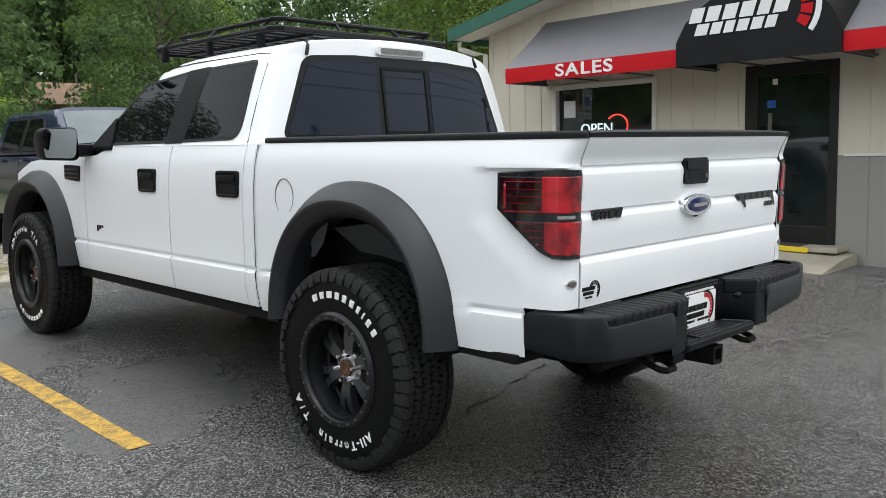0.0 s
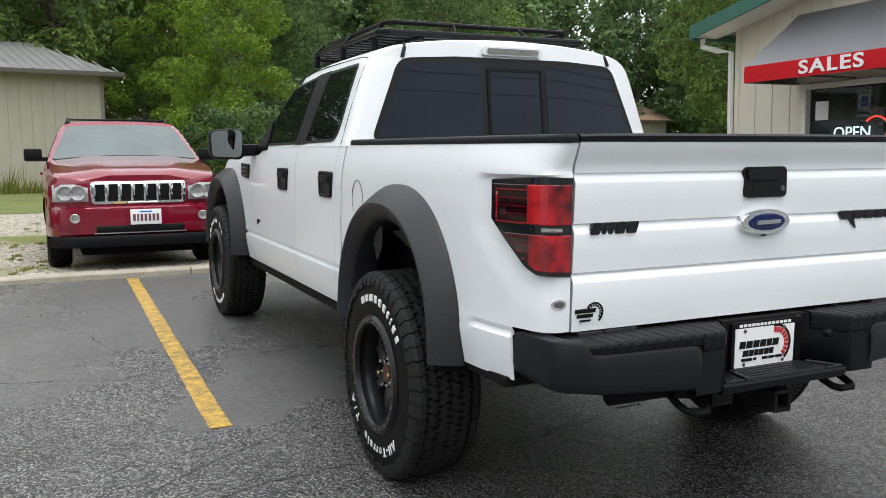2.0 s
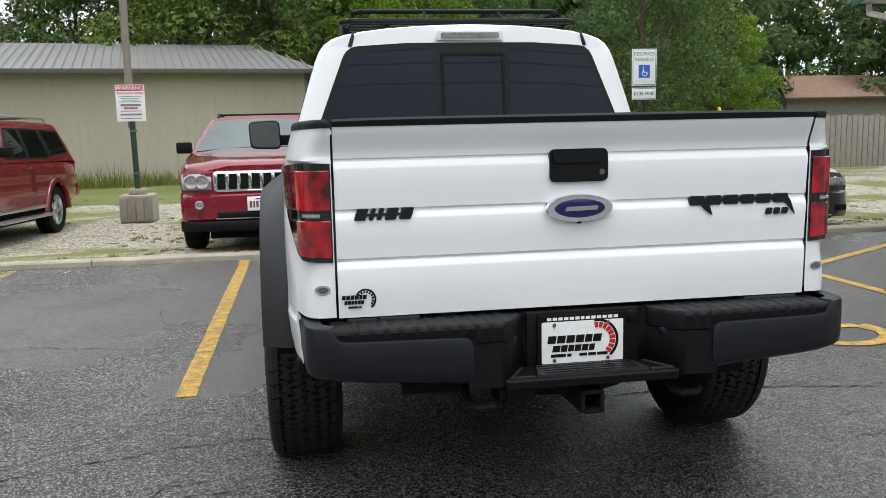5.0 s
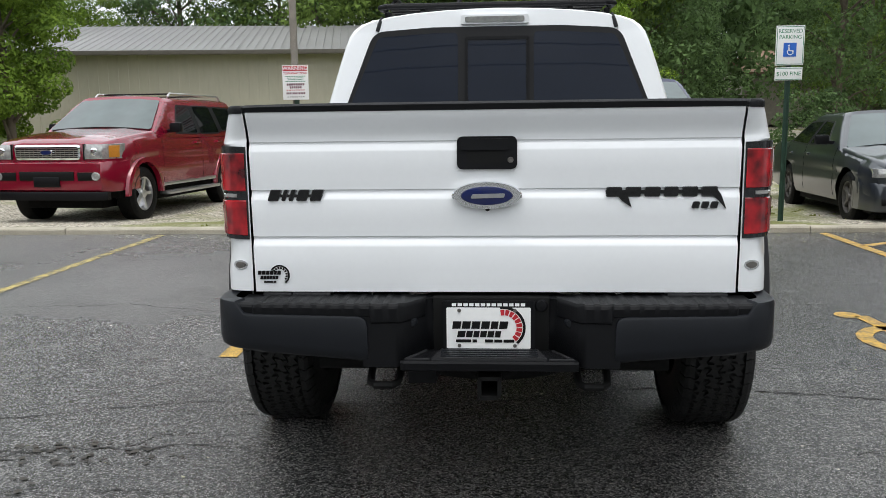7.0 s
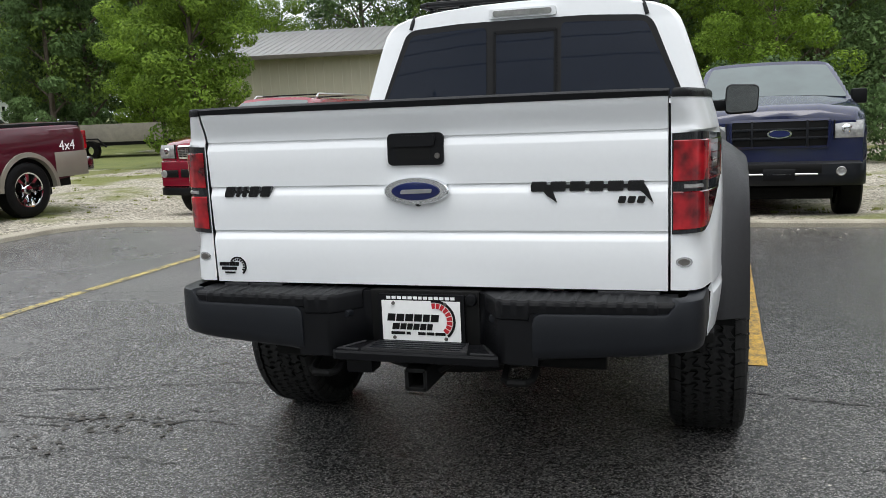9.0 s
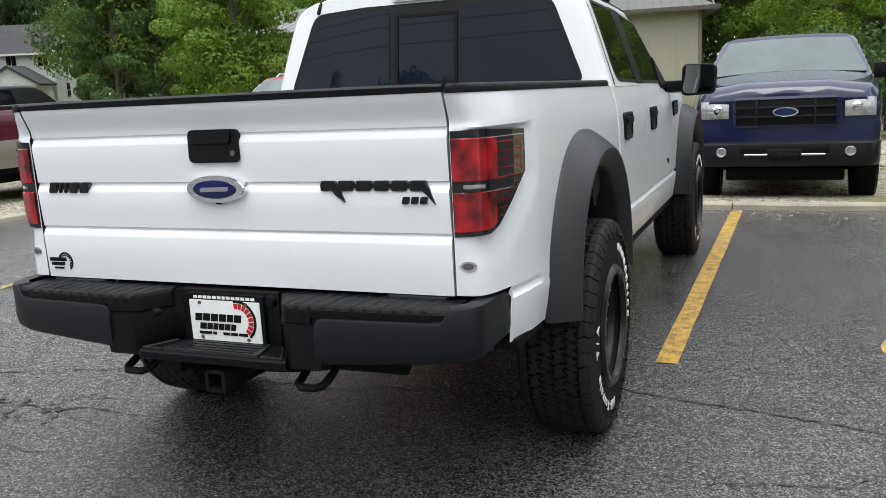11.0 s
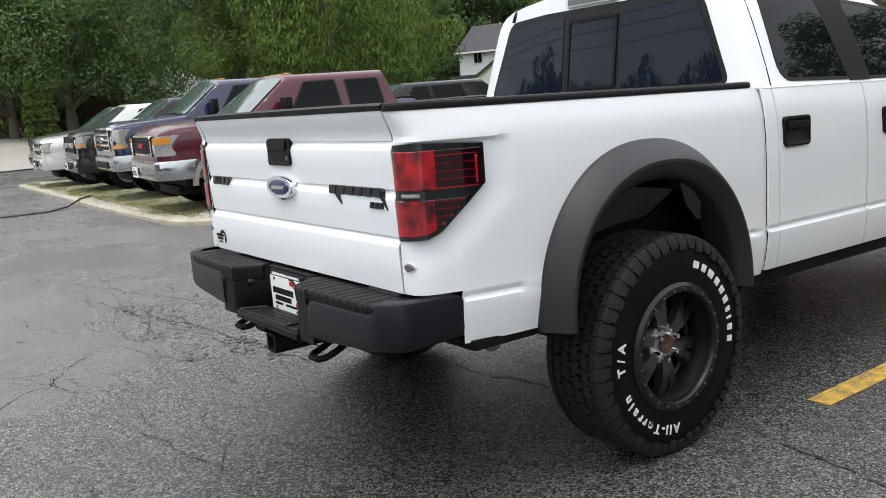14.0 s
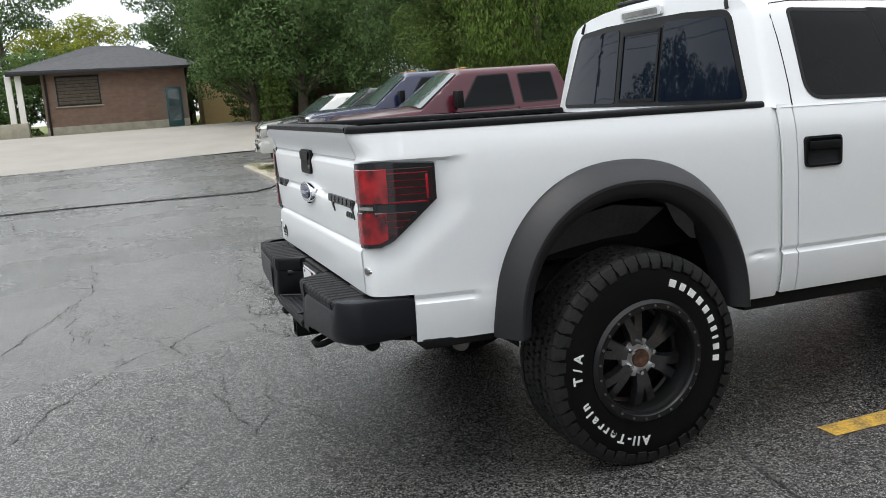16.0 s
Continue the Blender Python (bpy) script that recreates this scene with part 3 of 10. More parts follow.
def arc_band(bm, cx, cz, r0, r1, a0, a1, y0, y1, n=10):
    out = [(cx + r1 * math.cos(radians(a)), cz + r1 * math.sin(radians(a))) for a in steps(a0, a1, n)]
    out += [(cx + r0 * math.cos(radians(a)), cz + r0 * math.sin(radians(a))) for a in reversed(steps(a0, a1, n))]
    return prism(bm, out, y0, y1)

# ---- setting: lot, kerb, verge, road ----
KERB_Y, KERB_H = 6.98, 0.07


def rise(x, y):
    """The land climbs gently to the west, past the road's edge."""
    f = min(1.0, max(0.0, (-24.0 - x) / 17.0))
    return 1.02 * f * f * (3 - 2 * f)


def dip(x, y):
    """Past the kerb the gravel falls away a little."""
    f = min(1.0, max(0.0, (x + 9.5) / 2.0))
    return f * lerp_table([(7.06, 0.0), (7.6, -0.025), (8.4, -0.11), (9.2, -0.16), (12.0, -0.23), (60.0, -0.23)], y)


def land(name, x0, x1, y0, y1, z, nx, ny, mat, label, category):
    bm = bmesh.new()
    grid(bm, [[(x, y, z + rise(x, y)) for x in steps(x0, x1, nx)] for y in steps(y0, y1, ny)])
    return solo(name, bm, mat, label, category, "structure")


bm = bmesh.new()
_xs = [-900, -400, -200, -120] + steps(-90, -20, 35) + [-10, 0, 30, 60, 120, 300, 900]
_ys = [-900, -300, -120, -60, -30, 0, 30, 60, 120, 300, 900]
grid(bm, [[(x, y, (-0.05 if x < -21 else -0.35) + rise(x, y)) for x in _xs] for y in _ys])
ground = solo("ground", bm, M_LAWN, "rough mown grass land around the car lot", "ground", "structure")

bm = bmesh.new()
grid(bm, [[(x, y, rise(x, y)) for x in steps(-27.5, 40, 54)] for y in steps(-40, 7.05, 40)])
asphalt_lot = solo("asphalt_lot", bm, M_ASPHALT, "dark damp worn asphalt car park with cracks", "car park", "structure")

bm = bmesh.new()
grid(bm, [[(x, y, 0.012 + rise(x, y)) for x in steps(-43.0, -27.2 - 0.6 * math.sin(y * 0.4), 12)] for y in steps(-70, 40, 60)])
road = solo("road", bm, M_ROAD, "pale concrete road beyond the car lot", "road", "structure")


def kerb_line():
    pts = [(34.0, KERB_Y)]
    pts += [(x, KERB_Y) for x in (20.0, 10.0, 3.0, 0.0, -3.0, -6.2)]
    for a in steps(90, 180, 8):
        pts.append((-6.4 + 1.0 * math.cos(radians(a)) , KERB_Y - 1.0 + 1.0 * math.sin(radians(a))))
    pts += [(-7.6, 4.6), (-7.75, 3.6)]
    for a in steps(0, -90, 6):
        pts.append((-8.75 + 0.9 * math.cos(radians(a)), 3.25 + 0.9 * math.sin(radians(a))))
    pts += [(-12.0, 2.32), (-15.5, 2.42), (-19.5, 2.55)]
    for a in steps(-90, -180, 5):
        pts.append((-20.4 + 0.8 * math.cos(radians(a)), 3.4 + 0.85 * math.sin(radians(a))))
    pts += [(-21.3, 6.0), (-21.4, 60.0)]
    return pts


VERGE_EDGE = kerb_line()
bm = bmesh.new()
_v = [bm.verts.new((x, y, KERB_H - 0.012)) for x, y in VERGE_EDGE + [(34.0, 60.0)]]
bmesh.ops.triangulate(bm, faces=[bm.faces.new(_v)])
for _axis, _cuts in ((1, (7.06, 7.3, 7.6, 8.0, 8.4, 8.8, 9.2, 10.6, 12.0)), (0, (-9.5, -9.0, -8.5, -8.0, -7.5))):
    for _c in _cuts:
        _no = Vector((_axis == 0, _axis == 1, 0))
        bmesh.ops.bisect_plane(bm, geom=bm.verts[:] + bm.edges[:] + bm.faces[:], plane_co=_no * _c, plane_no=_no)
for _p in bm.verts:
    _p.co.z += dip(_p.co.x, _p.co.y)
verge = solo("verge", bm, M_GRAVEL, "pale gravel verge with weeds and grass patches", "gravel", "structure", smooth=0)
bm = bmesh.new()
_v = [bm.verts.new((x, y, KERB_H - 0.006)) for x, y in ((-9.55, 2.58), (-12.0, 2.56), (-15.5, 2.66), (-19.5, 2.84), (-20.6, 3.7), (-20.8, 6.9), (-9.55, 6.9))]
bm.faces.new(_v)
solo("island_bed", bm, M_MOSS, "mossy grit and weeds on the parking island", "weeds", "structure", smooth=0)


def resample(pts, step):
    out, carry = [Vector(pts[0])], 0.0
    for a, b in zip(pts, pts[1:]):
        a, b = Vector(a), Vector(b)
        d = (b - a).length
        s = step - carry
        while s < d:
            out.append(a + (b - a) * s / d)
            s += step
        carry = (carry + d) % step
    return out


kerb = thing("kerb", "weathered concrete kerb along the lot's edge", "kerb", kind="structure")
_path = resample(VERGE_EDGE[:-1], 0.25)
_rng = random.Random(5)
for i in range(0, len(_path) - 1, 8):
    seg = _path[i:i + 9]
    if len(seg) < 2:
        continue
    bm = bmesh.new()
    rows = []
    for k, p in enumerate(seg):
        a, b = seg[max(0, k - 1)], seg[min(len(seg) - 1, k + 1)]
        d = (b - a).normalized()
        s = Vector((-d.y, d.x))
        q = p + (d * 0.006 if k == 0 else -d * 0.006 if k == len(seg) - 1 else Vector((0, 0)))
        h = KERB_H + _rng.uniform(-0.004, 0.006)
        sec = [(-0.085, -0.04), (-0.08, h - 0.022), (-0.062, h - 0.004), (0.06, h), (0.078, h - 0.015), (0.082, -0.04)]
        rows.append([(q.x - s.x * u, q.y - s.y * u, v) for u, v in sec])
    grid(bm, rows)
    for row in (rows[0], rows[-1]):
        bm.faces.new([bm.verts.new(p) for p in row])
    part("kerb_stone", bm, M_CONCRETE, kerb)

# parking lines
def line_mark(name, x0, y0, x1, y1, w, label, parent=None, n=14, seed=0, mat=None):
    bm = bmesh.new()
    rg = random.Random(seed)
    d = Vector((x1 - x0, y1 - y0)).normalized()
    s = Vector((-d.y, d.x)) * w / 2
    rows = []
    for k in range(n + 1):
        p = Vector((x0, y0)).lerp(Vector((x1, y1)), k / n)
        j, q = rg.uniform(-0.006, 0.006), rg.uniform(-0.006, 0.006)
        rows.append([(p.x + s.x * (1 + j * 8), p.y + s.y * (1 + j * 8), 0.004), (p.x - s.x * (1 + q * 8), p.y - s.y * (1 + q * 8), 0.004)])
    grid(bm, rows)
    if parent:
        return part(name, bm, M_YELLOW, parent)
    return solo(name, bm, mat or M_YELLOW, label, "parking line", "structure", "yellow parking lines")


line_mark("parking_line", -1.62, 1.94, -1.60, 6.83, 0.115, "worn yellow painted parking line on asphalt", seed=1)
line_mark("parking_line", -4.22, 2.1, -4.02, 6.82, 0.105, "faded yellow painted parking line on asphalt", seed=2, mat=M_YELLOWFADED)
line_mark("parking_line", 1.215, 1.92, 1.30, 6.83, 0.115, "worn yellow painted parking line on asphalt", seed=3)
line_mark("parking_line", 3.92, 1.9, 3.62, 6.83, 0.11, "worn yellow painted parking line on asphalt", seed=4)
hatch = thing("hatched_bay", "yellow hatched access bay painted beside the building", "road marking", kind="structure")
for k, (a, b) in enumerate([((3.85, 3.5), (6.2, 5.0)), ((3.78, 4.7), (6.2, 6.2)), ((3.7, 5.95), (5.2, 6.85)), ((3.9, 2.3), (6.3, 3.8))]):
    line_mark("stripe", *a, *b, 0.1, "", hatch, seed=10 + k)
# wheelchair symbol on the next bay
symbol = thing("wheelchair_symbol", "worn yellow wheelchair symbol painted on asphalt", "road marking", kind="structure")
bm = bmesh.new()


def flat_arc(bm, cx, cy, r0, r1, a0, a1, n=20):
    rows = []
    for a in steps(a0, a1, n):
        c, s = math.cos(radians(a)), math.sin(radians(a))
        rows.append([(cx + r0 * c, cy + r0 * s, 0.004), (cx + r1 * c, cy + r1 * s, 0.004)])
    grid(bm, rows)


flat_arc(bm, 2.62, 2.40, 0.27, 0.37, 100, 385)
part("wheel_ring", bm, M_YELLOW, symbol)
bm = bmesh.new()
grid(bm, [[(2.45, 3.02, 0.004), (2.55, 3.02, 0.004)], [(2.50, 2.52, 0.004), (2.60, 2.50, 0.004)]])
grid(bm, [[(2.50, 2.62, 0.0042), (2.50, 2.52, 0.0042)], [(2.86, 2.58, 0.0042), (2.84, 2.48, 0.0042)], [(3.02, 2.22, 0.0042), (2.93, 2.20, 0.0042)]])
grid(bm, [[(2.50, 2.82, 0.0044), (2.50, 2.74, 0.0044)], [(2.78, 2.80, 0.0044), (2.78, 2.72, 0.0044)]])
part("figure", bm, M_YELLOW, symbol)
bm = bmesh.new()
flat_arc(bm, 2.42, 3.05, 0.0, 0.085, 0, 360)
part("dot", bm, M_YELLOW, symbol)


def crack(name, pts, width, seed, parent, branches=0, mat=None):
    """A ragged open crack along points, with side branches."""
    rg = random.Random(seed)
    bm = bmesh.new()

    def run(pp, w):
        rows = []
        q = resample(pp, 0.022)
        off, drift = 0.0, 0.0
        for k, p in enumerate(q):
            a, b = q[max(0, k - 2)], q[min(len(q) - 1, k + 2)]
            d = (b - a).normalized() if (b - a).length > 1e-6 else Vector((1, 0))
            s = Vector((-d.y, d.x))
            drift = drift * 0.985 + rg.uniform(-0.012, 0.012)
            off = off * 0.75 + rg.uniform(-0.012, 0.012)
            ww = w * rg.choice((0.12, 0.3, 0.5, 0.8, 1.3)) * rg.uniform(0.6, 1.2) * min(1, (k + 1) / 6, (len(q) - k) / 6)
            c = p + s * (off + drift)
            rows.append([(c.x + s.x * ww, c.y + s.y * ww, 0.0035), (c.x - s.x * ww, c.y - s.y * ww, 0.0035)])
        grid(bm, rows)
        return q

    q = run(pts, width)
    for _ in range(branches):
        k = rg.randrange(2, len(q) - 2)
        p, d = q[k], (q[k + 1] - q[k - 1]).normalized()
        a = math.atan2(d.y, d.x) + rg.choice((0, math.pi)) + rg.uniform(-0.75, 0.75)
        ln = rg.uniform(0.12, 0.6)
        mid = p + Vector((math.cos(a), math.sin(a))) * ln * 0.5
        a += rg.uniform(-0.7, 0.7)
        run([p, mid, mid + Vector((math.cos(a), math.sin(a))) * ln * 0.5], width * 0.6)
    return part(name, bm, mat or M_CRACK, parent, smooth=0)


cracks = thing("pavement_cracks", "ragged dark cracks in the worn asphalt", "cracks", kind="structure")
CRACKS = [
    ([(-5.5, 0.2), (-3.6, 0.75), (-2.4, 0.9), (-1.3, 1.25), (-0.2, 1.2), (1.0, 1.55), (2.6, 1.25), (4.6, 1.5)], 0.016, 26),
    ([(-4.5, 0.1), (-3.0, 0.35), (-1.9, 0.55), (-1.0, 0.6)], 0.020, 22),
    ([(-7.0, 3.2), (-4.5, 3.0), (-2.9, 3.3), (-2.0, 3.0), (-0.6, 3.4)], 0.012, 8),
    ([(-6.6, 5.6), (-4.6, 5.0), (-2.9, 5.3), (-2.1, 4.5), (-1.9, 3.4)], 0.010, 8),
    ([(1.3, 0.6), (2.2, 0.8), (3.6, 0.4), (5.6, 1.0)], 0.012, 10),
    ([(-7.4, -0.4), (-6.6, -1.2), (-4.4, -1.2), (-2.6, -1.75), (-1.2, -1.9)], 0.016, 18),
    ([(-2.6, -0.3), (-1.9, -0.9), (-1.3, -1.3), (-0.6, -1.6)], 0.014, 22),
    ([(-9.5, 0.6), (-6.0, 0.5), (-3.0, 0.2), (-1.1, 0.1)], 0.009, 6),
    ([(-0.6, -0.1), (0.1, -0.5), (0.6, -1.0), (1.2, -1.2)], 0.007, 4),
    ([(1.7, 3.3), (3.2, 3.5), (5.0, 3.2)], 0.006, 4),
    ([(4.5, -1.0), (5.0, 0.6), (5.3, 2.0)], 0.012, 10),
    ([(-14.0, -3.0), (-10.0, -2.4), (-7.4, -0.4), (-7.2, 1.5)], 0.018, 8),
]
_rg = random.Random(31)
for _ in range(18):
    _x, _y = _rg.uniform(-4.4, -0.9), _rg.choice((_rg.gauss(0.45, 0.35), _rg.gauss(-0.6, 0.5)))
    _n = _rg.randint(3, 6)
    CRACKS.append(([(_x + 0.28 * k, _y + 0.05 * k + _rg.uniform(-0.09, 0.09)) for k in range(_n)], _rg.uniform(0.006, 0.016), 3))
for _ in range(14):
    _x, _y = _rg.uniform(0.8, 4.5), _rg.uniform(-1.0, 2.6)
    _a = _rg.uniform(-0.5, 0.5) + _rg.choice((0, 1.57))
    CRACKS.append(([(_x + 0.3 * k * math.cos(_a), _y + 0.3 * k * math.sin(_a) + _rg.uniform(-0.1, 0.1)) for k in range(_rg.randint(3, 6))], _rg.uniform(0.004, 0.008), 2))
for i, (pts, w, nb) in enumerate(CRACKS):
    crack("crack", pts, w * 0.40, 40 + i, cracks, (nb + 1) // 2)
# crumbled patches where the surface has broken up
for i, (cx, cy, rx, ry) in enumerate([(-3.2, 0.35, 0.9, 0.22), (-2.3, 0.15, 0.5, 0.16), (-1.75, 0.5, 0.45, 0.14)]):
    rg = random.Random(80 + i)
    bm = bmesh.new()
    for k in range(60):
        a, r = rg.uniform(0, 6.283), math.sqrt(rg.random())
        x, y, s = cx + rx * r * math.cos(a), cy + ry * r * math.sin(a), rg.uniform(0.006, 0.022)
        out = [(x + s * rg.uniform(0.6, 1.2) * math.cos(t), y + s * rg.uniform(0.4, 1.0) * math.sin(t)) for t in (0, 1.1, 2.2, 3.3, 4.4, 5.3)]
        bm.faces.new([bm.verts.new((u, v, 0.005 + rg.uniform(0, 0.004))) for u, v in out])
    part("crumbled_patch", bm, M_PATCH, cracks, smooth=0)

# garden hose or cable across the lot
bm = bmesh.new()
tube(bm, [(-13.0 + 0.25 * math.sin(y * 0.7), y, 0.02) for y in steps(-14, 1.6, 30)] + [(-13.2, 2.0, 0.03), (-13.8, 2.35, 0.09), (-14.4, 2.7, 0.08)], 0.016, 6)
solo("cable", bm, M_CABLE, "long black cable lying across the asphalt", "cable")

# loose grit and wet leaves along the kerb
bm = bmesh.new()
_rng = random.Random(9)
for _ in range(900):
    x = _rng.uniform(-6.5, 6.5)
    y = KERB_Y - 0.1 - abs(_rng.gauss(0, 0.35))
    s = _rng.uniform(0.006, 0.02)
    a = _rng.uniform(0, 6)
    bm.faces.new([bm.verts.new((x + s * math.cos(a + t), y + s * 0.7 * math.sin(a + t), 0.006 + _rng.uniform(0, 0.006))) for t in (0, 1.7, 3.3, 4.8)])
for _ in range(500):
    x, y = _rng.uniform(-5, 5.5), _rng.uniform(-3, 6.5)
    s = _rng.uniform(0.003, 0.009)
    a = _rng.uniform(0, 6)
    bm.faces.new([bm.verts.new((x + s * math.cos(a + t), y + s * 0.7 * math.sin(a + t), 0.005 + _rng.uniform(0, 0.004))) for t in (0, 1.7, 3.3, 4.8)])
solo("loose_grit", bm, M_GRAVEL, "scattered pale grit and leaf bits on asphalt", "grit", "stuff", smooth=0)

# grass tufts on the verge and along the shed
bm = bmesh.new()


def tuft(bm, x, y, z, h, n, rg):
    for _ in range(n):
        a, r = rg.uniform(0, 6.283), rg.uniform(0, 0.06 + h * 0.25)
        bx, by = x + r * math.cos(a), y + r * math.sin(a)
        hh, ln, w = h * rg.uniform(0.5, 1.1), rg.uniform(0.1, 0.5), rg.uniform(0.006, 0.012) * (1 + h)
        d = rg.uniform(0, 6.283)
        tx, ty = bx + math.cos(d) * ln * hh, by + math.sin(d) * ln * hh
        bm.faces.new([bm.verts.new(p) for p in ((bx - w, by, z), (bx + w, by, z), (tx, ty, z + hh))])


_rng = random.Random(12)
for _ in range(1500):
    x, y = _rng.uniform(-20, 12), 7.2 + abs(_rng.gauss(0, 6.0))
    if noise.noise(Vector((x * 0.5, y * 0.5, 3.1))) > 0.02 and not (-7.4 < x < -3.9 and y < 13):
        tuft(bm, x, y, KERB_H - 0.02 + dip(x, y), _rng.uniform(0.02, 0.06), 16, _rng)
for _ in range(420):
    x = _rng.uniform(-14, -0.5)
    tuft(bm, x, 24.2 + (x + 0.7) * 0.176 + _rng.uniform(-0.6, 0.2), -0.18, _rng.uniform(0.15, 0.55) * (1.6 if _rng.random() < 0.1 else 1), 10, _rng)
for _ in range(500):
    x, y = _rng.uniform(-21, -8.5), 2.6 + abs(_rng.gauss(0, 0.35))
    tuft(bm, x, y, KERB_H - 0.02, _rng.uniform(0.03, 0.10), 9, _rng)
solo("grass_tufts", bm, M_GRASS, "patchy grass and weeds growing through gravel", "grass", "stuff", smooth=0)
# lawn strip in front of the shed
bm = bmesh.new()
grid(bm, [[(x, y, KERB_H - 0.006 + dip(x, y)) for x in steps(-30, 3.0, 33)] for y in steps(17.0, 25.5, 6)])
solo("lawn", bm, M_LAWN, "strip of mown grass before the tan shed", "lawn", "structure")

# ---- the white pickup ----
RAKE = 0.0175
WHEEL_Y_REAR, WHEEL_Y_FRONT, WHEEL_R, WHEEL_X = 1.085, 4.755, 0.452, 0.955


def raked(bm):
    for v in bm.verts:
        v.co.z -= RAKE * v.co.y
    return bm


pickup = thing("pickup_truck", "lifted white crew-cab pickup truck with roof rack parked on damp asphalt", "pickup truck")


def tp(name, bm, mat, parent=None, label="", smooth=40.0):
    return part(name, raked(bm), mat, parent or pickup, label, smooth)


def mirrored(name, make, mat, label="", parent=None, smooth=40.0):
    """The same part on either flank: make(s) with s = -1 and 1."""
    obs = []
    for s in (-1, 1):
        obs.append(tp(name, make(s), mat, parent, label, smooth))
    return obs


def arch(y, yc, half, base, height, n=2.2):
    """Height of a wheel arch at y, or None outside it."""
    d = abs(y - yc) / half
    return None if d >= 1 else base + height * (1 - d ** n) ** (1 / n)


# offset of the flank, inwards, by height
FLANK = [(0.58, 0.040), (0.64, 0.018), (0.72, 0.004), (0.79, -0.003), (0.806, -0.003), (0.816, 0.010), (0.824, 0.013), (0.840, 0.001), (0.88, 0.002), (1.0, 0.0),
         (1.12, 0.0), (1.25, 0.004), (1.33, 0.011), (1.365, 0.0165), (1.39, 0.022), (1.42, 0.030), (1.468, 0.0445)]
LEVELS = [0.60, 0.64, 0.68, 0.72, 0.76, 0.79, 0.806, 0.816, 0.824, 0.840, 0.845, 0.87, 0.90, 0.93, 0.96, 0.99, 1.01, 1.03, 1.05, 1.07, 1.09, 1.11, 1.13, 1.15, 1.17,
          1.19, 1.21, 1.23, 1.25, 1.27, 1.29, 1.31, 1.33, 1.345, 1.358, 1.366, 1.378, 1.39, 1.405, 1.42, 1.44, 1.462]
# how far the tail face stands out, by height (negative is towards the rear)
TAIL = [(0.842, 0.0), (1.000, -0.005), (1.008, -0.003), (1.028, 0.009), (1.035, 0.010), (1.038, 0.003), (1.163, -0.004), (1.170, -0.002),
        (1.190, 0.009), (1.197, 0.010), (1.200, 0.003), (1.328, -0.004), (1.335, -0.002), (1.353, 0.009), (1.360, 0.010), (1.364, 0.005),
        (1.380, 0.004), (1.400, -0.003), (1.420, -0.012), (1.440, -0.021), (1.456, -0.027), (1.468, -0.030), (1.474, -0.030)]
PLAN = [(0.834, -0.006), (0.86, -0.008), (0.89, -0.004), (0.912, 0.008), (0.928, 0.030), (0.940, 0.060), (0.952, 0.105), (0.968, 0.17), (0.982, 0.25),
        (0.994, 0.36), (1.0, 0.48)]


def lamp_scoop(y, z):
    """The flank sinks in ahead of and below the tail lamp, with a ridge along the edge of the hollow."""
    if z > 1.350:
        return 0.0
    d = max(y - 0.285, (y - 0.10) * 0.648 - (z - 1.052) * 0.763, 1.02 - z)
    return 0.014 * max(0.0, min(1.0, (0.105 - d) / 0.075))


def groove_fade(y):
    """The low crease stops short of the wheel arch and of the bed's front edge."""
    return max(0.0, min(1.0, (0.40 - y) / 0.02 if y < 1.0 else min((y - 1.70) / 0.02, (1.80 - y) / 0.02)))


BED_TOP = {}


def bed_side(s):
    bm = bmesh.new()
    path = [p for p in PLAN if p[1] < 0.14] + [(0.9625, 0.1475), (0.963, 0.1485)]
    path += [(lerp_table([(b, a) for a, b in PLAN], y), y) for y in steps(0.16, 0.48, 20)]
    path += [(1.0, y) for y in steps(0.50, 1.78, 52)] + [(0.9995, 1.83), (0.998, 1.850), (0.994, 1.862), (0.986, 1.868)]
    rows = []
    for px, py in path:
        low = 0.845 if py < 0.148 else 0.655
        lip = arch(py, WHEEL_Y_REAR - 0.025, 0.55, 0.62, 0.58)
        if lip:
            low = max(low if py < 0.6 else 0.60, lip)
        elif py > 1.5:
            low = 0.615
        w = max(0.0, min(1.0, (py + 0.004) / 0.14))
        wx = max(0.0, min(1.0, (px - 0.836) / 0.06))
        up = max(0.0, min(1.0, (py - 0.03) * 2.6))
        row = []
        for z in LEVELS:
            z = max(z, low)
            ins = lerp_table(FLANK, z)
            if z > 1.33:
                flat = 0.004 + 0.030 * max(0.0, z - 1.365) / 0.10
                ins = flat + (ins - flat) * up
            if 0.80 < z < 0.842:
                ins *= groove_fade(py)
            ins += lamp_scoop(py, z)
            lip_y = lerp_table(TAIL, z) if z > 1.36 else 0.0
            row.append((s * (px - ins * wx), py + lip_y * (1 - w), z))
        rows.append(row)
    grid(bm, rows, flip=s < 0)
    bmesh.ops.remove_doubles(bm, verts=bm.verts, dist=1e-5)
    BED_TOP[s] = [r[-1] for r in rows]
    # top ledge under the rail cap
    grid(bm, [[r[-1] for r in rows], [(s * 0.83, min(1.83, max(0.03, r[-1][1])), 1.462) for r in rows]])
    return bm


bed = mirrored("bed_side", bed_side, M_WHITE, "white steel bed side")


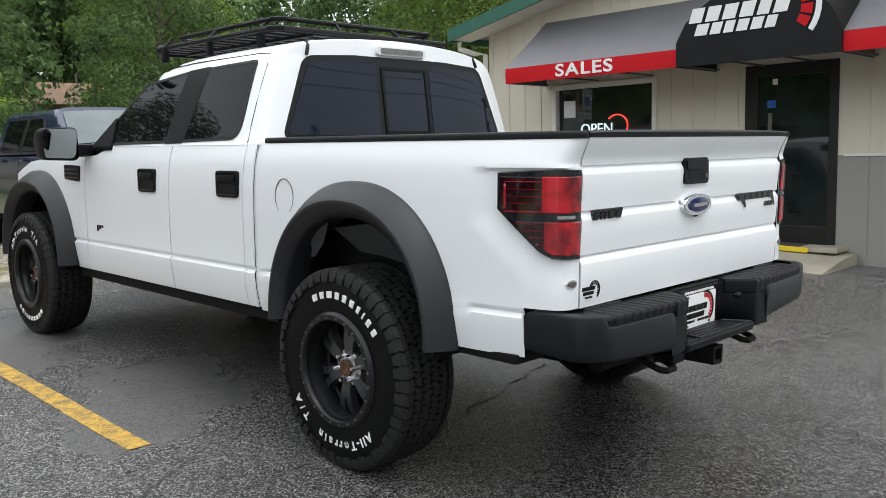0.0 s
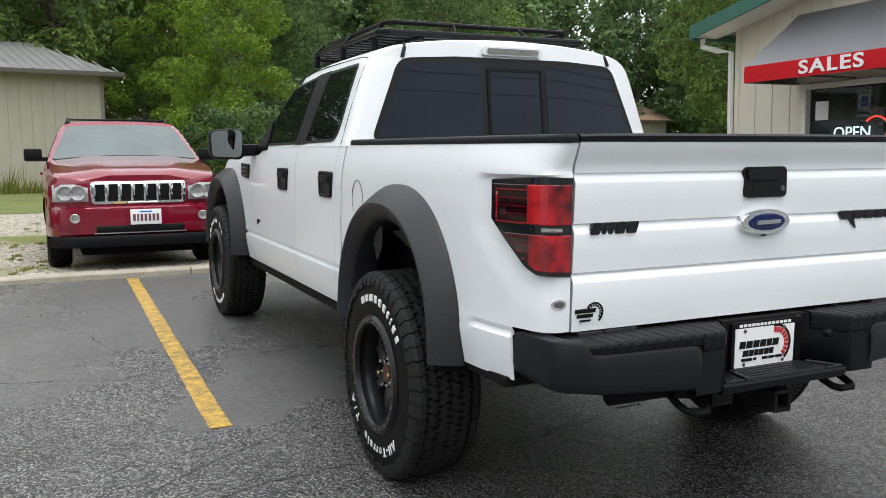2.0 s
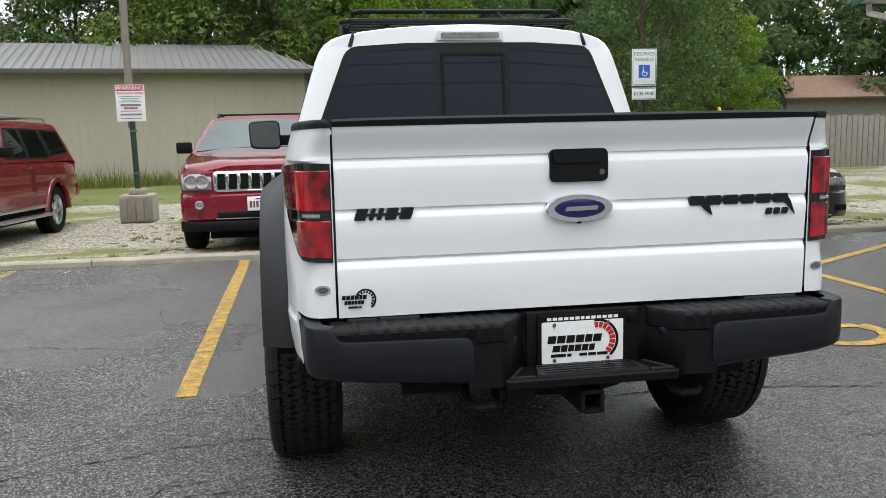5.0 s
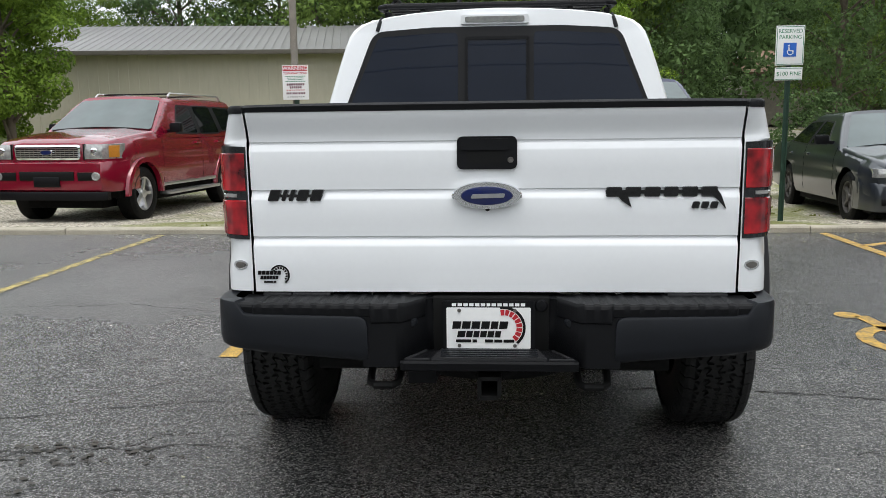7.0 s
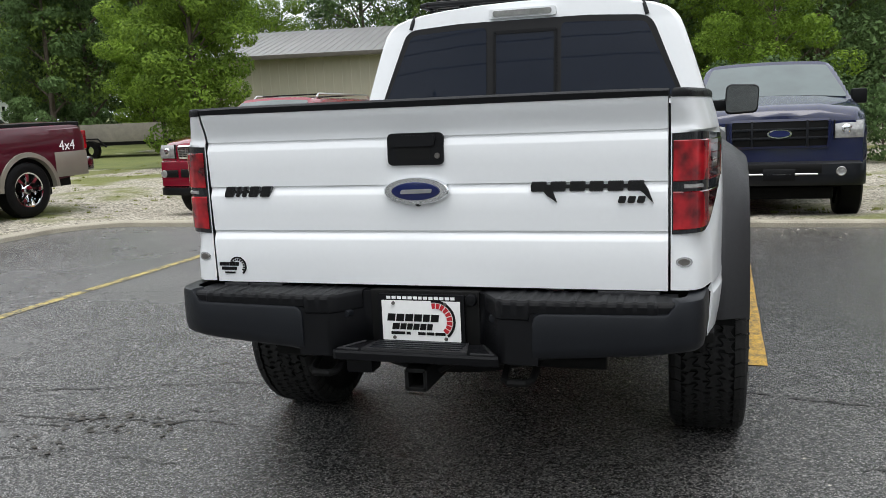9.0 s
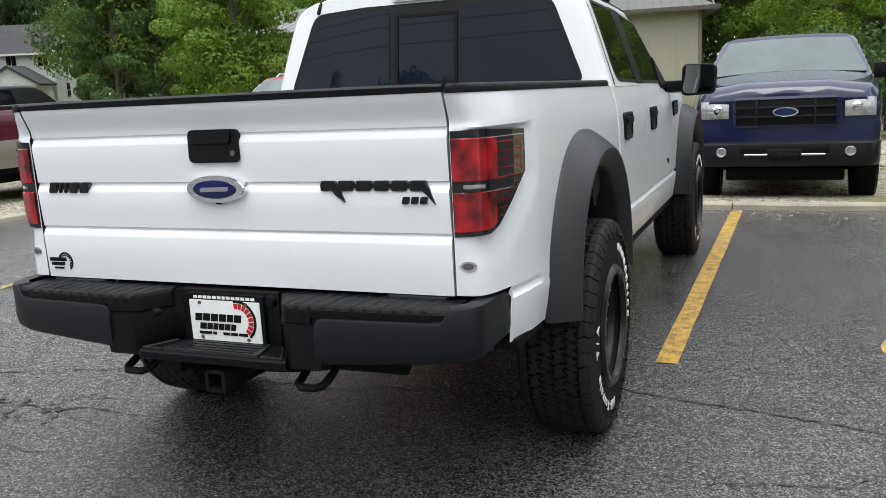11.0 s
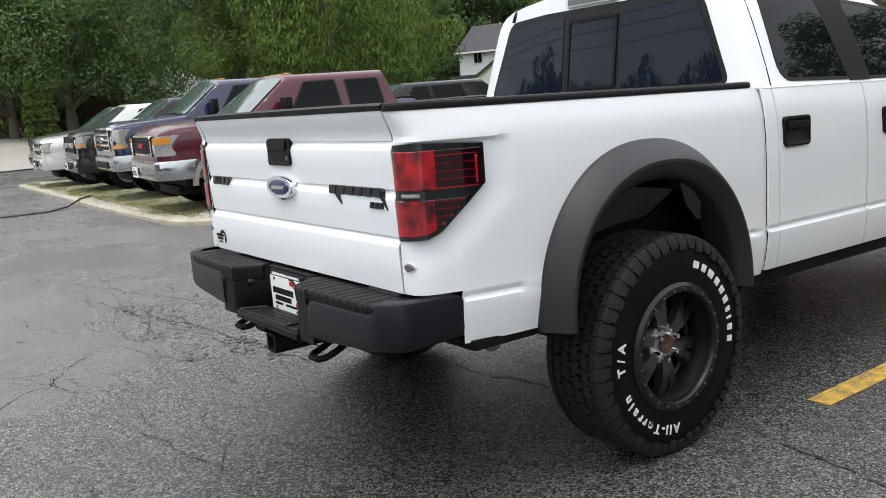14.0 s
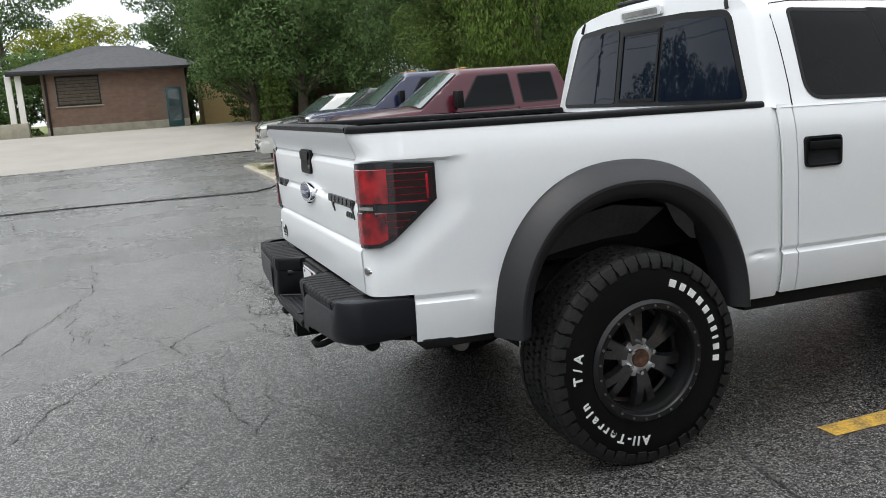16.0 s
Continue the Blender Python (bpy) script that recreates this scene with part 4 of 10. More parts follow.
def rail_cap(s):
    """A low moulding that follows the bed side's top edge, with a softened upper rim."""
    bm = bmesh.new()
    edge = [(abs(x), y) for x, y, z in BED_TOP[s] if y < 1.80]
    edge = [(x + 0.003, y - 0.003 * (y < 0)) for x, y in edge] + [(0.956, 1.815), (0.950, 1.822)]
    ring = edge + [(0.836, 1.822), (0.836, 0.9), (0.836, 0.1)]

    def inner(p, d):
        q = Vector((0.875, min(max(p[1], 0.0), 1.79)))
        v = q - Vector(p)
        return tuple(Vector(p) + v.normalized() * min(d, v.length * 0.6))
    loops = [(0.0, 1.4605), (0.0, 1.476), (0.004, 1.484), (0.012, 1.488)]
    vs = [[bm.verts.new((s * q[0], q[1], z)) for q in (inner(p, d) for p in ring)] for d, z in loops]
    n = len(ring)
    for a, b in zip(vs, vs[1:]):
        for i in range(n):
            bm.faces.new((a[i], a[(i + 1) % n], b[(i + 1) % n], b[i]))
    bm.faces.new(vs[-1])
    bmesh.ops.recalc_face_normals(bm, faces=bm.faces)
    return bm


mirrored("bed_rail_cap", rail_cap, M_PLASTIC, "black plastic bed rail cap")

# tailgate
tailgate = None
bm = bmesh.new()
_x = sorted({*steps(-0.826, 0.826, 40)})
_zs = []
for (za, ya), (zb, yb) in zip(TAIL, TAIL[1:]):
    _zs += [za, (za + zb) / 2] if zb - za > 0.02 else [za]
_zs.append(TAIL[-1][0])
rows = []
for z in _zs:
    y = lerp_table(TAIL, z)
    rows.append([(x, y - 0.006, z) for x in _x])
grid(bm, rows)
grid(bm, [rows[-1], [(x, 0.04, 1.474) for x in _x]])
grid(bm, [[(r[0][0], r[0][1], r[0][2]) for r in rows], [(r[0][0], 0.04, r[0][2]) for r in rows]])
grid(bm, [[(r[-1][0], r[-1][1], r[-1][2]) for r in rows], [(r[-1][0], 0.04, r[-1][2]) for r in rows]])
grid(bm, [rows[0], [(x, 0.04, 0.842) for x in _x]])
grid(bm, [[(x, 0.04, 0.842) for x in _x], [(x, 0.04, 1.474) for x in _x]])
bmesh.ops.remove_doubles(bm, verts=bm.verts, dist=1e-5)
tailgate = tp("tailgate", bm, M_WHITE, None, "white tailgate with pressed horizontal creases", smooth=22)
bm = bmesh.new()
rows = []
for x in steps(-0.828, 0.828, 30):
    b = 0.004 * (1 - abs(x / 0.83) ** 6)
    rows.append([(x, -0.037, 1.464), (x, -0.039, 1.480 + b), (x, -0.028, 1.488 + b), (x, 0.02, 1.488 + b), (x, 0.034, 1.486), (x, 0.034, 1.47)])
grid(bm, rows)
bm.faces.new([bm.verts.new(p) for p in rows[0]]), bm.faces.new([bm.verts.new(p) for p in rows[-1]])
tp("tailgate_cap", bm, M_PLASTIC, tailgate, "black plastic tailgate cap")
# latch handle
def on_gate(bm):
    """Lean a part with the tailgate's skin."""
    for q in bm.verts:
        q.co.y += -0.0096 + 0.0442 * (q.co.z - 1.32)
    return bm


bm = bmesh.new()
prism(bm, rounded([(-0.112, 1.266), (0.090, 1.266), (0.090, 1.376), (-0.112, 1.376)], 0.022), -0.007, 0.012)
latch = tp("handle_bezel", on_gate(bm), M_PLASTIC, tailgate, "black plastic tailgate handle")
bm = bmesh.new()
prism(bm, rounded([(-0.100, 1.330), (0.058, 1.330), (0.066, 1.368), (-0.106, 1.368)], 0.012), -0.014, -0.005)
tp("handle_lever", on_gate(bm), M_PLASTIC, tailgate)
bm = bmesh.new()
prism(bm, rounded([(-0.075, 1.284), (0.040, 1.284), (0.046, 1.326), (-0.080, 1.326)], 0.01), -0.0082, -0.0065)
tp("handle_recess", on_gate(bm), M_PRINTBLACK, tailgate)
bm = lathe(bmesh.new(), [(-0.012, 0.0001), (-0.012, 0.009), (-0.005, 0.0105)], 16, "y")
bmesh.ops.translate(bm, vec=(0.068, 0, 1.297), verts=bm.verts)
tp("lock", on_gate(bm), M_STEEL, tailgate)
# oval badge, camera beneath
def oval(rx, rz, y0, y1, cx=-0.012, cz=1.178, n=36, dome=0.0):
    bm = bmesh.new()
    rows = []
    for f, y in ((1.0, y1), (1.0, y0 + 0.004), (0.96, y0), (0.5, y0 - dome), (0.001, y0 - dome * 1.2)):
        rows.append([(cx + rx * f * math.cos(2 * math.pi * k / n), y, cz + rz * f * math.sin(2 * math.pi * k / n)) for k in range(n)])
    grid(bm, rows, close=True)
    return bm


badge = tp("oval_badge", oval(0.118, 0.047, -0.030, 0.006), M_CHROME, tailgate, "chrome rimmed blue oval badge")
tp("badge_face", oval(0.088, 0.032, -0.034, -0.026, dome=0.003), M_BLUEBADGE, badge)
bm = bmesh.new()
prism(bm, rounded([(-0.068, 1.169), (0.046, 1.172), (0.050, 1.186), (-0.060, 1.184)], 0.005), -0.0395, -0.034)
tp("badge_mark", bm, M_ALLOY, badge)
bm = lathe(bmesh.new(), [(-0.026, 0.0001), (-0.025, 0.007), (-0.01, 0.010)], 16, "y")
bmesh.ops.translate(bm, vec=(-0.01, 0, 1.133), verts=bm.verts)
tp("reversing_camera", bm, M_PRINTBLACK, tailgate)
# raised model badges as plain blocks, dark with a bright edge
def badge_letters(x0, x1, z0, z1, widths, lean, parent, name="badge_letter"):
    """One raised dark block a letter, each with a bright chamfered rim."""
    total = sum(widths) + 0.26 * (len(widths) - 1)
    k = (x1 - x0) / total
    x = x0
    for w in widths:
        o = [(x, z0), (x + w * k, z0), (x + w * k + lean, z1), (x + lean, z1)]
        bm = bmesh.new()
        prism(bm, rounded(o, 0.005, 3), -0.014, 0.012)
        b = tp(name, bm, M_BADGERIM, parent)
        bm = bmesh.new()
        prism(bm, rounded(shrink(o, 0.0035), 0.004, 3), -0.0165, -0.013)
        tp("letter_face", bm, M_GUN, b)
        x += (w + 0.26) * k


bm = bmesh.new()
prism(bm, rounded([(-0.764, 1.176), (-0.576, 1.176), (-0.574, 1.184), (-0.762, 1.184)], 0.003), -0.0135, 0.012)
mb = tp("model_badge", bm, M_GUN, tailgate, "gloss black raised badge")
badge_letters(-0.768, -0.582, 1.162, 1.201, [1.0, 0.4, 0.45, 1.0, 1.05], 0.013, mb)
bm = bmesh.new()
prism(bm, [(0.386, 1.180), (0.420, 1.180), (0.440, 1.156), (0.472, 1.134), (0.456, 1.180), (0.728, 1.180), (0.752, 1.160), (0.782, 1.128), (0.764, 1.176), (0.752, 1.192), (0.386, 1.192)], -0.0145, 0.012)
mb2 = tp("model_badge", bm, M_GUN, tailgate, "gloss black raised badge with jagged lower edge")
badge_letters(0.386, 0.750, 1.170, 1.203, [1, 1, 1, 0.9, 1, 1], 0.003, mb2)
badge_letters(0.668, 0.752, 1.130, 1.153, [1, 1, 1], 0.006, mb2, "small_letter")
# dealer sticker: plain bars and a dial
bm = bmesh.new()
bars(bm, -0.816, -0.735, 0.903, 0.917, [1, 1, 1, 1, 0.8, 1], -0.0105, -0.002, 0.15, 0.002)
bars(bm, -0.808, -0.745, 0.887, 0.899, [1, 1, 0.9, 1, 1, 0.9], -0.0105, -0.002, 0.15, 0.002)
bars(bm, -0.795, -0.752, 0.874, 0.880, [7, 2], -0.0105, -0.002, 0.6)
arc_band(bm, -0.738, 0.902, 0.030, 0.036, -55, 150, -0.0105, -0.002)
for a in range(-40, 140, 22):
    arc_band(bm, -0.738, 0.902, 0.021, 0.028, a, a + 13, -0.0105, -0.002, 2)
tp("dealer_sticker", bm, M_PRINTBLACK, tailgate, "black and white dealer sticker with dial logo")


# tail lamps wrap the rear corner
def lamp_strip(s, u0, u1, z0, z1, out, depth=0.006, n=26):
    """A lens between plan positions u0..u1 along the corner, z0 and z1 either numbers or tables by u."""
    pl = PLAN
    ln = [0.0]
    for a, b in zip(pl, pl[1:]):
        ln.append(ln[-1] + math.hypot(b[0] - a[0], b[1] - a[1]))

    def at(u):
        for i in range(len(pl) - 1):
            if u <= ln[i + 1]:
                f = (u - ln[i]) / (ln[i + 1] - ln[i])
                d = Vector((pl[i + 1][0] - pl[i][0], pl[i + 1][1] - pl[i][1])).normalized()
                return pl[i][0] + (pl[i + 1][0] - pl[i][0]) * f, pl[i][1] + (pl[i + 1][1] - pl[i][1]) * f, d.y, -d.x
        return (*pl[-1], 1.0, 0.0)

    rows, back = [], []
    for u in steps(u0, u1, n):
        x, y, nx, ny = at(u)
        a = z0 if isinstance(z0, float) else lerp_table(z0, u)
        b = z1 if isinstance(z1, float) else lerp_table(z1, u)
        bulge = out
        rows.append([(s * (x + nx * o), y + ny * o, z) for o, z in ((bulge - depth, a), (bulge, a + 0.004), (bulge, (a * 2 + b) / 3), (bulge, (a + b * 2) / 3), (bulge, b - 0.004), (bulge - depth, b))])
    bm = bmesh.new()
    grid(bm, rows)
    bm.faces.new([bm.verts.new(p) for p in rows[0]]), bm.faces.new([bm.verts.new(p) for p in rows[-1]])
    return bm


LOW = [(0.0, 1.024), (0.12, 1.030), (0.17, 1.052), (0.345, 1.205), (0.36, 1.215)]
TOP = [(0.0, 1.352), (0.10, 1.356), (0.36, 1.342)]
for s in (-1, 1):
    lamp = tp("tail_lamp", lamp_strip(s, 0.004, 0.342, LOW, TOP, 0.005, 0.024), M_LAMPGLASS, None, "smoked red tail lamp with black surround")
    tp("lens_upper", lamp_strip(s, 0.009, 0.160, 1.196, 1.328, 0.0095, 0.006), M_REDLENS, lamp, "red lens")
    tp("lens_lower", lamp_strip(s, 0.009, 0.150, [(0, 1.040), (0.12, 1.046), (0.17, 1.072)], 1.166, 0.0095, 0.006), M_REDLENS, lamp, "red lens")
    tp("lens_clear", lamp_strip(s, 0.040, 0.104, 1.173, 1.189, 0.0095, 0.006), M_CLEAR, lamp, "clear reversing lens")
    tp("lens_smoked", lamp_strip(s, 0.161, 0.330, 1.196, 1.328, 0.0088, 0.006), M_SMOKE, lamp, "smoked side lens")
    tp("lens_smoked", lamp_strip(s, 0.151, 0.278, [(0.15, 1.062), (0.17, 1.078), (0.30, 1.19)], 1.166, 0.0088, 0.006), M_SMOKE, lamp, "smoked side lens")
    # dull red light guides: soft bars under the smoked side of the lamp
    for z0, z1 in ((1.197, 1.207), (1.226, 1.234), (1.252, 1.260), (1.278, 1.286), (1.304, 1.314)):
        tp("red_rib", lamp_strip(s, 0.161, 0.312, z0, z1, 0.0094, 0.003, 10), M_REDGUIDE, lamp)
    tp("red_rib", lamp_strip(s, 0.304, 0.313, 1.207, 1.304, 0.0096, 0.003, 3), M_REDGUIDE, lamp)
    for k in range(4):
        z = 1.154 - k * 0.025
        tp("red_rib", lamp_strip(s, 0.151, 0.262 - 0.027 * k, z, z + 0.008, 0.0094, 0.003, 10), M_REDGUIDE, lamp)
    # small oval marker below the lamp
    bm = bmesh.new()
    for rx, rz, y in ((0.026, 0.0165, -0.0105),):
        prism(bm, [(s * 0.876 + rx * math.cos(2 * math.pi * k / 24), 0.938 + rz * math.sin(2 * math.pi * k / 24)) for k in range(24)], y, 0.004)
    for q in bm.verts:
        q.co.y += lerp_table(PLAN, abs(q.co.x)) + 0.008
    mk = tp("marker_lamp", bm, M_CHROME, None, "small oval marker lamp in the bed corner")
    bm = bmesh.new()
    prism(bm, [(s * 0.876 + 0.018 * math.cos(2 * math.pi * k / 20), 0.938 + 0.011 * math.sin(2 * math.pi * k / 20)) for k in range(20)], -0.0122, -0.009)
    for q in bm.verts:
        q.co.y += lerp_table(PLAN, abs(q.co.x)) + 0.008
    tp("marker_lens", bm, M_STEEL, mk)


# fender flares
def flare(yc, top_out, top_in, s, base_rear=0.64, base_front=0.575, ho=0.632, hi=0.49):
    bm = bmesh.new()
    sec = [(0.0, 0.985), (0.0, 1.003), (0.05, 1.018), (0.22, 1.055), (0.42, 1.094), (0.50, 1.104), (0.58, 1.104), (0.74, 1.088), (0.95, 1.062), (1.0, 1.045), (1.02, 0.93)]
    rows = []
    for k in range(49):
        th = math.pi * k / 48
        c, sn = -math.cos(th), math.sin(th)
        e = 2 / 2.2
        cc, ss = math.copysign(abs(c) ** e, c), abs(sn) ** e
        base = base_rear + (base_front - base_rear) * (c + 1) / 2
        o = Vector((yc + ho * cc, base + (top_out - base) * ss))
        i = Vector((yc + hi * cc, base + (top_in - base) * ss))
        fade = 1.0
        rows.append([(s * (x if f <= 0.001 else 1.0 + (x - 1.0) * fade), *(o + (i - o) * f)) for f, x in sec])
    grid(bm, rows, flip=s > 0)
    for r in (rows[0], rows[-1]):
        bm.faces.new([bm.verts.new(p) for p in r])
    return bm


for s in (-1, 1):
    tp("fender_flare", flare(WHEEL_Y_REAR - 0.022, 1.292, 1.135, s, 0.64, 0.625, 0.608, 0.475), M_FLARE, None, "grey moulded plastic fender flare", smooth=30)
    tp("fender_flare", flare(WHEEL_Y_FRONT - 0.03, 1.288, 1.135, s, 0.64, 0.63, 0.62, 0.49), M_FLARE, None, "grey moulded plastic fender flare", smooth=30)


# doors, front fender and rear cab corner: the flank forward of the bed
def flank(s, y0, y1, top, low=0.628, front=False, inset=0.0):
    bm = bmesh.new()
    ys = steps(y0, y1, max(4, int((y1 - y0) / 0.05)))
    rows = []
    for y in ys:
        lo = low
        lip = arch(y, WHEEL_Y_FRONT - 0.03, 0.57, 0.63, 0.58) if front else None
        if lip:
            lo = max(lo, lip)
        tp_ = top(y) if callable(top) else top
        wx = 1.0 if y < 4.2 else 1.0 - 0.10 * ((y - 4.2) / 1.25) ** 2
        zs = [min(max(z, lo), tp_) for z in LEVELS] + [tp_]
        rows.append([(s * (wx - inset - lerp_table(FLANK, z)), y, z) for z in zs])
    grid(bm, rows, flip=s < 0)
    bmesh.ops.remove_doubles(bm, verts=bm.verts, dist=1e-5)
    for r, dy in ((rows[0], 0), (rows[-1], 0)):
        grid(bm, [r, [(p[0] - s * 0.010, p[1] + dy, p[2]) for p in r]])
    grid(bm, [[r[0] for r in rows], [(r[0][0] - s * 0.09, r[0][1], r[0][2] + 0.01) for r in rows]])
    grid(bm, [[r[-1] for r in rows], [(r[-1][0] - s * 0.05, r[-1][1], r[-1][2]) for r in rows]])
    return bm


def gap_strip(y, width, low, top, depth=0.009):
    """A strip set back in a panel gap; black ones stand in for its shade."""
    def make(s):
        zs = [min(max(z, low), top) for z in LEVELS] + [top]
        bm = bmesh.new()
        grid(bm, [[(s * (1.0 - depth - max(0.0, lerp_table(FLANK, z))), yy, z) for z in zs] for yy in (y - width / 2, y + width / 2)])
        bmesh.ops.remove_doubles(bm, verts=bm.verts, dist=1e-5)
        return bm
    return make


# black strips paint the shade of the door gaps; the bed gap's is white
for _y, _w, _top in ((1.965, 0.03, 1.466), (2.746, 0.03, 1.466), (3.909, 0.03, 1.388)):
    mirrored("door_seal", gap_strip(_y, _w, 0.632, _top), M_PRINTBLACK)
mirrored("bed_gap", gap_strip(1.8745, 0.016, 0.632, 1.455, 0.014), M_WHITE)
mirrored("cab_corner", lambda s: flank(s, 1.882, 1.962, 1.47), M_WHITE)
rear_doors = mirrored("rear_door", lambda s: flank(s, 1.968, 2.742, 1.468), M_WHITE, "white rear passenger door")
front_doors = mirrored("front_door", lambda s: flank(s, 2.751, 3.904, lambda y: lerp_table([(3.45, 1.468), (3.62, 1.44), (3.75, 1.40), (3.905, 1.392)], y)), M_WHITE, "white front passenger door")
mirrored("front_fender", lambda s: flank(s, 3.913, 5.45, lambda y: lerp_table([(3.9, 1.39), (4.6, 1.375), (5.0, 1.35), (5.45, 1.25)], y), front=True), M_WHITE, "white front fender")
for (s, drs) in ((-1, 0), (1, 1)):
    for dr, yc in ((rear_doors[drs], 2.105), (front_doors[drs], 3.005)):
        bm = bmesh.new()
        out = rounded([(yc - 0.105, 1.185), (yc + 0.105, 1.185), (yc + 0.105, 1.322), (yc - 0.105, 1.322)], 0.025)
        a = [bm.verts.new((s * 0.985, u, v)) for u, v in out]
        b = [bm.verts.new((s * 1.008, u, v)) for u, v in out]
        c = [bm.verts.new((s * 1.010, yc + (u - yc) * 0.90, 1.2535 + (v - 1.2535) * 0.86)) for u, v in out]
        d = [bm.verts.new((s * 1.0045, yc + (u - yc) * 0.84, 1.2535 + (v - 1.2535) * 0.78)) for u, v in out]
        for p, q in ((a, b), (b, c), (c, d)):
            for i in range(len(p)):
                bm.faces.new((p[i], p[(i + 1) % len(p)], q[(i + 1) % len(p)], q[i]))
        bm.faces.new(d)
        hb = tp("handle_cup", bm, M_PLASTIC, dr, "black plastic door handle")
        bm = bmesh.new()
        box(bm, s * 0.998 if s > 0 else -1.018, 1.018 if s > 0 else -0.998, yc - 0.088, yc + 0.088, 1.262, 1.300, 0.008)
        tp("handle_bar", bm, M_PLASTIC, hb)
# black sill under the doors and body
mirrored("sill", lambda s: B(min(s * 0.78, s * 0.955), max(s * 0.78, s * 0.955), 1.70, 4.15, 0.56, 0.635, 0.01), M_CHASSIS, "black sill panel")
mirrored("bed_valance", lambda s: B(min(s * 0.80, s * 0.972), max(s * 0.80, s * 0.972), 0.17, 0.46, 0.625, 0.662, 0.006), M_CHASSIS)
# side vent behind the front wheel
for s in (-1, 1):
    bm = bmesh.new()
    out = rounded([(3.985, 1.222), (4.235, 1.238), (4.235, 1.335), (3.985, 1.330)], 0.02)
    a = [bm.verts.new((s * 0.98, u, v)) for u, v in out]
    b = [bm.verts.new((s * 1.002, u, v)) for u, v in out]
    for i in range(len(a)):
        bm.faces.new((a[i], a[(i + 1) % len(a)], b[(i + 1) % len(a)], b[i]))
    bm.faces.new(b)
    vent = tp("fender_vent", bm, M_PLASTIC, None, "black louvred fender vent")
    for k in range(3):
        tp("vent_fin", B(min(s * 1.0, s * 1.008), max(s * 1.0, s * 1.008), 4.0, 4.22, 1.243 + k * 0.028, 1.252 + k * 0.028, 0.002), M_RIM, vent)
    bm = bmesh.new()
    for k in range(3):
        box(bm, min(s * 0.999, s * 1.0015), max(s * 0.999, s * 1.0015), 3.72 - k * 0.035, 3.745 - k * 0.035, 0.905 + 0.012 * k, 0.945, 0.0)
    tp("door_decal", bm, M_PRINTBLACK, front_doors[0 if s < 0 else 1], "small black decal")
# fuel door ring on the driver's flank
bm = bmesh.new()
rows = []
for r, x in ((0.088, 0.9965), (0.088, 0.9995), (0.084, 0.9995), (0.084, 0.9965)):
    rows.append([(-x, 1.60 + r * 0.86 * math.cos(2 * math.pi * k / 36), 1.205 + r * math.sin(2 * math.pi * k / 36)) for k in range(36)])
grid(bm, rows + [rows[0]], close=True)
tp("fuel_door", bm, M_STEEL, None, "round fuel filler door")

# cab: roof, pillars and windscreen in one shell
CAB = [(0.962, 1.455), (0.952, 1.475), (0.935, 1.53), (0.913, 1.60), (0.888, 1.68), (0.862, 1.76), (0.835, 1.84), (0.812, 1.895), (0.785, 1.930),
       (0.745, 1.958), (0.68, 1.980), (0.58, 1.998), (0.44, 2.014), (0.28, 2.025), (0.12, 2.031), (0.0, 2.033)]


def cab_back(x, z):
    return 1.79 + (z - 1.44) * 0.14 + 0.04 * (abs(x) / 0.85) ** 2.5


def screen_z(y, x):
    return 1.995 - (y - 3.02) * 0.545 - 0.055 * (abs(x) / 0.8) ** 2


def cab_x(z):
    return lerp_table([(b, a) for a, b in CAB], z)


def cab_shell():
    bm = bmesh.new()
    half = CAB
    ring = [(-x, z) for x, z in half] + [(x, z) for x, z in reversed(half[:-1])]
    rows = []
    for k, y in enumerate([0, 0.012, 0.035, 0.08] + steps(2.15, 4.12, 40)):
        row = []
        for x, z in ring:
            if k < 4:
                sh = (0.965, 0.985, 0.997, 1.0)[k]
                zz = 1.455 + (z - 1.455) * (0.985, 0.993, 0.999, 1.0)[k]
                row.append((x * sh, cab_back(x * sh, zz) + y, zz))
            else:
                zz = min(z, screen_z(y, x)) - 0.03 * max(0, (y - 2.3) / 1.0) ** 2 * (z > 1.9) * (y < 3.1)
                row.append((x, y, max(zz, 1.40)))
        rows.append(row)
    grid(bm, rows)
    n = len(half)
    back = []
    for i in range(n):
        x, z = rows[0][i][0], rows[0][i][2]
        back.append([(x * f, cab_back(x * f, z), z) for f in (1, 0.8, 0.6, 0.4, 0.2, 0, -0.2, -0.4, -0.6, -0.8, -1)])
    grid(bm, back)
    bmesh.ops.remove_doubles(bm, verts=bm.verts, dist=2e-4)
    return bm


cab = tp("cab", cab_shell(), M_WHITE, None, "white cab shell with pillars and roof", smooth=35)
tp("cab_back_panel", B(-0.93, 0.93, 1.90, 1.96, 0.7, 1.462, 0.02), M_WHITE)


# windows
def side_place(s):
    def place(u, v, out):
        x = cab_x(v) + out
        return (s * x, u, v)
    return place


def back_place(u, v, out):
    return (u, cab_back(u, v) - out, v)


def screen_place(u, v, out):
    z = screen_z(v, u)
    return (u, v + out * 0.5, z + out)


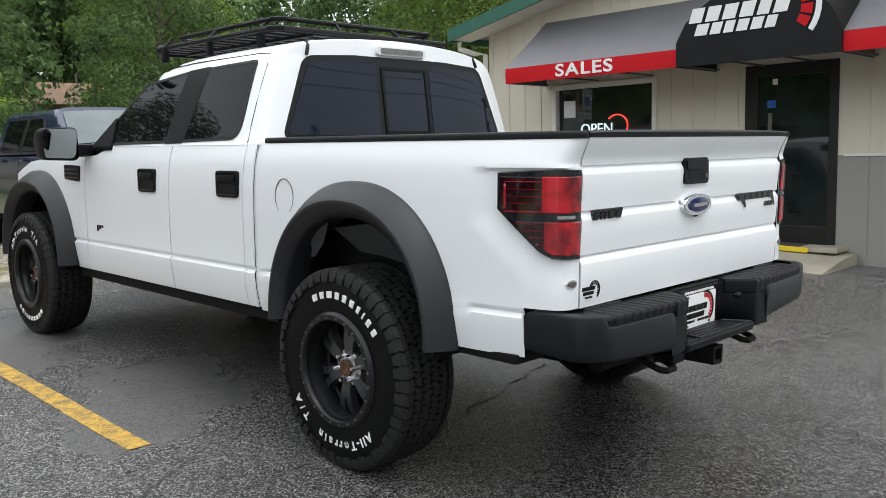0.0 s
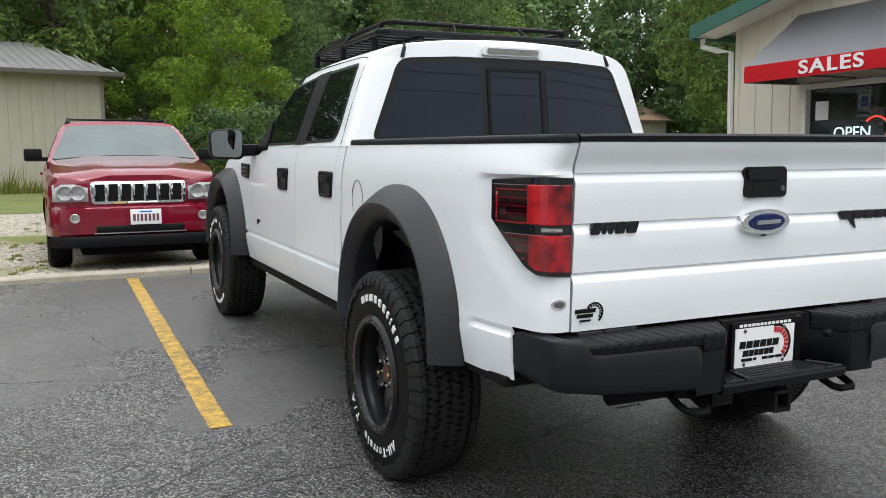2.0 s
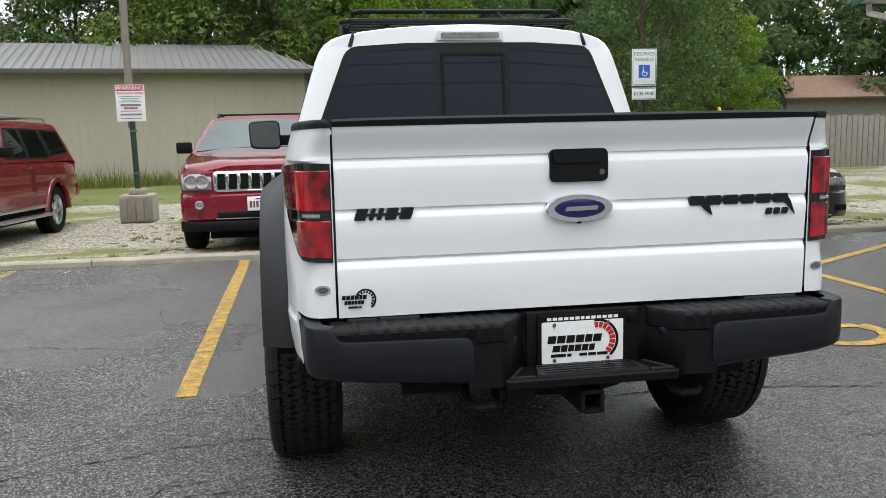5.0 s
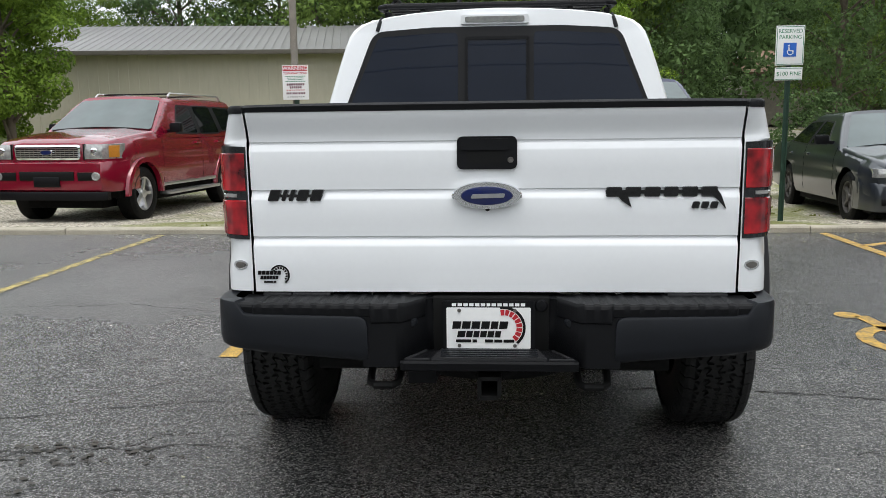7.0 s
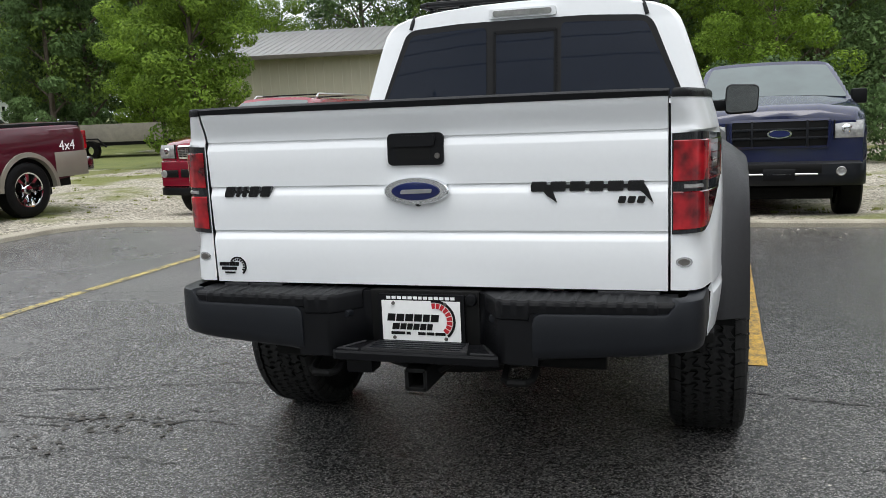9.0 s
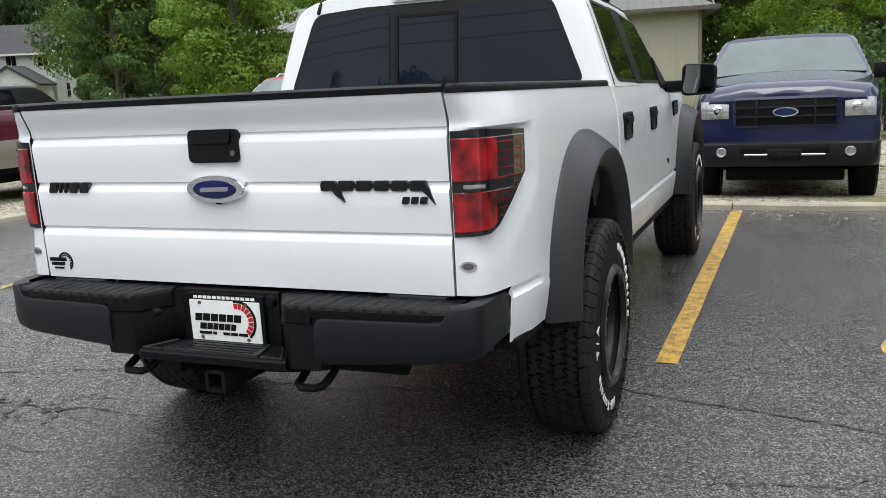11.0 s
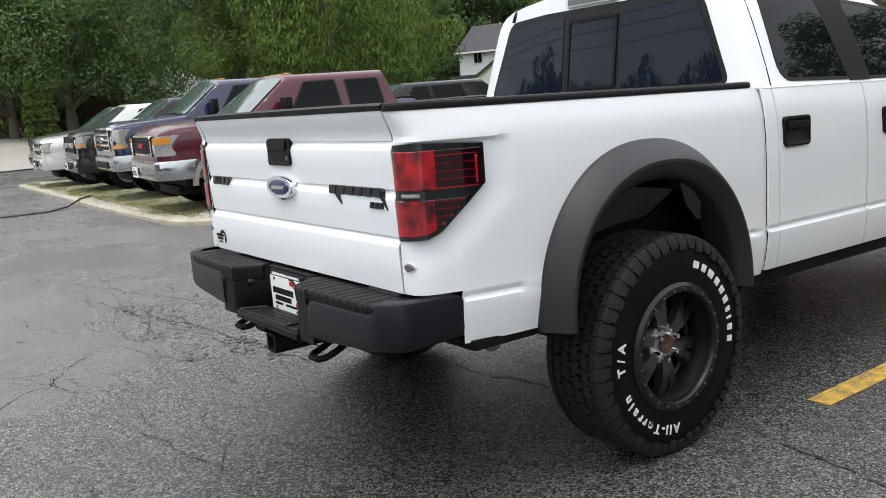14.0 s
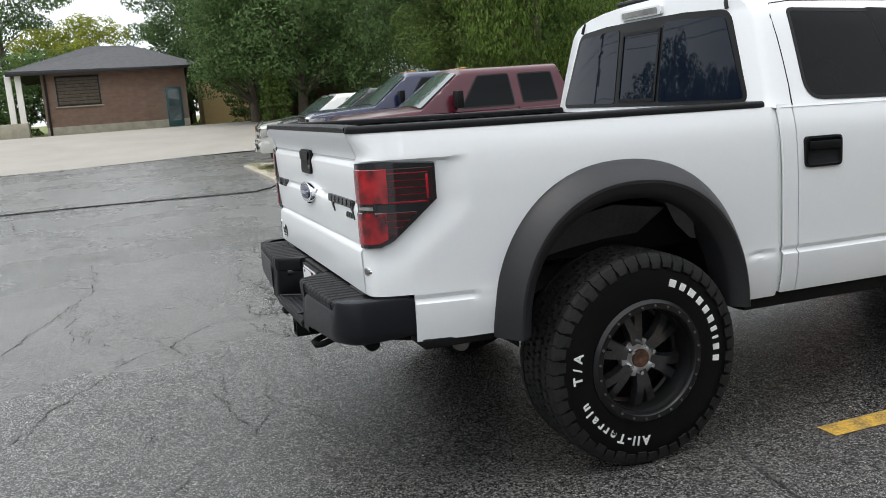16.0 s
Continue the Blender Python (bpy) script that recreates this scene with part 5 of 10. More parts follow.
for s, drs in ((-1, 0), (1, 1)):
    rear_o = rounded([(2.055, 1.482), (2.655, 1.472), (2.545, 1.888), (1.985 + 0.075, 1.898)], [0.10, 0.02, 0.02, 0.035])
    tp("window_seal", draped(bmesh.new(), rear_o, side_place(s), 0.004, shrink(rear_o, 0.016)), M_GASKET, rear_doors[drs])
    tp("side_window", draped(bmesh.new(), shrink(rear_o, 0.012), side_place(s), 0.0025), M_GLASS, rear_doors[drs], "dark tinted side window")
    front_o = rounded([(2.835, 1.470), (3.58, 1.462), (3.665, 1.425), (3.86, 1.425), (3.245, 1.84), (2.76, 1.882)], [0.02, 0.05, 0.05, 0.05, 0.12, 0.02])
    tp("window_seal", draped(bmesh.new(), front_o, side_place(s), 0.004, shrink(front_o, 0.016)), M_GASKET, front_doors[drs])
    tp("side_window", draped(bmesh.new(), shrink(front_o, 0.012), side_place(s), 0.0025), M_GLASS, front_doors[drs], "dark tinted side window")
    # black pillar trim between the doors
    post = rounded([(2.648, 1.468), (2.846, 1.466), (2.772, 1.884), (2.538, 1.893)], 0.008)
    tp("pillar_trim", draped(bmesh.new(), post, side_place(s), 0.005), M_PLASTIC, rear_doors[drs], "black pillar trim")
    sail = rounded([(3.53, 1.432), (3.875, 1.425), (3.80, 1.478), (3.555, 1.640)], 0.01)
    tp("sail_panel", draped(bmesh.new(), sail, side_place(s), 0.012), M_PLASTIC, front_doors[drs])
    # shut lines above the belt
    bm = bmesh.new()
    seam = [(1.968, 1.462), (1.975, 1.55), (1.975, 1.66), (1.972, 1.76), (1.965, 1.86), (1.985, 1.918), (2.1, 1.930), (2.75, 1.930), (3.05, 1.915), (3.25, 1.86)]
    tube(bm, [(s * (cab_x(z) - 0.001), y, z) for y, z in seam], 0.0035, 5)
    tp("shut_line", bm, M_PRINTBLACK, rear_doors[drs])
    bm = bmesh.new()
    tube(bm, [(s * 0.62, y, z) for y, z in ((1.90, 1.985), (2.1, 1.992), (2.6, 1.992), (3.0, 1.975))], 0.006, 5)
    tp("roof_ditch_strip", bm, M_GASKET, cab)
    bm = bmesh.new()
    tube(bm, [(s * 0.648, cab_back(0.648, 1.915) - 0.002, 1.915), (s * 0.640, cab_back(0.64, 1.94) - 0.002, 1.94), (s * 0.632, cab_back(0.63, 1.962) + 0.004, 1.966), (s * 0.625, 1.905, 1.988)], 0.011, 6)
    tp("roof_ditch_strip", bm, M_GASKET, cab)

back_o = rounded([(-0.838, 1.480), (0.838, 1.480), (0.668, 1.912), (0.35, 1.930), (-0.35, 1.930), (-0.668, 1.912)], [0.04, 0.04, 0.10, 0.3, 0.3, 0.10])
tp("rear_window_frame", draped(bmesh.new(), back_o, back_place, 0.004), M_GASKET, cab, "black rear window surround")
for name, o in (("rear_window", [(-0.808, 1.500), (-0.205, 1.500), (-0.205, 1.900), (-0.330, 1.898), (-0.642, 1.882)]),
                ("rear_window", [(0.205, 1.500), (0.808, 1.500), (0.642, 1.882), (0.330, 1.898), (0.205, 1.900)])):
    tp(name, draped(bmesh.new(), rounded(o, [0.02, 0.02, 0.03, 0.1, 0.05] if o[0][0] < 0 else [0.02, 0.02, 0.05, 0.1, 0.03]), back_place, 0.007), M_REARGLASS, cab, "dark tinted rear window pane")
slider = rounded([(-0.168, 1.505), (0.182, 1.505), (0.182, 1.876), (-0.168, 1.876)], 0.012)
tp("slider_frame", draped(bmesh.new(), slider, back_place, 0.011, shrink(slider, 0.017)), M_PLASTIC, cab)
tp("rear_window", draped(bmesh.new(), shrink(slider, 0.014), back_place, 0.0062), M_REARGLASS, cab, "dark tinted sliding rear window pane")
# two thin panel gaps beside the slider
# brake lamp at the roof's rear edge
bm = bmesh.new()
prism(bm, rounded([(-0.190, 1.942), (0.180, 1.942), (0.176, 1.990), (-0.186, 1.990)], 0.014), 1.842, 1.94)
hl = tp("high_brake_lamp", bm, M_WHITE, cab, "white housed high brake lamp")
bm = bmesh.new()
prism(bm, rounded([(-0.165, 1.951), (0.155, 1.951), (0.155, 1.981), (-0.165, 1.981)], 0.012), 1.837, 1.847)
tp("lamp_lens", bm, M_CLEAR, hl, "clear lamp lens")
wo = rounded([(-0.80, 4.05), (0.80, 4.05), (0.66, 3.12), (-0.66, 3.12)], 0.06)
tp("windscreen", draped(bmesh.new(), wo, screen_place, 0.006), M_SCREEN, cab, "windscreen glass")

# bonnet and nose
bm = bmesh.new()
rows = []
for y in steps(3.95, 5.5, 24):
    w = 0.955 if y < 4.4 else 0.955 - 0.12 * ((y - 4.4) / 1.1) ** 2
    edge = lerp_table([(3.9, 1.40), (4.6, 1.385), (5.0, 1.36), (5.45, 1.27), (5.6, 1.2)], y)
    rows.append([(w * f, y, edge + 0.085 * (1 - abs(f) ** 3) * lerp_table([(3.9, 1.0), (5.2, 0.75), (5.5, 0.2)], y) + (0.02 if 0.25 < abs(f) < 0.6 else 0)) for f in steps(-1, 1, 24)])
grid(bm, rows)
tp("bonnet", bm, M_WHITE, None, "white bonnet with raised centre")
bm = bmesh.new()
box(bm, -0.86, 0.86, 5.36, 5.50, 0.80, 1.28, 0.06)
nose = tp("nose", bm, M_WHITE)
tp("grille", B(-0.52, 0.52, 5.46, 5.54, 0.90, 1.22, 0.03), M_PLASTIC, nose, "black front grille")
mirrored("headlamp", lambda s: B(min(s * 0.56, s * 0.84), max(s * 0.56, s * 0.84), 5.40, 5.52, 0.95, 1.22, 0.03), M_CLEAR, "clear headlamp")
tp("front_bumper", B(-0.93, 0.93, 5.30, 5.66, 0.56, 0.80, 0.07), M_BUMPER, None, "dark grey front bumper")


# door mirrors
for s in (-1, 1):
    bm = bmesh.new()
    rows = []
    for k, (y, g) in enumerate(((3.765, 0.95), (3.775, 1.0), (3.86, 1.0), (3.92, 0.93), (3.965, 0.72), (3.985, 0.45))):
        o = rounded([(1.075, 1.365), (1.300, 1.375), (1.312, 1.575), (1.085, 1.585)], 0.045)
        cx, cz = 1.19, 1.475
        rows.append([(s * (cx + (u - cx) * g), y, cz + (v - cz) * g) for u, v in o])
    grid(bm, rows, close=True)
    bm.faces.new([bm.verts.new(p) for p in rows[-1]])
    mir = tp("door_mirror", bm, M_PLASTIC, front_doors[0 if s < 0 else 1], "large black door mirror")
    o = rounded([(1.083, 1.375), (1.294, 1.384), (1.304, 1.566), (1.092, 1.576)], 0.04)
    bm = bmesh.new()
    prism(bm, [(s * u, v) for u, v in o], 3.790, 3.797)
    for q in bm.verts:
        q.co.y -= (q.co.z - 1.39) * 0.16
    tp("mirror_glass", bm, M_MIRROR, mir, "mirror glass")
    bm = bmesh.new()
    box(bm, min(s * 0.94, s * 1.12), max(s * 0.94, s * 1.12), 3.82, 3.93, 1.395, 1.475, 0.02)
    tp("mirror_arm", bm, M_PLASTIC, mir)


# rear bumper
def bumper_plan(x):
    a = abs(x)
    if a < 0.80:
        return -0.165 + 0.02 * (a / 0.8) ** 2
    t = min(1.0, (a - 0.80) / 0.135)
    return -0.145 + 0.285 * (1 - math.sqrt(max(0, 1 - t ** 2.6)))


bumper = None
for s in (-1, 1):
    # lower end cap, from the plate recess round to the wheel side, rising behind the step pad's end
    path = [(0.408, bumper_plan(0.408)), (0.412, bumper_plan(0.41)), (0.420, bumper_plan(0.42)), (0.432, bumper_plan(0.43)), (0.445, bumper_plan(0.445))]
    path += [(x, bumper_plan(x)) for x in steps(0.47, 0.80, 14)]
    path += [(0.80 + 0.135 * math.sin(a), -0.145 + 0.10 * (1 - math.cos(a))) for a in steps(0.12, math.pi / 2, 12)]
    path += [(0.937 + 0.012 * max(0.0, (y + 0.03) / 0.2), y) for y in steps(-0.03, 0.165, 8)]
    bm = bmesh.new()
    rows = []
    for i, (x, y) in enumerate(path):
        low = lerp_table([(0.408, 0.628), (0.47, 0.637), (0.78, 0.658), (0.86, 0.668), (0.937, 0.668)], x) + (0.012 * max(0, (y + 0.03) / 0.17) if x > 0.93 else 0)
        d = Vector((path[min(i + 1, len(path) - 1)][0] - path[max(0, i - 1)][0], path[min(i + 1, len(path) - 1)][1] - path[max(0, i - 1)][1])).normalized()
        nx, ny = d.y, -d.x
        hi = lerp_table([(0.408, 0.755), (0.412, 0.772), (0.420, 0.783), (0.432, 0.789), (0.445, 0.791), (0.80, 0.794), (0.832, 0.797), (0.843, 0.806), (0.851, 0.826), (0.86, 0.836), (0.94, 0.836)], x)
        if y > 0.12:
            hi -= 0.02 * (y - 0.12) / 0.045
        rows.append([(s * (x + nx * o), y + ny * o, z) for o, z in ((-0.06, low), (-0.012, low), (0.002, low + 0.012), (0.007, low + 0.04), (0.007, (low + hi) / 2), (0.006, hi - 0.012), (0.002, hi - 0.003), (-0.006, hi), (-0.05, hi))])
    grid(bm, rows)
    bm.faces.new([bm.verts.new(p) for p in rows[0]]), bm.faces.new([bm.verts.new(p) for p in rows[-1]])
    cap = tp("bumper_end_cap", bm, M_BUMPER, None, "dark grey plastic bumper end")
    # ridged step pad on top
    bm = bmesh.new()
    rows = []
    for i, x in enumerate(steps(0.225, 0.858, 126)):
        y0 = bumper_plan(x) if x > 0.40 else lerp_table([(0.225, -0.050), (0.285, -0.146), (0.305, -0.160), (0.40, -0.165)], x)
        if x > 0.80:
            y0 = -0.145 + 0.10 * (1 - math.cos(math.asin(min(1.0, (x - 0.80) / 0.135)))) + 0.004
        y1 = 0.012
        ridge = 0.0032 * max(0.0, min(1.0, 1.6 * math.sin(2 * math.pi * x / 0.048))) if 0.29 < x < 0.80 else 0.0
        top = 0.829 + ridge
        low = 0.780 if x > 0.40 else 0.76
        y0 -= ridge * 0.3
        rows.append([(s * x, y0 + 0.012, low), (s * x, y0 + 0.002, low + 0.01), (s * x, y0, 0.815), (s * x, y0 + 0.004, top - 0.006), (s * x, y0 + 0.012, top), (s * x, y1, top), (s * x, y1, 0.79)])
    grid(bm, rows)
    bm.faces.new([bm.verts.new(p) for p in rows[0]]), bm.faces.new([bm.verts.new(p) for p in rows[-1]])
    tp("step_pad", bm, M_PLASTIC, None, "black ridged plastic step pad", smooth=25)
    # inner wall between cap and plate recess, with a round sensor
    bm = bmesh.new()
    rows = []
    for x, y in ((0.165, -0.022), (0.212, -0.032), (0.224, -0.046), (0.284, -0.142), (0.296, -0.155), (0.320, -0.161), (0.425, -0.163)):
        low = lerp_table([(0.165, 0.640), (0.284, 0.622), (0.30, 0.606), (0.425, 0.606)], x)
        rows.append([(s * x, y + 0.03, low), (s * x, y, low + 0.01), (s * x, y + 0.004, 0.74), (s * x, y + 0.012, 0.822), (s * x, y + 0.05, 0.828)])
    grid(bm, rows)
    tp("bumper_inner_panel", bm, M_PLASTIC, None, "black bumper panel beside the plate", smooth=60)
    bm = lathe(bmesh.new(), [(-0.03, 0.0001), (-0.028, 0.012), (-0.015, 0.017), (0.01, 0.018)], 16, "y")
    bmesh.ops.translate(bm, vec=(s * 0.265, -0.082, 0.755), verts=bm.verts)
    tp("parking_sensor", bm, M_BUMPER)
bm = bmesh.new()
box(bm, -0.20, 0.20, -0.030, 0.02, 0.60, 0.829, 0.006)
recess = tp("plate_recess", bm, M_PRINTBLACK, None, "black plate recess")
bm = bmesh.new()
_foot = [(-0.302, -0.160), (-0.290, -0.1665), (0.280, -0.1665), (0.292, -0.160), (0.218, -0.022), (-0.228, -0.022)]
_rings = [[bm.verts.new((x * k, y + dy, z)) for x, y in _foot] for z, k, dy in ((0.600, 1.0, 0.016), (0.606, 1.0, 0.003), (0.630, 1.0, 0.0), (0.638, 0.995, 0.004), (0.640, 0.97, 0.012))]
for a, b in zip(_rings, _rings[1:]):
    for k in range(len(a)):
        bm.faces.new((a[k], a[(k + 1) % len(a)], b[(k + 1) % len(b)], b[k]))
bm.faces.new(_rings[0]), bm.faces.new(_rings[-1])
step = tp("centre_step", bm, M_PLASTIC, None, "black plastic centre step", smooth=25)
# raised tread in the middle, and a low rim along either wing
bm = bmesh.new()
prism(bm, [(-0.196, -0.158), (0.186, -0.158), (0.160, -0.040), (-0.170, -0.040)], 0.638, 0.649, lambda x, y, z: (x, z, y))
tp("step_tread", bm, M_FLARE, step)
bm = bmesh.new()
for y in (-0.140, -0.115, -0.090, -0.065):
    box(bm, -0.168, 0.158, y - 0.006, y + 0.006, 0.648, 0.6525, 0.0015)
tp("step_ribs", bm, M_BUMPER, step)
for s in (-1, 1):
    bm = bmesh.new()
    tube(bm, [(-0.005 + s * 0.20, -0.154, 0.642), (-0.005 + s * 0.278, -0.154, 0.642), (-0.005 + s * 0.218, -0.045, 0.642)], 0.005, 6)
    tp("step_rim", bm, M_FLARE, step)
for x0, x1 in ((-0.80, -0.70), (-0.695, -0.56), (0.60, 0.80)):
    tp("gap_bracket", B(x0, x1, -0.012, 0.05, 0.815, 0.838, 0.004), M_FLARE)
# dealer plate in a black frame
PX, PZ = -0.008, 0.724
bm = bmesh.new()
prism(bm, rounded([(PX - 0.158, PZ - 0.094), (PX + 0.158, PZ - 0.094), (PX + 0.158, PZ + 0.094), (PX - 0.158, PZ + 0.094)], 0.008), -0.048, -0.028)
plate = tp("plate_frame", bm, M_PLASTIC, recess, "black plate frame")
bm = bmesh.new()
prism(bm, rounded([(PX - 0.144, PZ - 0.072), (PX + 0.144, PZ - 0.072), (PX + 0.144, PZ + 0.072), (PX - 0.144, PZ + 0.072)], 0.004), -0.0505, -0.046)
tp("plate", bm, M_PLATE, plate, "white dealer plate with dial logo")
bm = bmesh.new()
bars(bm, PX - 0.125, PX + 0.064, PZ - 0.002, PZ + 0.024, [1, 1, 1, 1, 0.85, 1], -0.0525, -0.050, 0.16, 0.004)
bars(bm, PX - 0.108, PX + 0.040, PZ - 0.032, PZ - 0.010, [1.2, 1, 0.9, 1, 1, 0.9], -0.0525, -0.050, 0.16, 0.004)
bars(bm, PX - 0.112, PX - 0.040, PZ - 0.050, PZ - 0.040, [7, 2], -0.0525, -0.050, 0.7)
bars(bm, PX - 0.012, PX + 0.088, PZ - 0.050, PZ - 0.040, [3, 3, 4], -0.0525, -0.050, 0.5)
arc_band(bm, PX + 0.052, PZ + 0.002, 0.066, 0.075, -50, 100, -0.0525, -0.050, 16)
tp("plate_print", bm, M_PRINTBLACK, plate)
bm = bmesh.new()
for a in range(-48, 105, 17):
    arc_band(bm, PX + 0.052, PZ + 0.002, 0.044, 0.063, a, a + 13, -0.0525, -0.050, 3)
tp("plate_dial", bm, M_PRINTRED, plate)
for _z0, _z1, _w in ((0.077, 0.087, [1] * 6 + [0.8] + [1] * 6), (-0.089, -0.081, [1] * 7 + [0.5] + [1] * 3 + [0.4] + [1] * 3 + [0.4] + [1] * 4)):
    bm = bmesh.new()
    bars(bm, PX - 0.125, PX + 0.125, PZ + _z0, PZ + _z1, _w, -0.050, -0.047, 0.35)
    tp("frame_print", bm, M_PRINTWHITE, plate)
for x in (-0.10, 0.09):
    for z in (-0.062, 0.062):
        bm = lathe(bmesh.new(), [(-0.054, 0.0001), (-0.054, 0.006), (-0.049, 0.007)], 12, "y")
        bmesh.ops.translate(bm, vec=(PX + x, 0, PZ + z), verts=bm.verts)
        tp("plate_screw", bm, M_STEEL, plate)
bm = lathe(bmesh.new(), [(-0.046, 0.0001), (-0.044, 0.018), (-0.03, 0.022)], 16, "y")
bmesh.ops.translate(bm, vec=(0.172, 0, 0.80), verts=bm.verts)
tp("plate_lamp", bm, M_PLASTIC, recess)

# hitch, hooks, plug
bm = bmesh.new()
out = rounded([(-0.044, 0.498), (0.036, 0.498), (0.036, 0.578), (-0.044, 0.578)], 0.006)
inn = shrink(out, 0.013)
for a, b, ya, yb in ((out, out, 0.25, -0.145), (inn, inn, -0.145, 0.2)):
    va, vb = [bm.verts.new((x, ya, z)) for x, z in a], [bm.verts.new((x, yb, z)) for x, z in b]
    for i in range(len(va)):
        bm.faces.new((va[i], va[(i + 1) % len(va)], vb[(i + 1) % len(va)], vb[i]))
fo, fi = [bm.verts.new((x, -0.145, z)) for x, z in out], [bm.verts.new((x, -0.145, z)) for x, z in inn]
for i in range(len(fo)):
    bm.faces.new((fo[i], fo[(i + 1) % len(fo)], fi[(i + 1) % len(fo)], fi[i]))
bm.faces.new([bm.verts.new((x, 0.2, z)) for x, z in inn])
hitch = tp("hitch_receiver", bm, M_CHASSIS, None, "black square trailer hitch receiver")
bm = bmesh.new()
for s in (-1, 1):
    tube(bm, [(-0.004 + s * 0.04, -0.02, 0.55), (-0.004 + s * 0.11, 0.0, 0.585), (-0.004 + s * 0.22, 0.02, 0.60)], 0.026, 8)
tube(bm, [(-0.62, 0.06, 0.58), (0.62, 0.06, 0.58)], 0.034, 10)
tp("hitch_bar", bm, M_CHASSIS, hitch)
bm = bmesh.new()
box(bm, -0.285, -0.185, -0.09, 0.0, 0.535, 0.592, 0.01)
tp("trailer_socket", bm, M_PLASTIC, hitch, "black trailer wiring socket")
for x in (-0.365, 0.345):
    bm = bmesh.new()
    tube(bm, [(x - 0.050, 0.02, 0.600), (x - 0.050, -0.06, 0.560), (x - 0.046, -0.105, 0.545), (x - 0.028, -0.125, 0.541), (x + 0.028, -0.125, 0.541), (x + 0.046, -0.105, 0.545), (x + 0.050, -0.06, 0.560), (x + 0.050, 0.02, 0.600)], 0.014, 8)
    tp("tow_hook", bm, M_CHASSIS, None, "black steel tow hook loop")

# chassis, axle, springs, exhaust, spare wheel
bm = bmesh.new()
for s in (-1, 1):
    box(bm, s * 0.45 - 0.04, s * 0.45 + 0.04, 0.05, 5.3, 0.60, 0.74, 0.01)
for y in (0.3, 1.7, 2.6, 3.6, 4.4):
    box(bm, -0.45, 0.45, y - 0.05, y + 0.05, 0.62, 0.70, 0.01)
tp("chassis_frame", bm, M_CHASSIS, None, "black steel chassis rails")
bm = bmesh.new()
tube(bm, [(-0.85, WHEEL_Y_REAR, 0.47), (0.85, WHEEL_Y_REAR, 0.47)], 0.05, 12)
tube(bm, [(-0.85, WHEEL_Y_FRONT, 0.53), (0.85, WHEEL_Y_FRONT, 0.53)], 0.045, 12)
bmesh.ops.create_uvsphere(bm, u_segments=20, v_segments=12, radius=0.16, matrix=Matrix.Translation((0.08, WHEEL_Y_REAR, 0.47)))
tp("axles", bm, M_CHASSIS, None, "black axle with differential")
for s in (-1, 1):
    bm = bmesh.new()
    for k in range(4):
        ln = 0.68 - 0.12 * k
        tube(bm, [(s * 0.52, WHEEL_Y_REAR + t * ln, 0.545 - 0.012 * k + 0.09 * t * t) for t in steps(-1, 1, 8)], 0.010, 6)
    tp("leaf_spring", bm, M_CHASSIS, None, "black leaf spring")
    tp("damper", tube(bmesh.new(), [(s * 0.62, WHEEL_Y_REAR - 0.12, 0.44), (s * 0.60, WHEEL_Y_REAR - 0.2, 0.92)], 0.032, 10), M_CHASSIS)
bm = bmesh.new()
tube(bm, [(0.30, 3.6, 0.56), (0.34, 2.3, 0.56), (0.36, 1.7, 0.60), (0.62, 1.1, 0.86), (0.66, 0.5, 0.62), (0.80, 0.38, 0.58)], 0.04, 10)
tube(bm, [(0.33, 2.2, 0.56), (0.35, 1.75, 0.58)], 0.11, 14)
tp("exhaust", bm, M_STEEL, None, "dull exhaust pipe")
bm = lathe(bmesh.new(), [(0.50, 0.12), (0.49, 0.30), (0.48, 0.38), (0.52, 0.395), (0.62, 0.395), (0.68, 0.37), (0.69, 0.25), (0.69, 0.1)], 32, "z")
bmesh.ops.translate(bm, vec=(0, 0.52, 0), verts=bm.verts)
tp("spare_wheel", bm, M_RUBBER, None, "spare wheel slung under the bed")
bm = bmesh.new()
box(bm, -0.82, 0.82, 0.06, 1.84, 0.88, 0.93)
tp("bed_floor", bm, M_PLASTIC, None, "black bed liner")
bm = bmesh.new()
for s in (-1, 1):
    grid(bm, [[(s * 0.84, y, z) for y in steps(0.04, 1.84, 6)] for z in (0.93, 1.455)])
grid(bm, [[(x, 1.84, z) for x in steps(-0.84, 0.84, 4)] for z in (0.93, 1.455)])
tp("bed_liner", bm, M_PLASTIC, None, "black bed liner walls")
tp("underbody", B(-0.80, 0.80, 1.85, 5.2, 0.70, 0.80), M_CHASSIS)


# wheel housings
def liner(yc, s):
    bm = bmesh.new()
    rows = []
    for x in (0.60, 0.75, 0.90, 1.05):
        rows.append([(s * x, yc - 0.02 + 0.535 * -math.cos(t), 0.60 + 0.56 * math.sin(t)) for t in steps(0, math.pi, 24)])
    grid(bm, rows)
    c = [(s * 0.60, yc - 0.02 + 0.535 * -math.cos(t), 0.60 + 0.56 * math.sin(t)) for t in steps(0, math.pi, 24)]
    bm.faces.new([bm.verts.new(p) for p in c])
    return bm


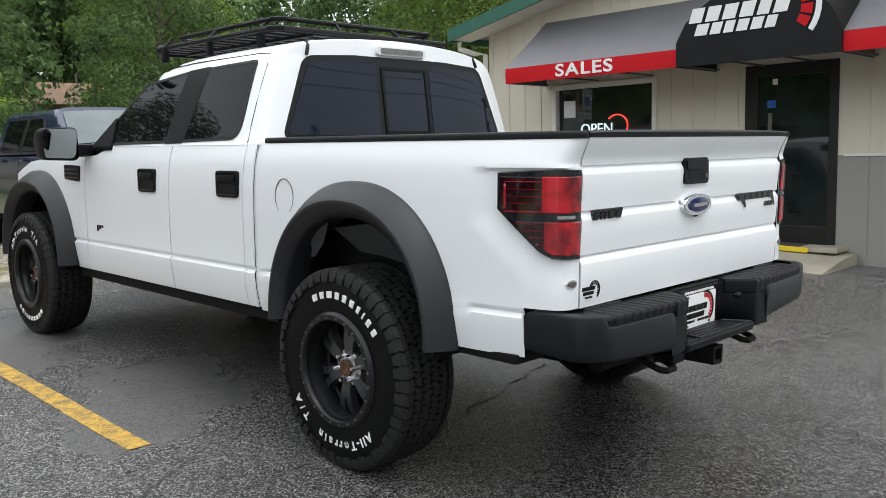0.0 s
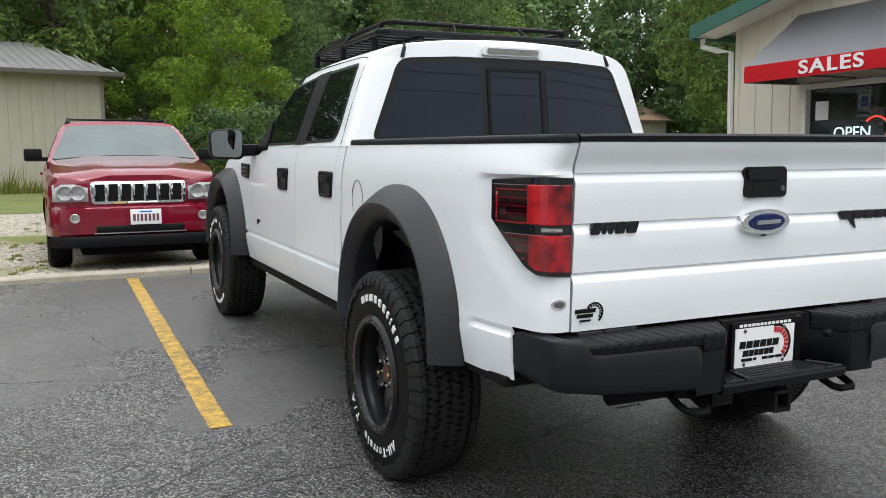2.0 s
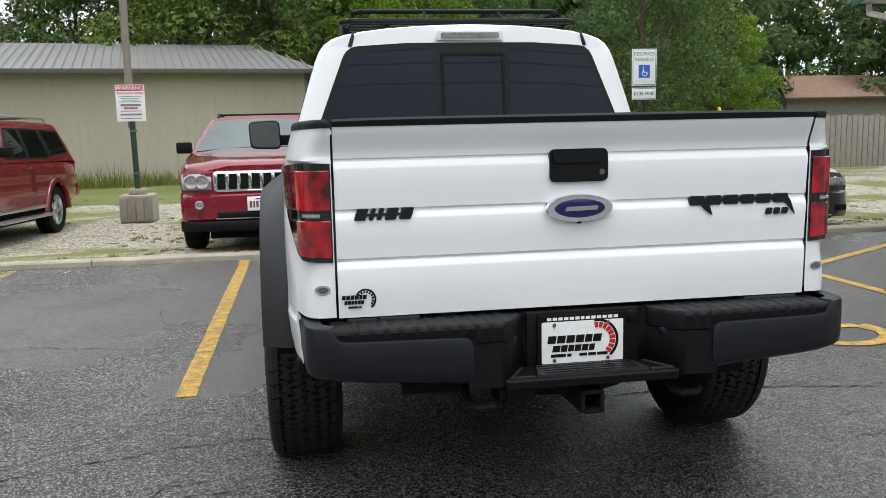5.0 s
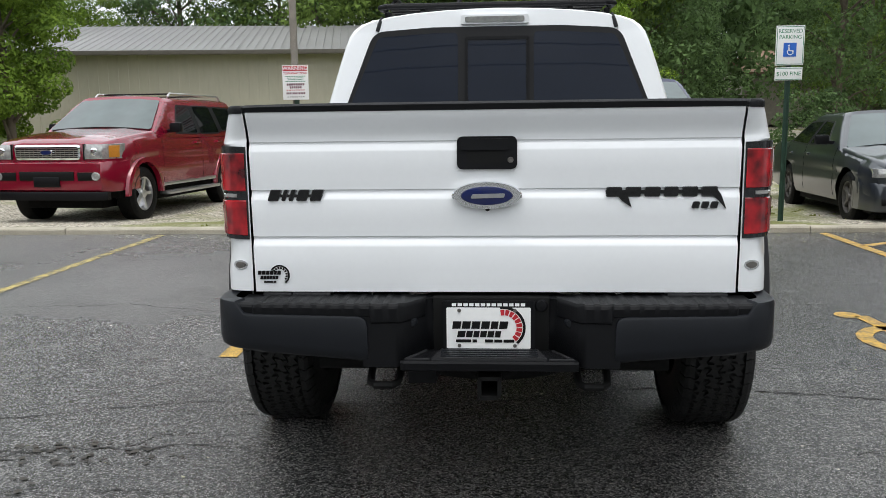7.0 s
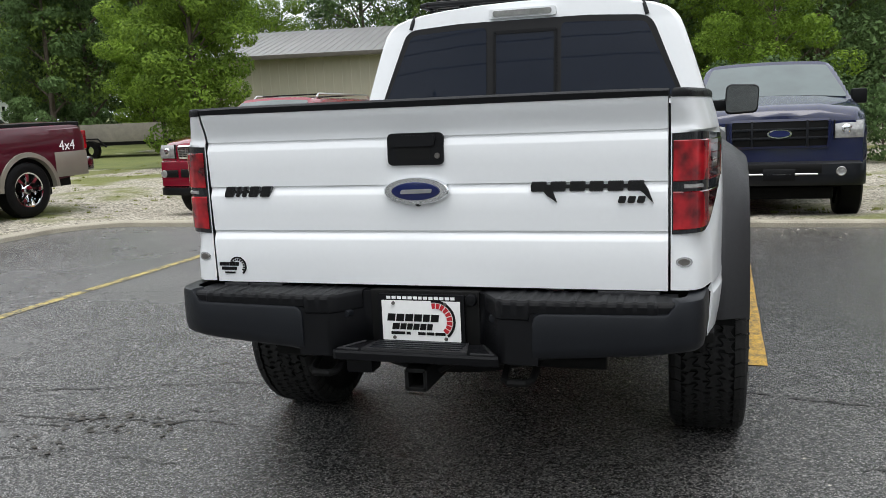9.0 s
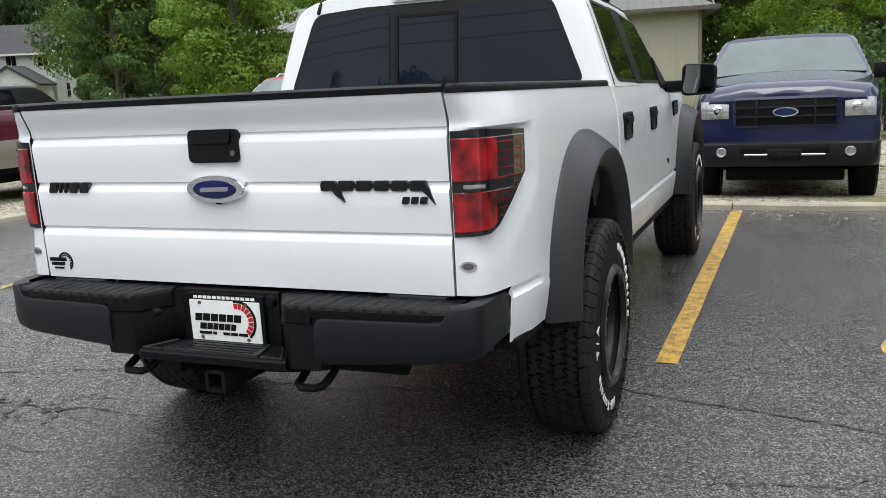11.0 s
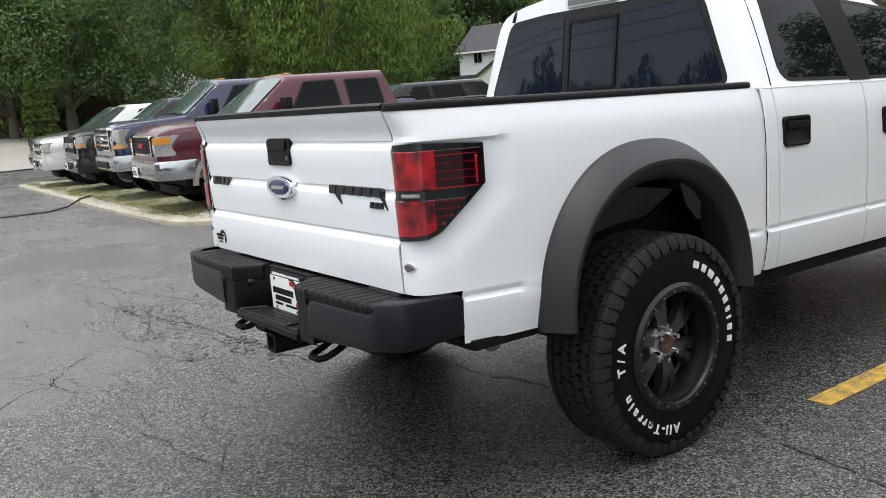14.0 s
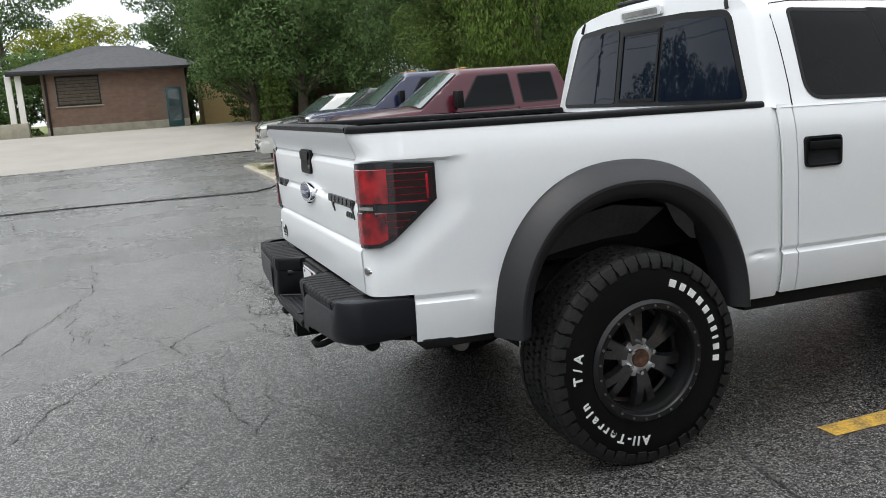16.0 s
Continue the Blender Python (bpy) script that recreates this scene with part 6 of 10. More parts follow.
for s in (-1, 1):
    tp("wheel_liner", liner(WHEEL_Y_REAR, s), M_CHASSIS, None, "black wheel housing liner")
    tp("wheel_liner", liner(WHEEL_Y_FRONT, s), M_CHASSIS, None, "black wheel housing liner")
    # pale splash panel and hanging flap inside the rear housing
    bm = bmesh.new()
    grid(bm, [[(s * 0.93, 0.62 + 0.0, 0.94), (s * 0.93, 0.80, 1.06), (s * 0.93, 1.05, 1.105), (s * 0.93, 1.30, 1.07)], [(s * 0.90, 0.64, 0.90), (s * 0.86, 0.86, 0.93), (s * 0.84, 1.05, 0.95), (s * 0.84, 1.22, 0.96)]])
    tp("splash_panel", thick(bm, 0.006), M_LINER, None, "dusty splash panel")
    bm = bmesh.new()
    grid(bm, [[(s * 1.0, 1.25, 1.11), (s * 1.0, 1.40, 1.03)], [(s * 0.97, 1.33, 1.0), (s * 0.97, 1.42, 0.97)], [(s * 0.96, 1.41, 0.93), (s * 0.96, 1.44, 0.925)]])
    tp("splash_flap", thick(bm, 0.004), M_LINER, None, "bent plastic flap in the wheel housing")


# roof rack
rack = thing("roof_rack", "black tubular steel roof rack with slatted floor", "roof rack")


def rp(name, bm, mat=M_PLASTIC, label=""):
    return part(name, raked(bm), mat, rack, label)


def loop_rail(w0, w1, y0, y1, z):
    return [(-w0, y0 + 0.05, z), (-w0 + 0.05, y0, z), (w0 - 0.05, y0, z), (w0, y0 + 0.05, z), (w1, y1 - 0.12, z), (w1 - 0.09, y1, z), (-w1 + 0.09, y1, z), (-w1, y1 - 0.12, z)]


rp("lower_rail", tube(bmesh.new(), loop_rail(0.67, 0.63, 2.12, 3.56, 2.078), 0.016, 8, True), label="black lower side rail")
rp("upper_rail", tube(bmesh.new(), loop_rail(0.60, 0.56, 2.20, 3.46, 2.142), 0.014, 8, True), label="black upper side rail")
for y in steps(2.22, 3.44, 10):
    rp("floor_slat", B(-0.62, 0.62, y - 0.03, y + 0.03, 2.066, 2.082, 0.004))
for x in (-0.42, 0.0, 0.42):
    rp("floor_bearer", B(x - 0.015, x + 0.015, 2.14, 3.52, 2.050, 2.067, 0.003))
for s in (-1, 1):
    for y in (2.3, 2.85, 3.4):
        bm = bmesh.new()
        tube(bm, [(s * 0.655, y, 2.075), (s * 0.59, y, 2.14)], 0.010, 6)
        rp("rail_post", bm)
        bm = bmesh.new()
        box(bm, min(s * 0.625, s * 0.660), max(s * 0.625, s * 0.660), y - 0.020, y + 0.020, 1.985, 2.066, 0.006)
        rp("rack_foot", bm, label="black clamp foot")
for x in (-0.22, 0.25):
    bm = bmesh.new()
    tube(bm, [(x, 2.12, 2.08), (x * 0.9, 2.20, 2.142)], 0.010, 6)
    rp("rail_post", bm)
bm = bmesh.new()
tube(bm, [(-0.56, 3.60, 2.06), (0.56, 3.60, 2.06)], 0.014, 10)
rp("light_bar", bm, label="black light bar at the rack's front")
for s in (-1, 1):
    bm = lathe(bmesh.new(), [(-0.04, 0.014), (-0.03, 0.030), (0.015, 0.036), (0.02, 0.034), (0.02, 0.0001)], 16, "y")
    bmesh.ops.translate(bm, vec=(s * 0.56, 3.60, 2.085), verts=bm.verts)
    rp("spot_lamp", bm, label="black spot lamp")


# wheels
def tyre_mesh():
    R, W = WHEEL_R, 0.297
    h = W / 2
    prof = [(-h + 0.03, 0.215), (-h + 0.004, 0.235), (-h - 0.004, 0.30), (-h, 0.36), (-h + 0.005, 0.405), (-h + 0.022, 0.430), (-h + 0.06, R - 0.014),
            (0, R - 0.011), (h - 0.06, R - 0.014), (h - 0.022, 0.430), (h - 0.005, 0.405), (h, 0.36), (h + 0.004, 0.30), (h - 0.004, 0.235), (h - 0.03, 0.215)]
    return lathe(bmesh.new(), prof, 64)


def tread_mesh():
    """Interlocking jagged tread blocks, with shoulder lugs that run down the sidewall."""
    bm = bmesh.new()
    R = WHEEL_R
    n = 48
    da = 2 * math.pi / n
    rg = random.Random(3)

    def block(outline, r0, r1):
        lo = [bm.verts.new((x, (r0 + dr) * math.cos(a), (r0 + dr) * math.sin(a))) for x, a, dr in outline]
        cxm = sum(o[0] for o in outline) / len(outline)
        mid_ = sum(o[1] for o in outline) / len(outline)
        outline = [(cxm + (x - cxm) * 0.96, mid_ + (a - mid_) * 0.97, dr) for x, a, dr in outline]
        hi = [bm.verts.new((x, (r1 + dr) * math.cos(a), (r1 + dr) * math.sin(a))) for x, a, dr in outline]
        bm.faces.new(hi)
        for i in range(len(lo)):
            j = (i + 1) % len(lo)
            bm.faces.new((lo[i], lo[j], hi[j], hi[i]))

    zed = [(-0.70, 0.12), (-0.20, 0.16), (-0.04, -0.06), (0.72, -0.04), (0.44, 0.16), (0.28, 0.34), (0.44, 0.52), (0.75, 0.76), (0.24, 0.74), (0.06, 0.96), (-0.70, 0.98), (-0.45, 0.76), (-0.28, 0.54), (-0.45, 0.32)]
    for i in range(n):
        for s in (-1, 1):
            a = da * i + (0.5 * da if s > 0 else 0.0)
            for c, w, ph, fl in ((0.0240, 0.043, 0.0, 1), (0.0730, 0.044, 0.42, -1)):
                j = rg.uniform(-0.03, 0.03)
                block([(s * (c + fl * u * w), a + da * (v + ph + j), -0.0035 * abs(u) ** 3 * 8 * (c > 0.05)) for u, v in zed], R - 0.015, R)
            # shoulder lug, over the edge and down the side
            ln = 0.040 if i % 2 else 0.022
            wd = 0.93 if i % 2 else 0.90
            prof = [(0.103, -0.001), (0.126, -0.003), (0.142, -0.013), (0.1495, -0.030), (0.1530, -0.042), (0.1545, -0.046 - ln * 0.45)]
            lo, hi = [], []
            for k, (x, dr) in enumerate(prof):
                jag = (0.10, -0.05, 0.07, 0.02, 0.08, 0.10)[k] * da
                a0, a1 = a + da * 0.1 + jag, a + da * (0.1 + wd) + jag * (1 if k < 4 else -1)
                for lst, up in ((lo, -0.013 if k < 3 else 0.0), (hi, 0.0)):
                    xx = x - (0.0 if up or lst is hi else 0.012)
                    lst.append([(s * xx, (R + dr + up) * math.cos(t), (R + dr + up) * math.sin(t)) for t in (a0, a1)])
            grid(bm, hi)
            grid(bm, [[h[0] for h in hi], [h[0] for h in lo]]), grid(bm, [[h[1] for h in hi], [h[1] for h in lo]])
            grid(bm, [hi[0], lo[0]]), grid(bm, [hi[-1], lo[-1]])
    return bm


def rim_mesh():
    prof = [(-0.12, 0.21), (0.02, 0.195), (0.03, 0.203), (0.05, 0.20), (0.10, 0.200), (0.128, 0.214), (0.150, 0.222), (0.158, 0.236), (0.150, 0.244), (0.10, 0.236), (-0.13, 0.232), (-0.13, 0.21)]
    return lathe(bmesh.new(), prof, 48)


def spoke_mesh():
    bm = bmesh.new()
    for k in range(6):
        for d in (-0.17, 0.17):
            a = 2 * math.pi * k / 6 + 0.26
            rows = []
            for r, w, x in ((0.055, 0.024, 0.082), (0.11, 0.023, 0.088), (0.17, 0.023, 0.080), (0.205, 0.027, 0.062)):
                aa = a + d * (0.35 + 0.65 * r / 0.2)
                cy, cz = r * math.cos(aa), r * math.sin(aa)
                ty, tz = -math.sin(aa), math.cos(aa)
                rows.append([(x - 0.035, cy - ty * w, cz - tz * w), (x, cy - ty * w * 0.72, cz - tz * w * 0.72), (x, cy + ty * w * 0.72, cz + tz * w * 0.72), (x - 0.035, cy + ty * w, cz + tz * w)])
            grid(bm, rows)
            bm.faces.new([bm.verts.new(p) for p in rows[-1]])
    return bm


def sidewall_bars(a0, a1, widths, parent, r=0.336, hgt=0.031):
    """A curved row of plain white bars on the sidewall, each a part."""
    total = sum(widths) + 0.62 * (len(widths) - 1)
    a = a0
    for w in widths:
        b = a + (a1 - a0) * w / total
        rows = []
        for t in steps(a, b, 3):
            rows.append([(x, rr * math.cos(radians(t)), rr * math.sin(radians(t))) for x, rr in ((0.1505, r - hgt / 2), (0.1555, r - hgt / 2 + 0.001), (0.1552, r + hgt / 2 - 0.001), (0.148, r + hgt / 2))])
        bm = bmesh.new()
        grid(bm, rows)
        bm.faces.new([bm.verts.new(p) for p in rows[0]]), bm.faces.new([bm.verts.new(p) for p in rows[-1]])
        part("sidewall_bar", bm, M_LETTER, parent, "white raised sidewall bar")
        a = b + (a1 - a0) * 0.62 / total


def arc_words(text, a0, a1, parent, r=0.333, size=0.054):
    """Raised white words round the sidewall, read clockwise, letter tops outwards."""
    wide = {"l": 0.45, "i": 0.45, "-": 0.55, "r": 0.65, "t": 0.6, "T": 0.9, "/": 0.6}
    ws = [wide.get(c, 1.0) for c in text]
    x = 0.0
    for c, wd in zip(text, ws):
        t = radians(a0 + (a1 - a0) * (x + wd / 2) / sum(ws))
        x += wd
        o = lettering(c, size, M_LETTER, parent, Matrix.Identity(4), "tmp_letter", "", 0.0015, bold=0.028)
        out, side = Vector((0, math.cos(t), math.sin(t))), Vector((0, math.sin(t), -math.cos(t)))
        tmp = bmesh.new()
        tmp.from_mesh(o.data)
        for q in tmp.verts:
            p = out * (r + q.co.y) + side * q.co.x
            q.co = Vector((0.1535 + q.co.z, p.y, p.z))
        bpy.data.objects.remove(o)
        part("sidewall_letter", tmp, M_LETTER, parent, "white raised sidewall letter", smooth=0)


def wider(bm, f=1.07):
    for v in bm.verts:
        v.co.y *= f
        v.co.z *= f
    return bm


def pickup_wheel(m):
    w = new("wheel")
    w.parent = pickup
    w.matrix_local = m
    w["label"] = "white lettered all-terrain tyre on satin black rim"
    part("tyre", tyre_mesh(), M_RUBBER, w, "black all-terrain tyre")
    part("tread", tread_mesh(), M_TREAD, w, "chunky tread blocks, lighter than their grooves", smooth=25)
    part("rim", wider(rim_mesh()), M_RIMDARK, w, "satin black rim")
    part("spokes", wider(spoke_mesh()), M_RIM, w, "paired satin black spokes", smooth=30)
    part("bead_ring", wider(lathe(bmesh.new(), [(0.140, 0.205), (0.160, 0.208), (0.164, 0.212), (0.164, 0.232), (0.150, 0.244)], 48)), M_RIMDARK, w)
    part("hub_plate", lathe(bmesh.new(), [(0.05, 0.085), (0.076, 0.082), (0.080, 0.07), (0.080, 0.042), (0.088, 0.040), (0.090, 0.0001)], 32), M_ALLOY, w, "machined hub face")
    part("hub_bore", lathe(bmesh.new(), [(0.085, 0.040), (0.098, 0.038), (0.098, 0.030), (0.092, 0.0001)], 24), M_RUST, w)
    part("drum", lathe(bmesh.new(), [(-0.10, 0.195), (0.0, 0.195), (0.012, 0.17), (0.012, 0.0001)], 32), M_CHASSIS, w)
    nut = None
    for k in range(6):
        t = 2 * math.pi * k / 6
        p = (0.0, 0.060 * math.cos(t), 0.060 * math.sin(t))
        if nut is None:
            bm = tube(bmesh.new(), [(0.07, 0, 0), (0.112, 0, 0)], [0.011, 0.009], 6)
            nut = part("wheel_nut", bm, M_CHROME, w, "chrome wheel nut")
            nut.matrix_local = Matrix.Translation(p)
        else:
            share(nut, w, Matrix.Translation(p))
    stud = None
    for k in range(24):
        t = 2 * math.pi * k / 24
        p = (0.0, 0.238 * math.cos(t), 0.238 * math.sin(t))
        if stud is None:
            stud = part("ring_bolt", tube(bmesh.new(), [(0.158, 0, 0), (0.169, 0, 0)], 0.0055, 6), M_STEEL, w)
            stud.matrix_local = Matrix.Translation(p)
        else:
            share(stud, w, Matrix.Translation(p))
    sidewall_bars(48, -32, [0.75, 0.62, 0.8, 0.62, 0.62, 0.62, 0.42, 0.22, 0.58, 0.58], w)
    arc_words("All-Terrain", 247, 177, w)
    arc_words("T/A", 165, 140, w)
    return w


def copy_wheel(w, m):
    o = new("wheel")
    o.parent = pickup
    o.matrix_local = m
    o["label"] = w["label"]
    for c in w.children:
        share(c, o, c.matrix_basis.copy())
    return o


w0 = pickup_wheel(pose(WHEEL_X, WHEEL_Y_REAR, WHEEL_R - 0.006, 23, 0, 0))
copy_wheel(w0, pose(WHEEL_X, WHEEL_Y_FRONT, WHEEL_R - 0.006, 75, 0, 0))
copy_wheel(w0, pose(-WHEEL_X, WHEEL_Y_REAR, WHEEL_R - 0.006, 69, 0, 180))
copy_wheel(w0, pose(-WHEEL_X, WHEEL_Y_FRONT, WHEEL_R - 0.006, -95, 0, 180))

# ---- the dealer's building ----
WX, WY1, WY0 = 6.70, 7.12, -1.0
EAVE, SLOPE = 3.06, 0.20
PEAK_Y = 0.45


def gable_z(y):
    return EAVE + SLOPE * (WY1 - max(y, PEAK_Y)) - SLOPE * max(0, PEAK_Y - y)


building = thing("dealership_building", "cream and grey metal-sided car dealership with green roof trim", "building", kind="structure")
WIN = (4.24, 5.86, 1.12, 2.10)
DOOR = (1.88, 2.98, 0.03, 2.17)


def wall_strip(y0, y1, z0, z1, mat, name):
    """Vertical sheet between two heights, cut round the window and the door, with raised ribs."""
    bm = bmesh.new()
    cuts = sorted({y0, y1, *[c for c in (WIN[0], WIN[1], DOOR[0], DOOR[1]) if y0 < c < y1]})
    for a, b in zip(cuts, cuts[1:]):
        top = (lambda y: gable_z(y)) if z1 is None else (lambda y: z1)
        spans = [(z0, None)]
        if a >= WIN[0] - 1e-6 and b <= WIN[1] + 1e-6:
            spans = [(z0, min(WIN[2], z1 or 9)), (max(z0, WIN[3]), None)]
        if a >= DOOR[0] - 1e-6 and b <= DOOR[1] + 1e-6:
            spans = [(max(z0, DOOR[3]), None)]
        for lo, hi in spans:
            ha, hb = (hi if hi is not None else top(a)), (hi if hi is not None else top(b))
            if ha <= lo + 1e-6:
                continue
            pts = [(a, lo), (b, lo), (b, hb), (a, ha)]
            if hi is None and z1 is None and a < PEAK_Y < b:
                pts = [(a, lo), (b, lo), (b, hb), (PEAK_Y, top(PEAK_Y)), (a, ha)]
            prism(bm, pts, 0, 0.14, lambda x, y, z: (WX + y, x, z))
    bmesh.ops.remove_doubles(bm, verts=bm.verts, dist=1e-4)
    return part(name, bm, mat, building, "", smooth=0)


wall_strip(WY0, WY1, -0.6, 1.085, M_GREYSIDE, "wall_lower")
wall_strip(WY0, WY1, 1.0855, None, M_CREAM, "wall_upper")
for y in steps(WY0 + 0.1, WY1 - 0.06, 26):
    if not (DOOR[0] - 0.06 < y < DOOR[1] + 0.06):
        if not (WIN[0] - 0.05 < y < WIN[1] + 0.05):
            part("rib", B(WX - 0.012, WX + 0.002, y - 0.012, y + 0.012, -0.5, 1.07), M_GREYSIDE, building, smooth=0)
            part("rib", B(WX - 0.012, WX + 0.002, y - 0.012, y + 0.012, 1.102, gable_z(y) - 0.02), M_CREAM, building, smooth=0)
        else:
            part("rib", B(WX - 0.012, WX + 0.002, y - 0.012, y + 0.012, 2.16, gable_z(y) - 0.02), M_CREAM, building, smooth=0)
for a, b in ((WY0, DOOR[0] - 0.07), (DOOR[1] + 0.07, WIN[0] - 0.06), (WIN[1] + 0.06, WY1)):
    part("wall_trim", B(WX - 0.018, WX + 0.002, a, b, 1.072, 1.102, 0.003), M_TRIM, building, "cream trim strip")
part("corner_trim", B(WX - 0.016, WX + 0.10, WY1 - 0.05, WY1 + 0.012, 0.0, EAVE - 0.03, 0.004), M_CREAM, building)
part("wall_side", B(WX + 0.14, WX + 9.0, WY1 - 0.14, WY1, 0, EAVE), M_CREAM, building, smooth=0)
part("wall_side", B(WX + 0.14, WX + 9.0, WY0, WY0 + 0.14, -0.6, gable_z(WY0)), M_CREAM, building, smooth=0)
part("wall_back", B(WX + 8.9, WX + 9.04, WY0 + 0.14, WY1 - 0.14, -0.6, EAVE), M_CREAM, building, smooth=0)
# roof with green fascia
bm = bmesh.new()
ov = 0.42
zo = EAVE - SLOPE * ov
for a, b in (((WY1 + ov, zo), (PEAK_Y, gable_z(PEAK_Y))), ((PEAK_Y, gable_z(PEAK_Y)), (WY0 - ov, gable_z(WY0) - SLOPE * ov))):
    prism(bm, [(a[0], a[1] + 0.03), (b[0], b[1] + 0.03), (b[0], b[1] + 0.11), (a[0], a[1] + 0.11)], -0.45, 9.4, lambda x, y, z: (WX + y, x, z))
bmesh.ops.remove_doubles(bm, verts=bm.verts, dist=1e-4)
part("roof", bm, M_ROOFSTEEL, building, "metal roof")
for a, b in (((WY1 + ov + 0.02, zo - 0.06), (PEAK_Y, gable_z(PEAK_Y) - 0.02)), ((PEAK_Y, gable_z(PEAK_Y) - 0.02), (WY0 - ov, gable_z(WY0) - SLOPE * ov - 0.02))):
    bm = prism(bmesh.new(), [(a[0], a[1]), (b[0], b[1]), (b[0], b[1] + 0.15), (a[0], a[1] + 0.19)], -0.49, -0.452, lambda x, y, z: (WX + y, x, z))
    part("fascia", bm, M_GREENMETAL, building, "green metal fascia")
part("eave_fascia", B(WX - 0.452, WX + 9.4, WY1 + ov + 0.001, WY1 + ov + 0.03, zo - 0.07, zo + 0.13, 0.006), M_GREENMETAL, building, "green metal fascia")
bm = bmesh.new()
prism(bm, [(WY1 + ov, zo - 0.03), (WY1 + 0.0, EAVE - 0.05), (PEAK_Y, gable_z(PEAK_Y) - 0.05), (PEAK_Y, gable_z(PEAK_Y) - 0.02), (WY1 + ov, zo + 0.0)], -0.45, 0.0, lambda x, y, z: (WX + y, x, z))
part("soffit", bm, M_TRIM, building)
bm = bmesh.new()
tube(bm, [(WX - 0.30, WY1 + ov - 0.05, zo - 0.05), (WX - 0.30, WY1 + ov - 0.05, zo - 0.16), (WX - 0.2, WY1 + 0.16, zo - 0.24), (WX - 0.05, WY1 + 0.06, zo - 0.26), (WX - 0.02, WY1 + 0.05, 0.1)], 0.04, 8)
part("downspout", bm, M_TRIM, building, "cream downspout")
# window with frame, dark pane and neon
bm = bmesh.new()
for a in ((WIN[0] - 0.05, WIN[0] + 0.02, WIN[2] - 0.05, WIN[3] + 0.05), (WIN[1] - 0.02, WIN[1] + 0.05, WIN[2] - 0.05, WIN[3] + 0.05),
          (WIN[0] + 0.02, WIN[1] - 0.02, WIN[3] - 0.02, WIN[3] + 0.05), (WIN[0] + 0.02, WIN[1] - 0.02, WIN[2] - 0.05, WIN[2] + 0.02)):
    box(bm, WX - 0.035, WX + 0.10, *a, 0.005)
win_ob = part("window_frame", bm, M_TRIM, building, "white window frame", smooth=0)
part("pane", B(WX + 0.055, WX + 0.065, WIN[0], WIN[1], WIN[2], WIN[3]), M_SHOPGLASS, win_ob, "dark window pane")
lettering("OPEN", 0.21, M_NEONW, win_ob, Matrix(((0, 0, -1, WX + 0.035), (-1, 0, 0, 5.18), (0, 1, 0, 1.50), (0, 0, 0, 1))), "neon_letters", "white neon OPEN letters", 0.004)
bm = bmesh.new()
tube(bm, [(WX + 0.03, 4.84 - 0.17 * math.cos(radians(a)), 1.54 + 0.15 * math.sin(radians(a))) for a in steps(-35, 140, 16)], 0.012, 6)
part("neon_arc", bm, M_NEONR, win_ob, "red neon arc")
part("paper_notice", B(WX + 0.045, WX + 0.05, 5.55, 5.75, 1.68, 1.92), M_PLATE, win_ob, "white paper notice")
# door
bm = bmesh.new()
for a in ((DOOR[0], DOOR[0] + 0.10, 0.04, DOOR[3]), (DOOR[1] - 0.16, DOOR[1], 0.04, DOOR[3]), (DOOR[0] + 0.10, DOOR[1] - 0.16, DOOR[3] - 0.14, DOOR[3]), (DOOR[0] + 0.10, DOOR[1] - 0.16, 0.04, 0.26)):
    box(bm, WX - 0.02, WX + 0.08, *a, 0.006)
door = part("door", bm, M_DARKDOOR, building, "dark bronze glazed entrance door", smooth=0)
part("pane", B(WX + 0.03, WX + 0.04, DOOR[0] + 0.10, DOOR[1] - 0.16, 0.26, DOOR[3] - 0.14), M_SHOPGLASS, door, "dark door glass")
part("handle", tube(bmesh.new(), [(WX - 0.05, DOOR[1] - 0.22, 0.95), (WX - 0.06, DOOR[1] - 0.22, 1.25)], 0.012, 6), M_STEEL, door)
part("door_notice", B(WX + 0.024, WX + 0.028, 2.62, 2.72, 1.66, 1.75), M_PRINTBLUE, door)
part("door_notice", B(WX + 0.024, WX + 0.028, 2.60, 2.66, 1.93, 2.0), M_PLATE, door)
part("door_bars", B(WX + 0.024, WX + 0.028, 2.66, 2.71, 1.28, 1.60), M_STEEL, door)
part("door_sill", B(WX - 0.35, WX + 0.05, DOOR[0] - 0.15, DOOR[1] + 0.15, 0.0, 0.055, 0.01), M_CONCRETE, building, "concrete door step")
bm = bmesh.new()
prism(bm, [(WX - 1.05, -0.05), (WX - 0.02, -0.05), (WX - 0.02, 0.125), (WX - 0.40, 0.115), (WX - 1.05, 0.014)], 1.55, 3.6)
solo("door_slab", bm, M_CONCRETE, "pale concrete slab before the door", "slab", "structure")
mat_ob = thing("door_mat", "dark door mat with yellow edge before the entrance", "door mat", pose(0, 0, 0.115))
part("mat_top", B(WX - 0.34, WX - 0.02, 2.0, 2.85, 0.0555, 0.072, 0.004), M_PATCH, mat_ob)
part("mat_edge", B(WX - 0.365, WX - 0.342, 1.98, 2.87, 0.0125, 0.07, 0.003), M_YELLOWPOST, mat_ob)


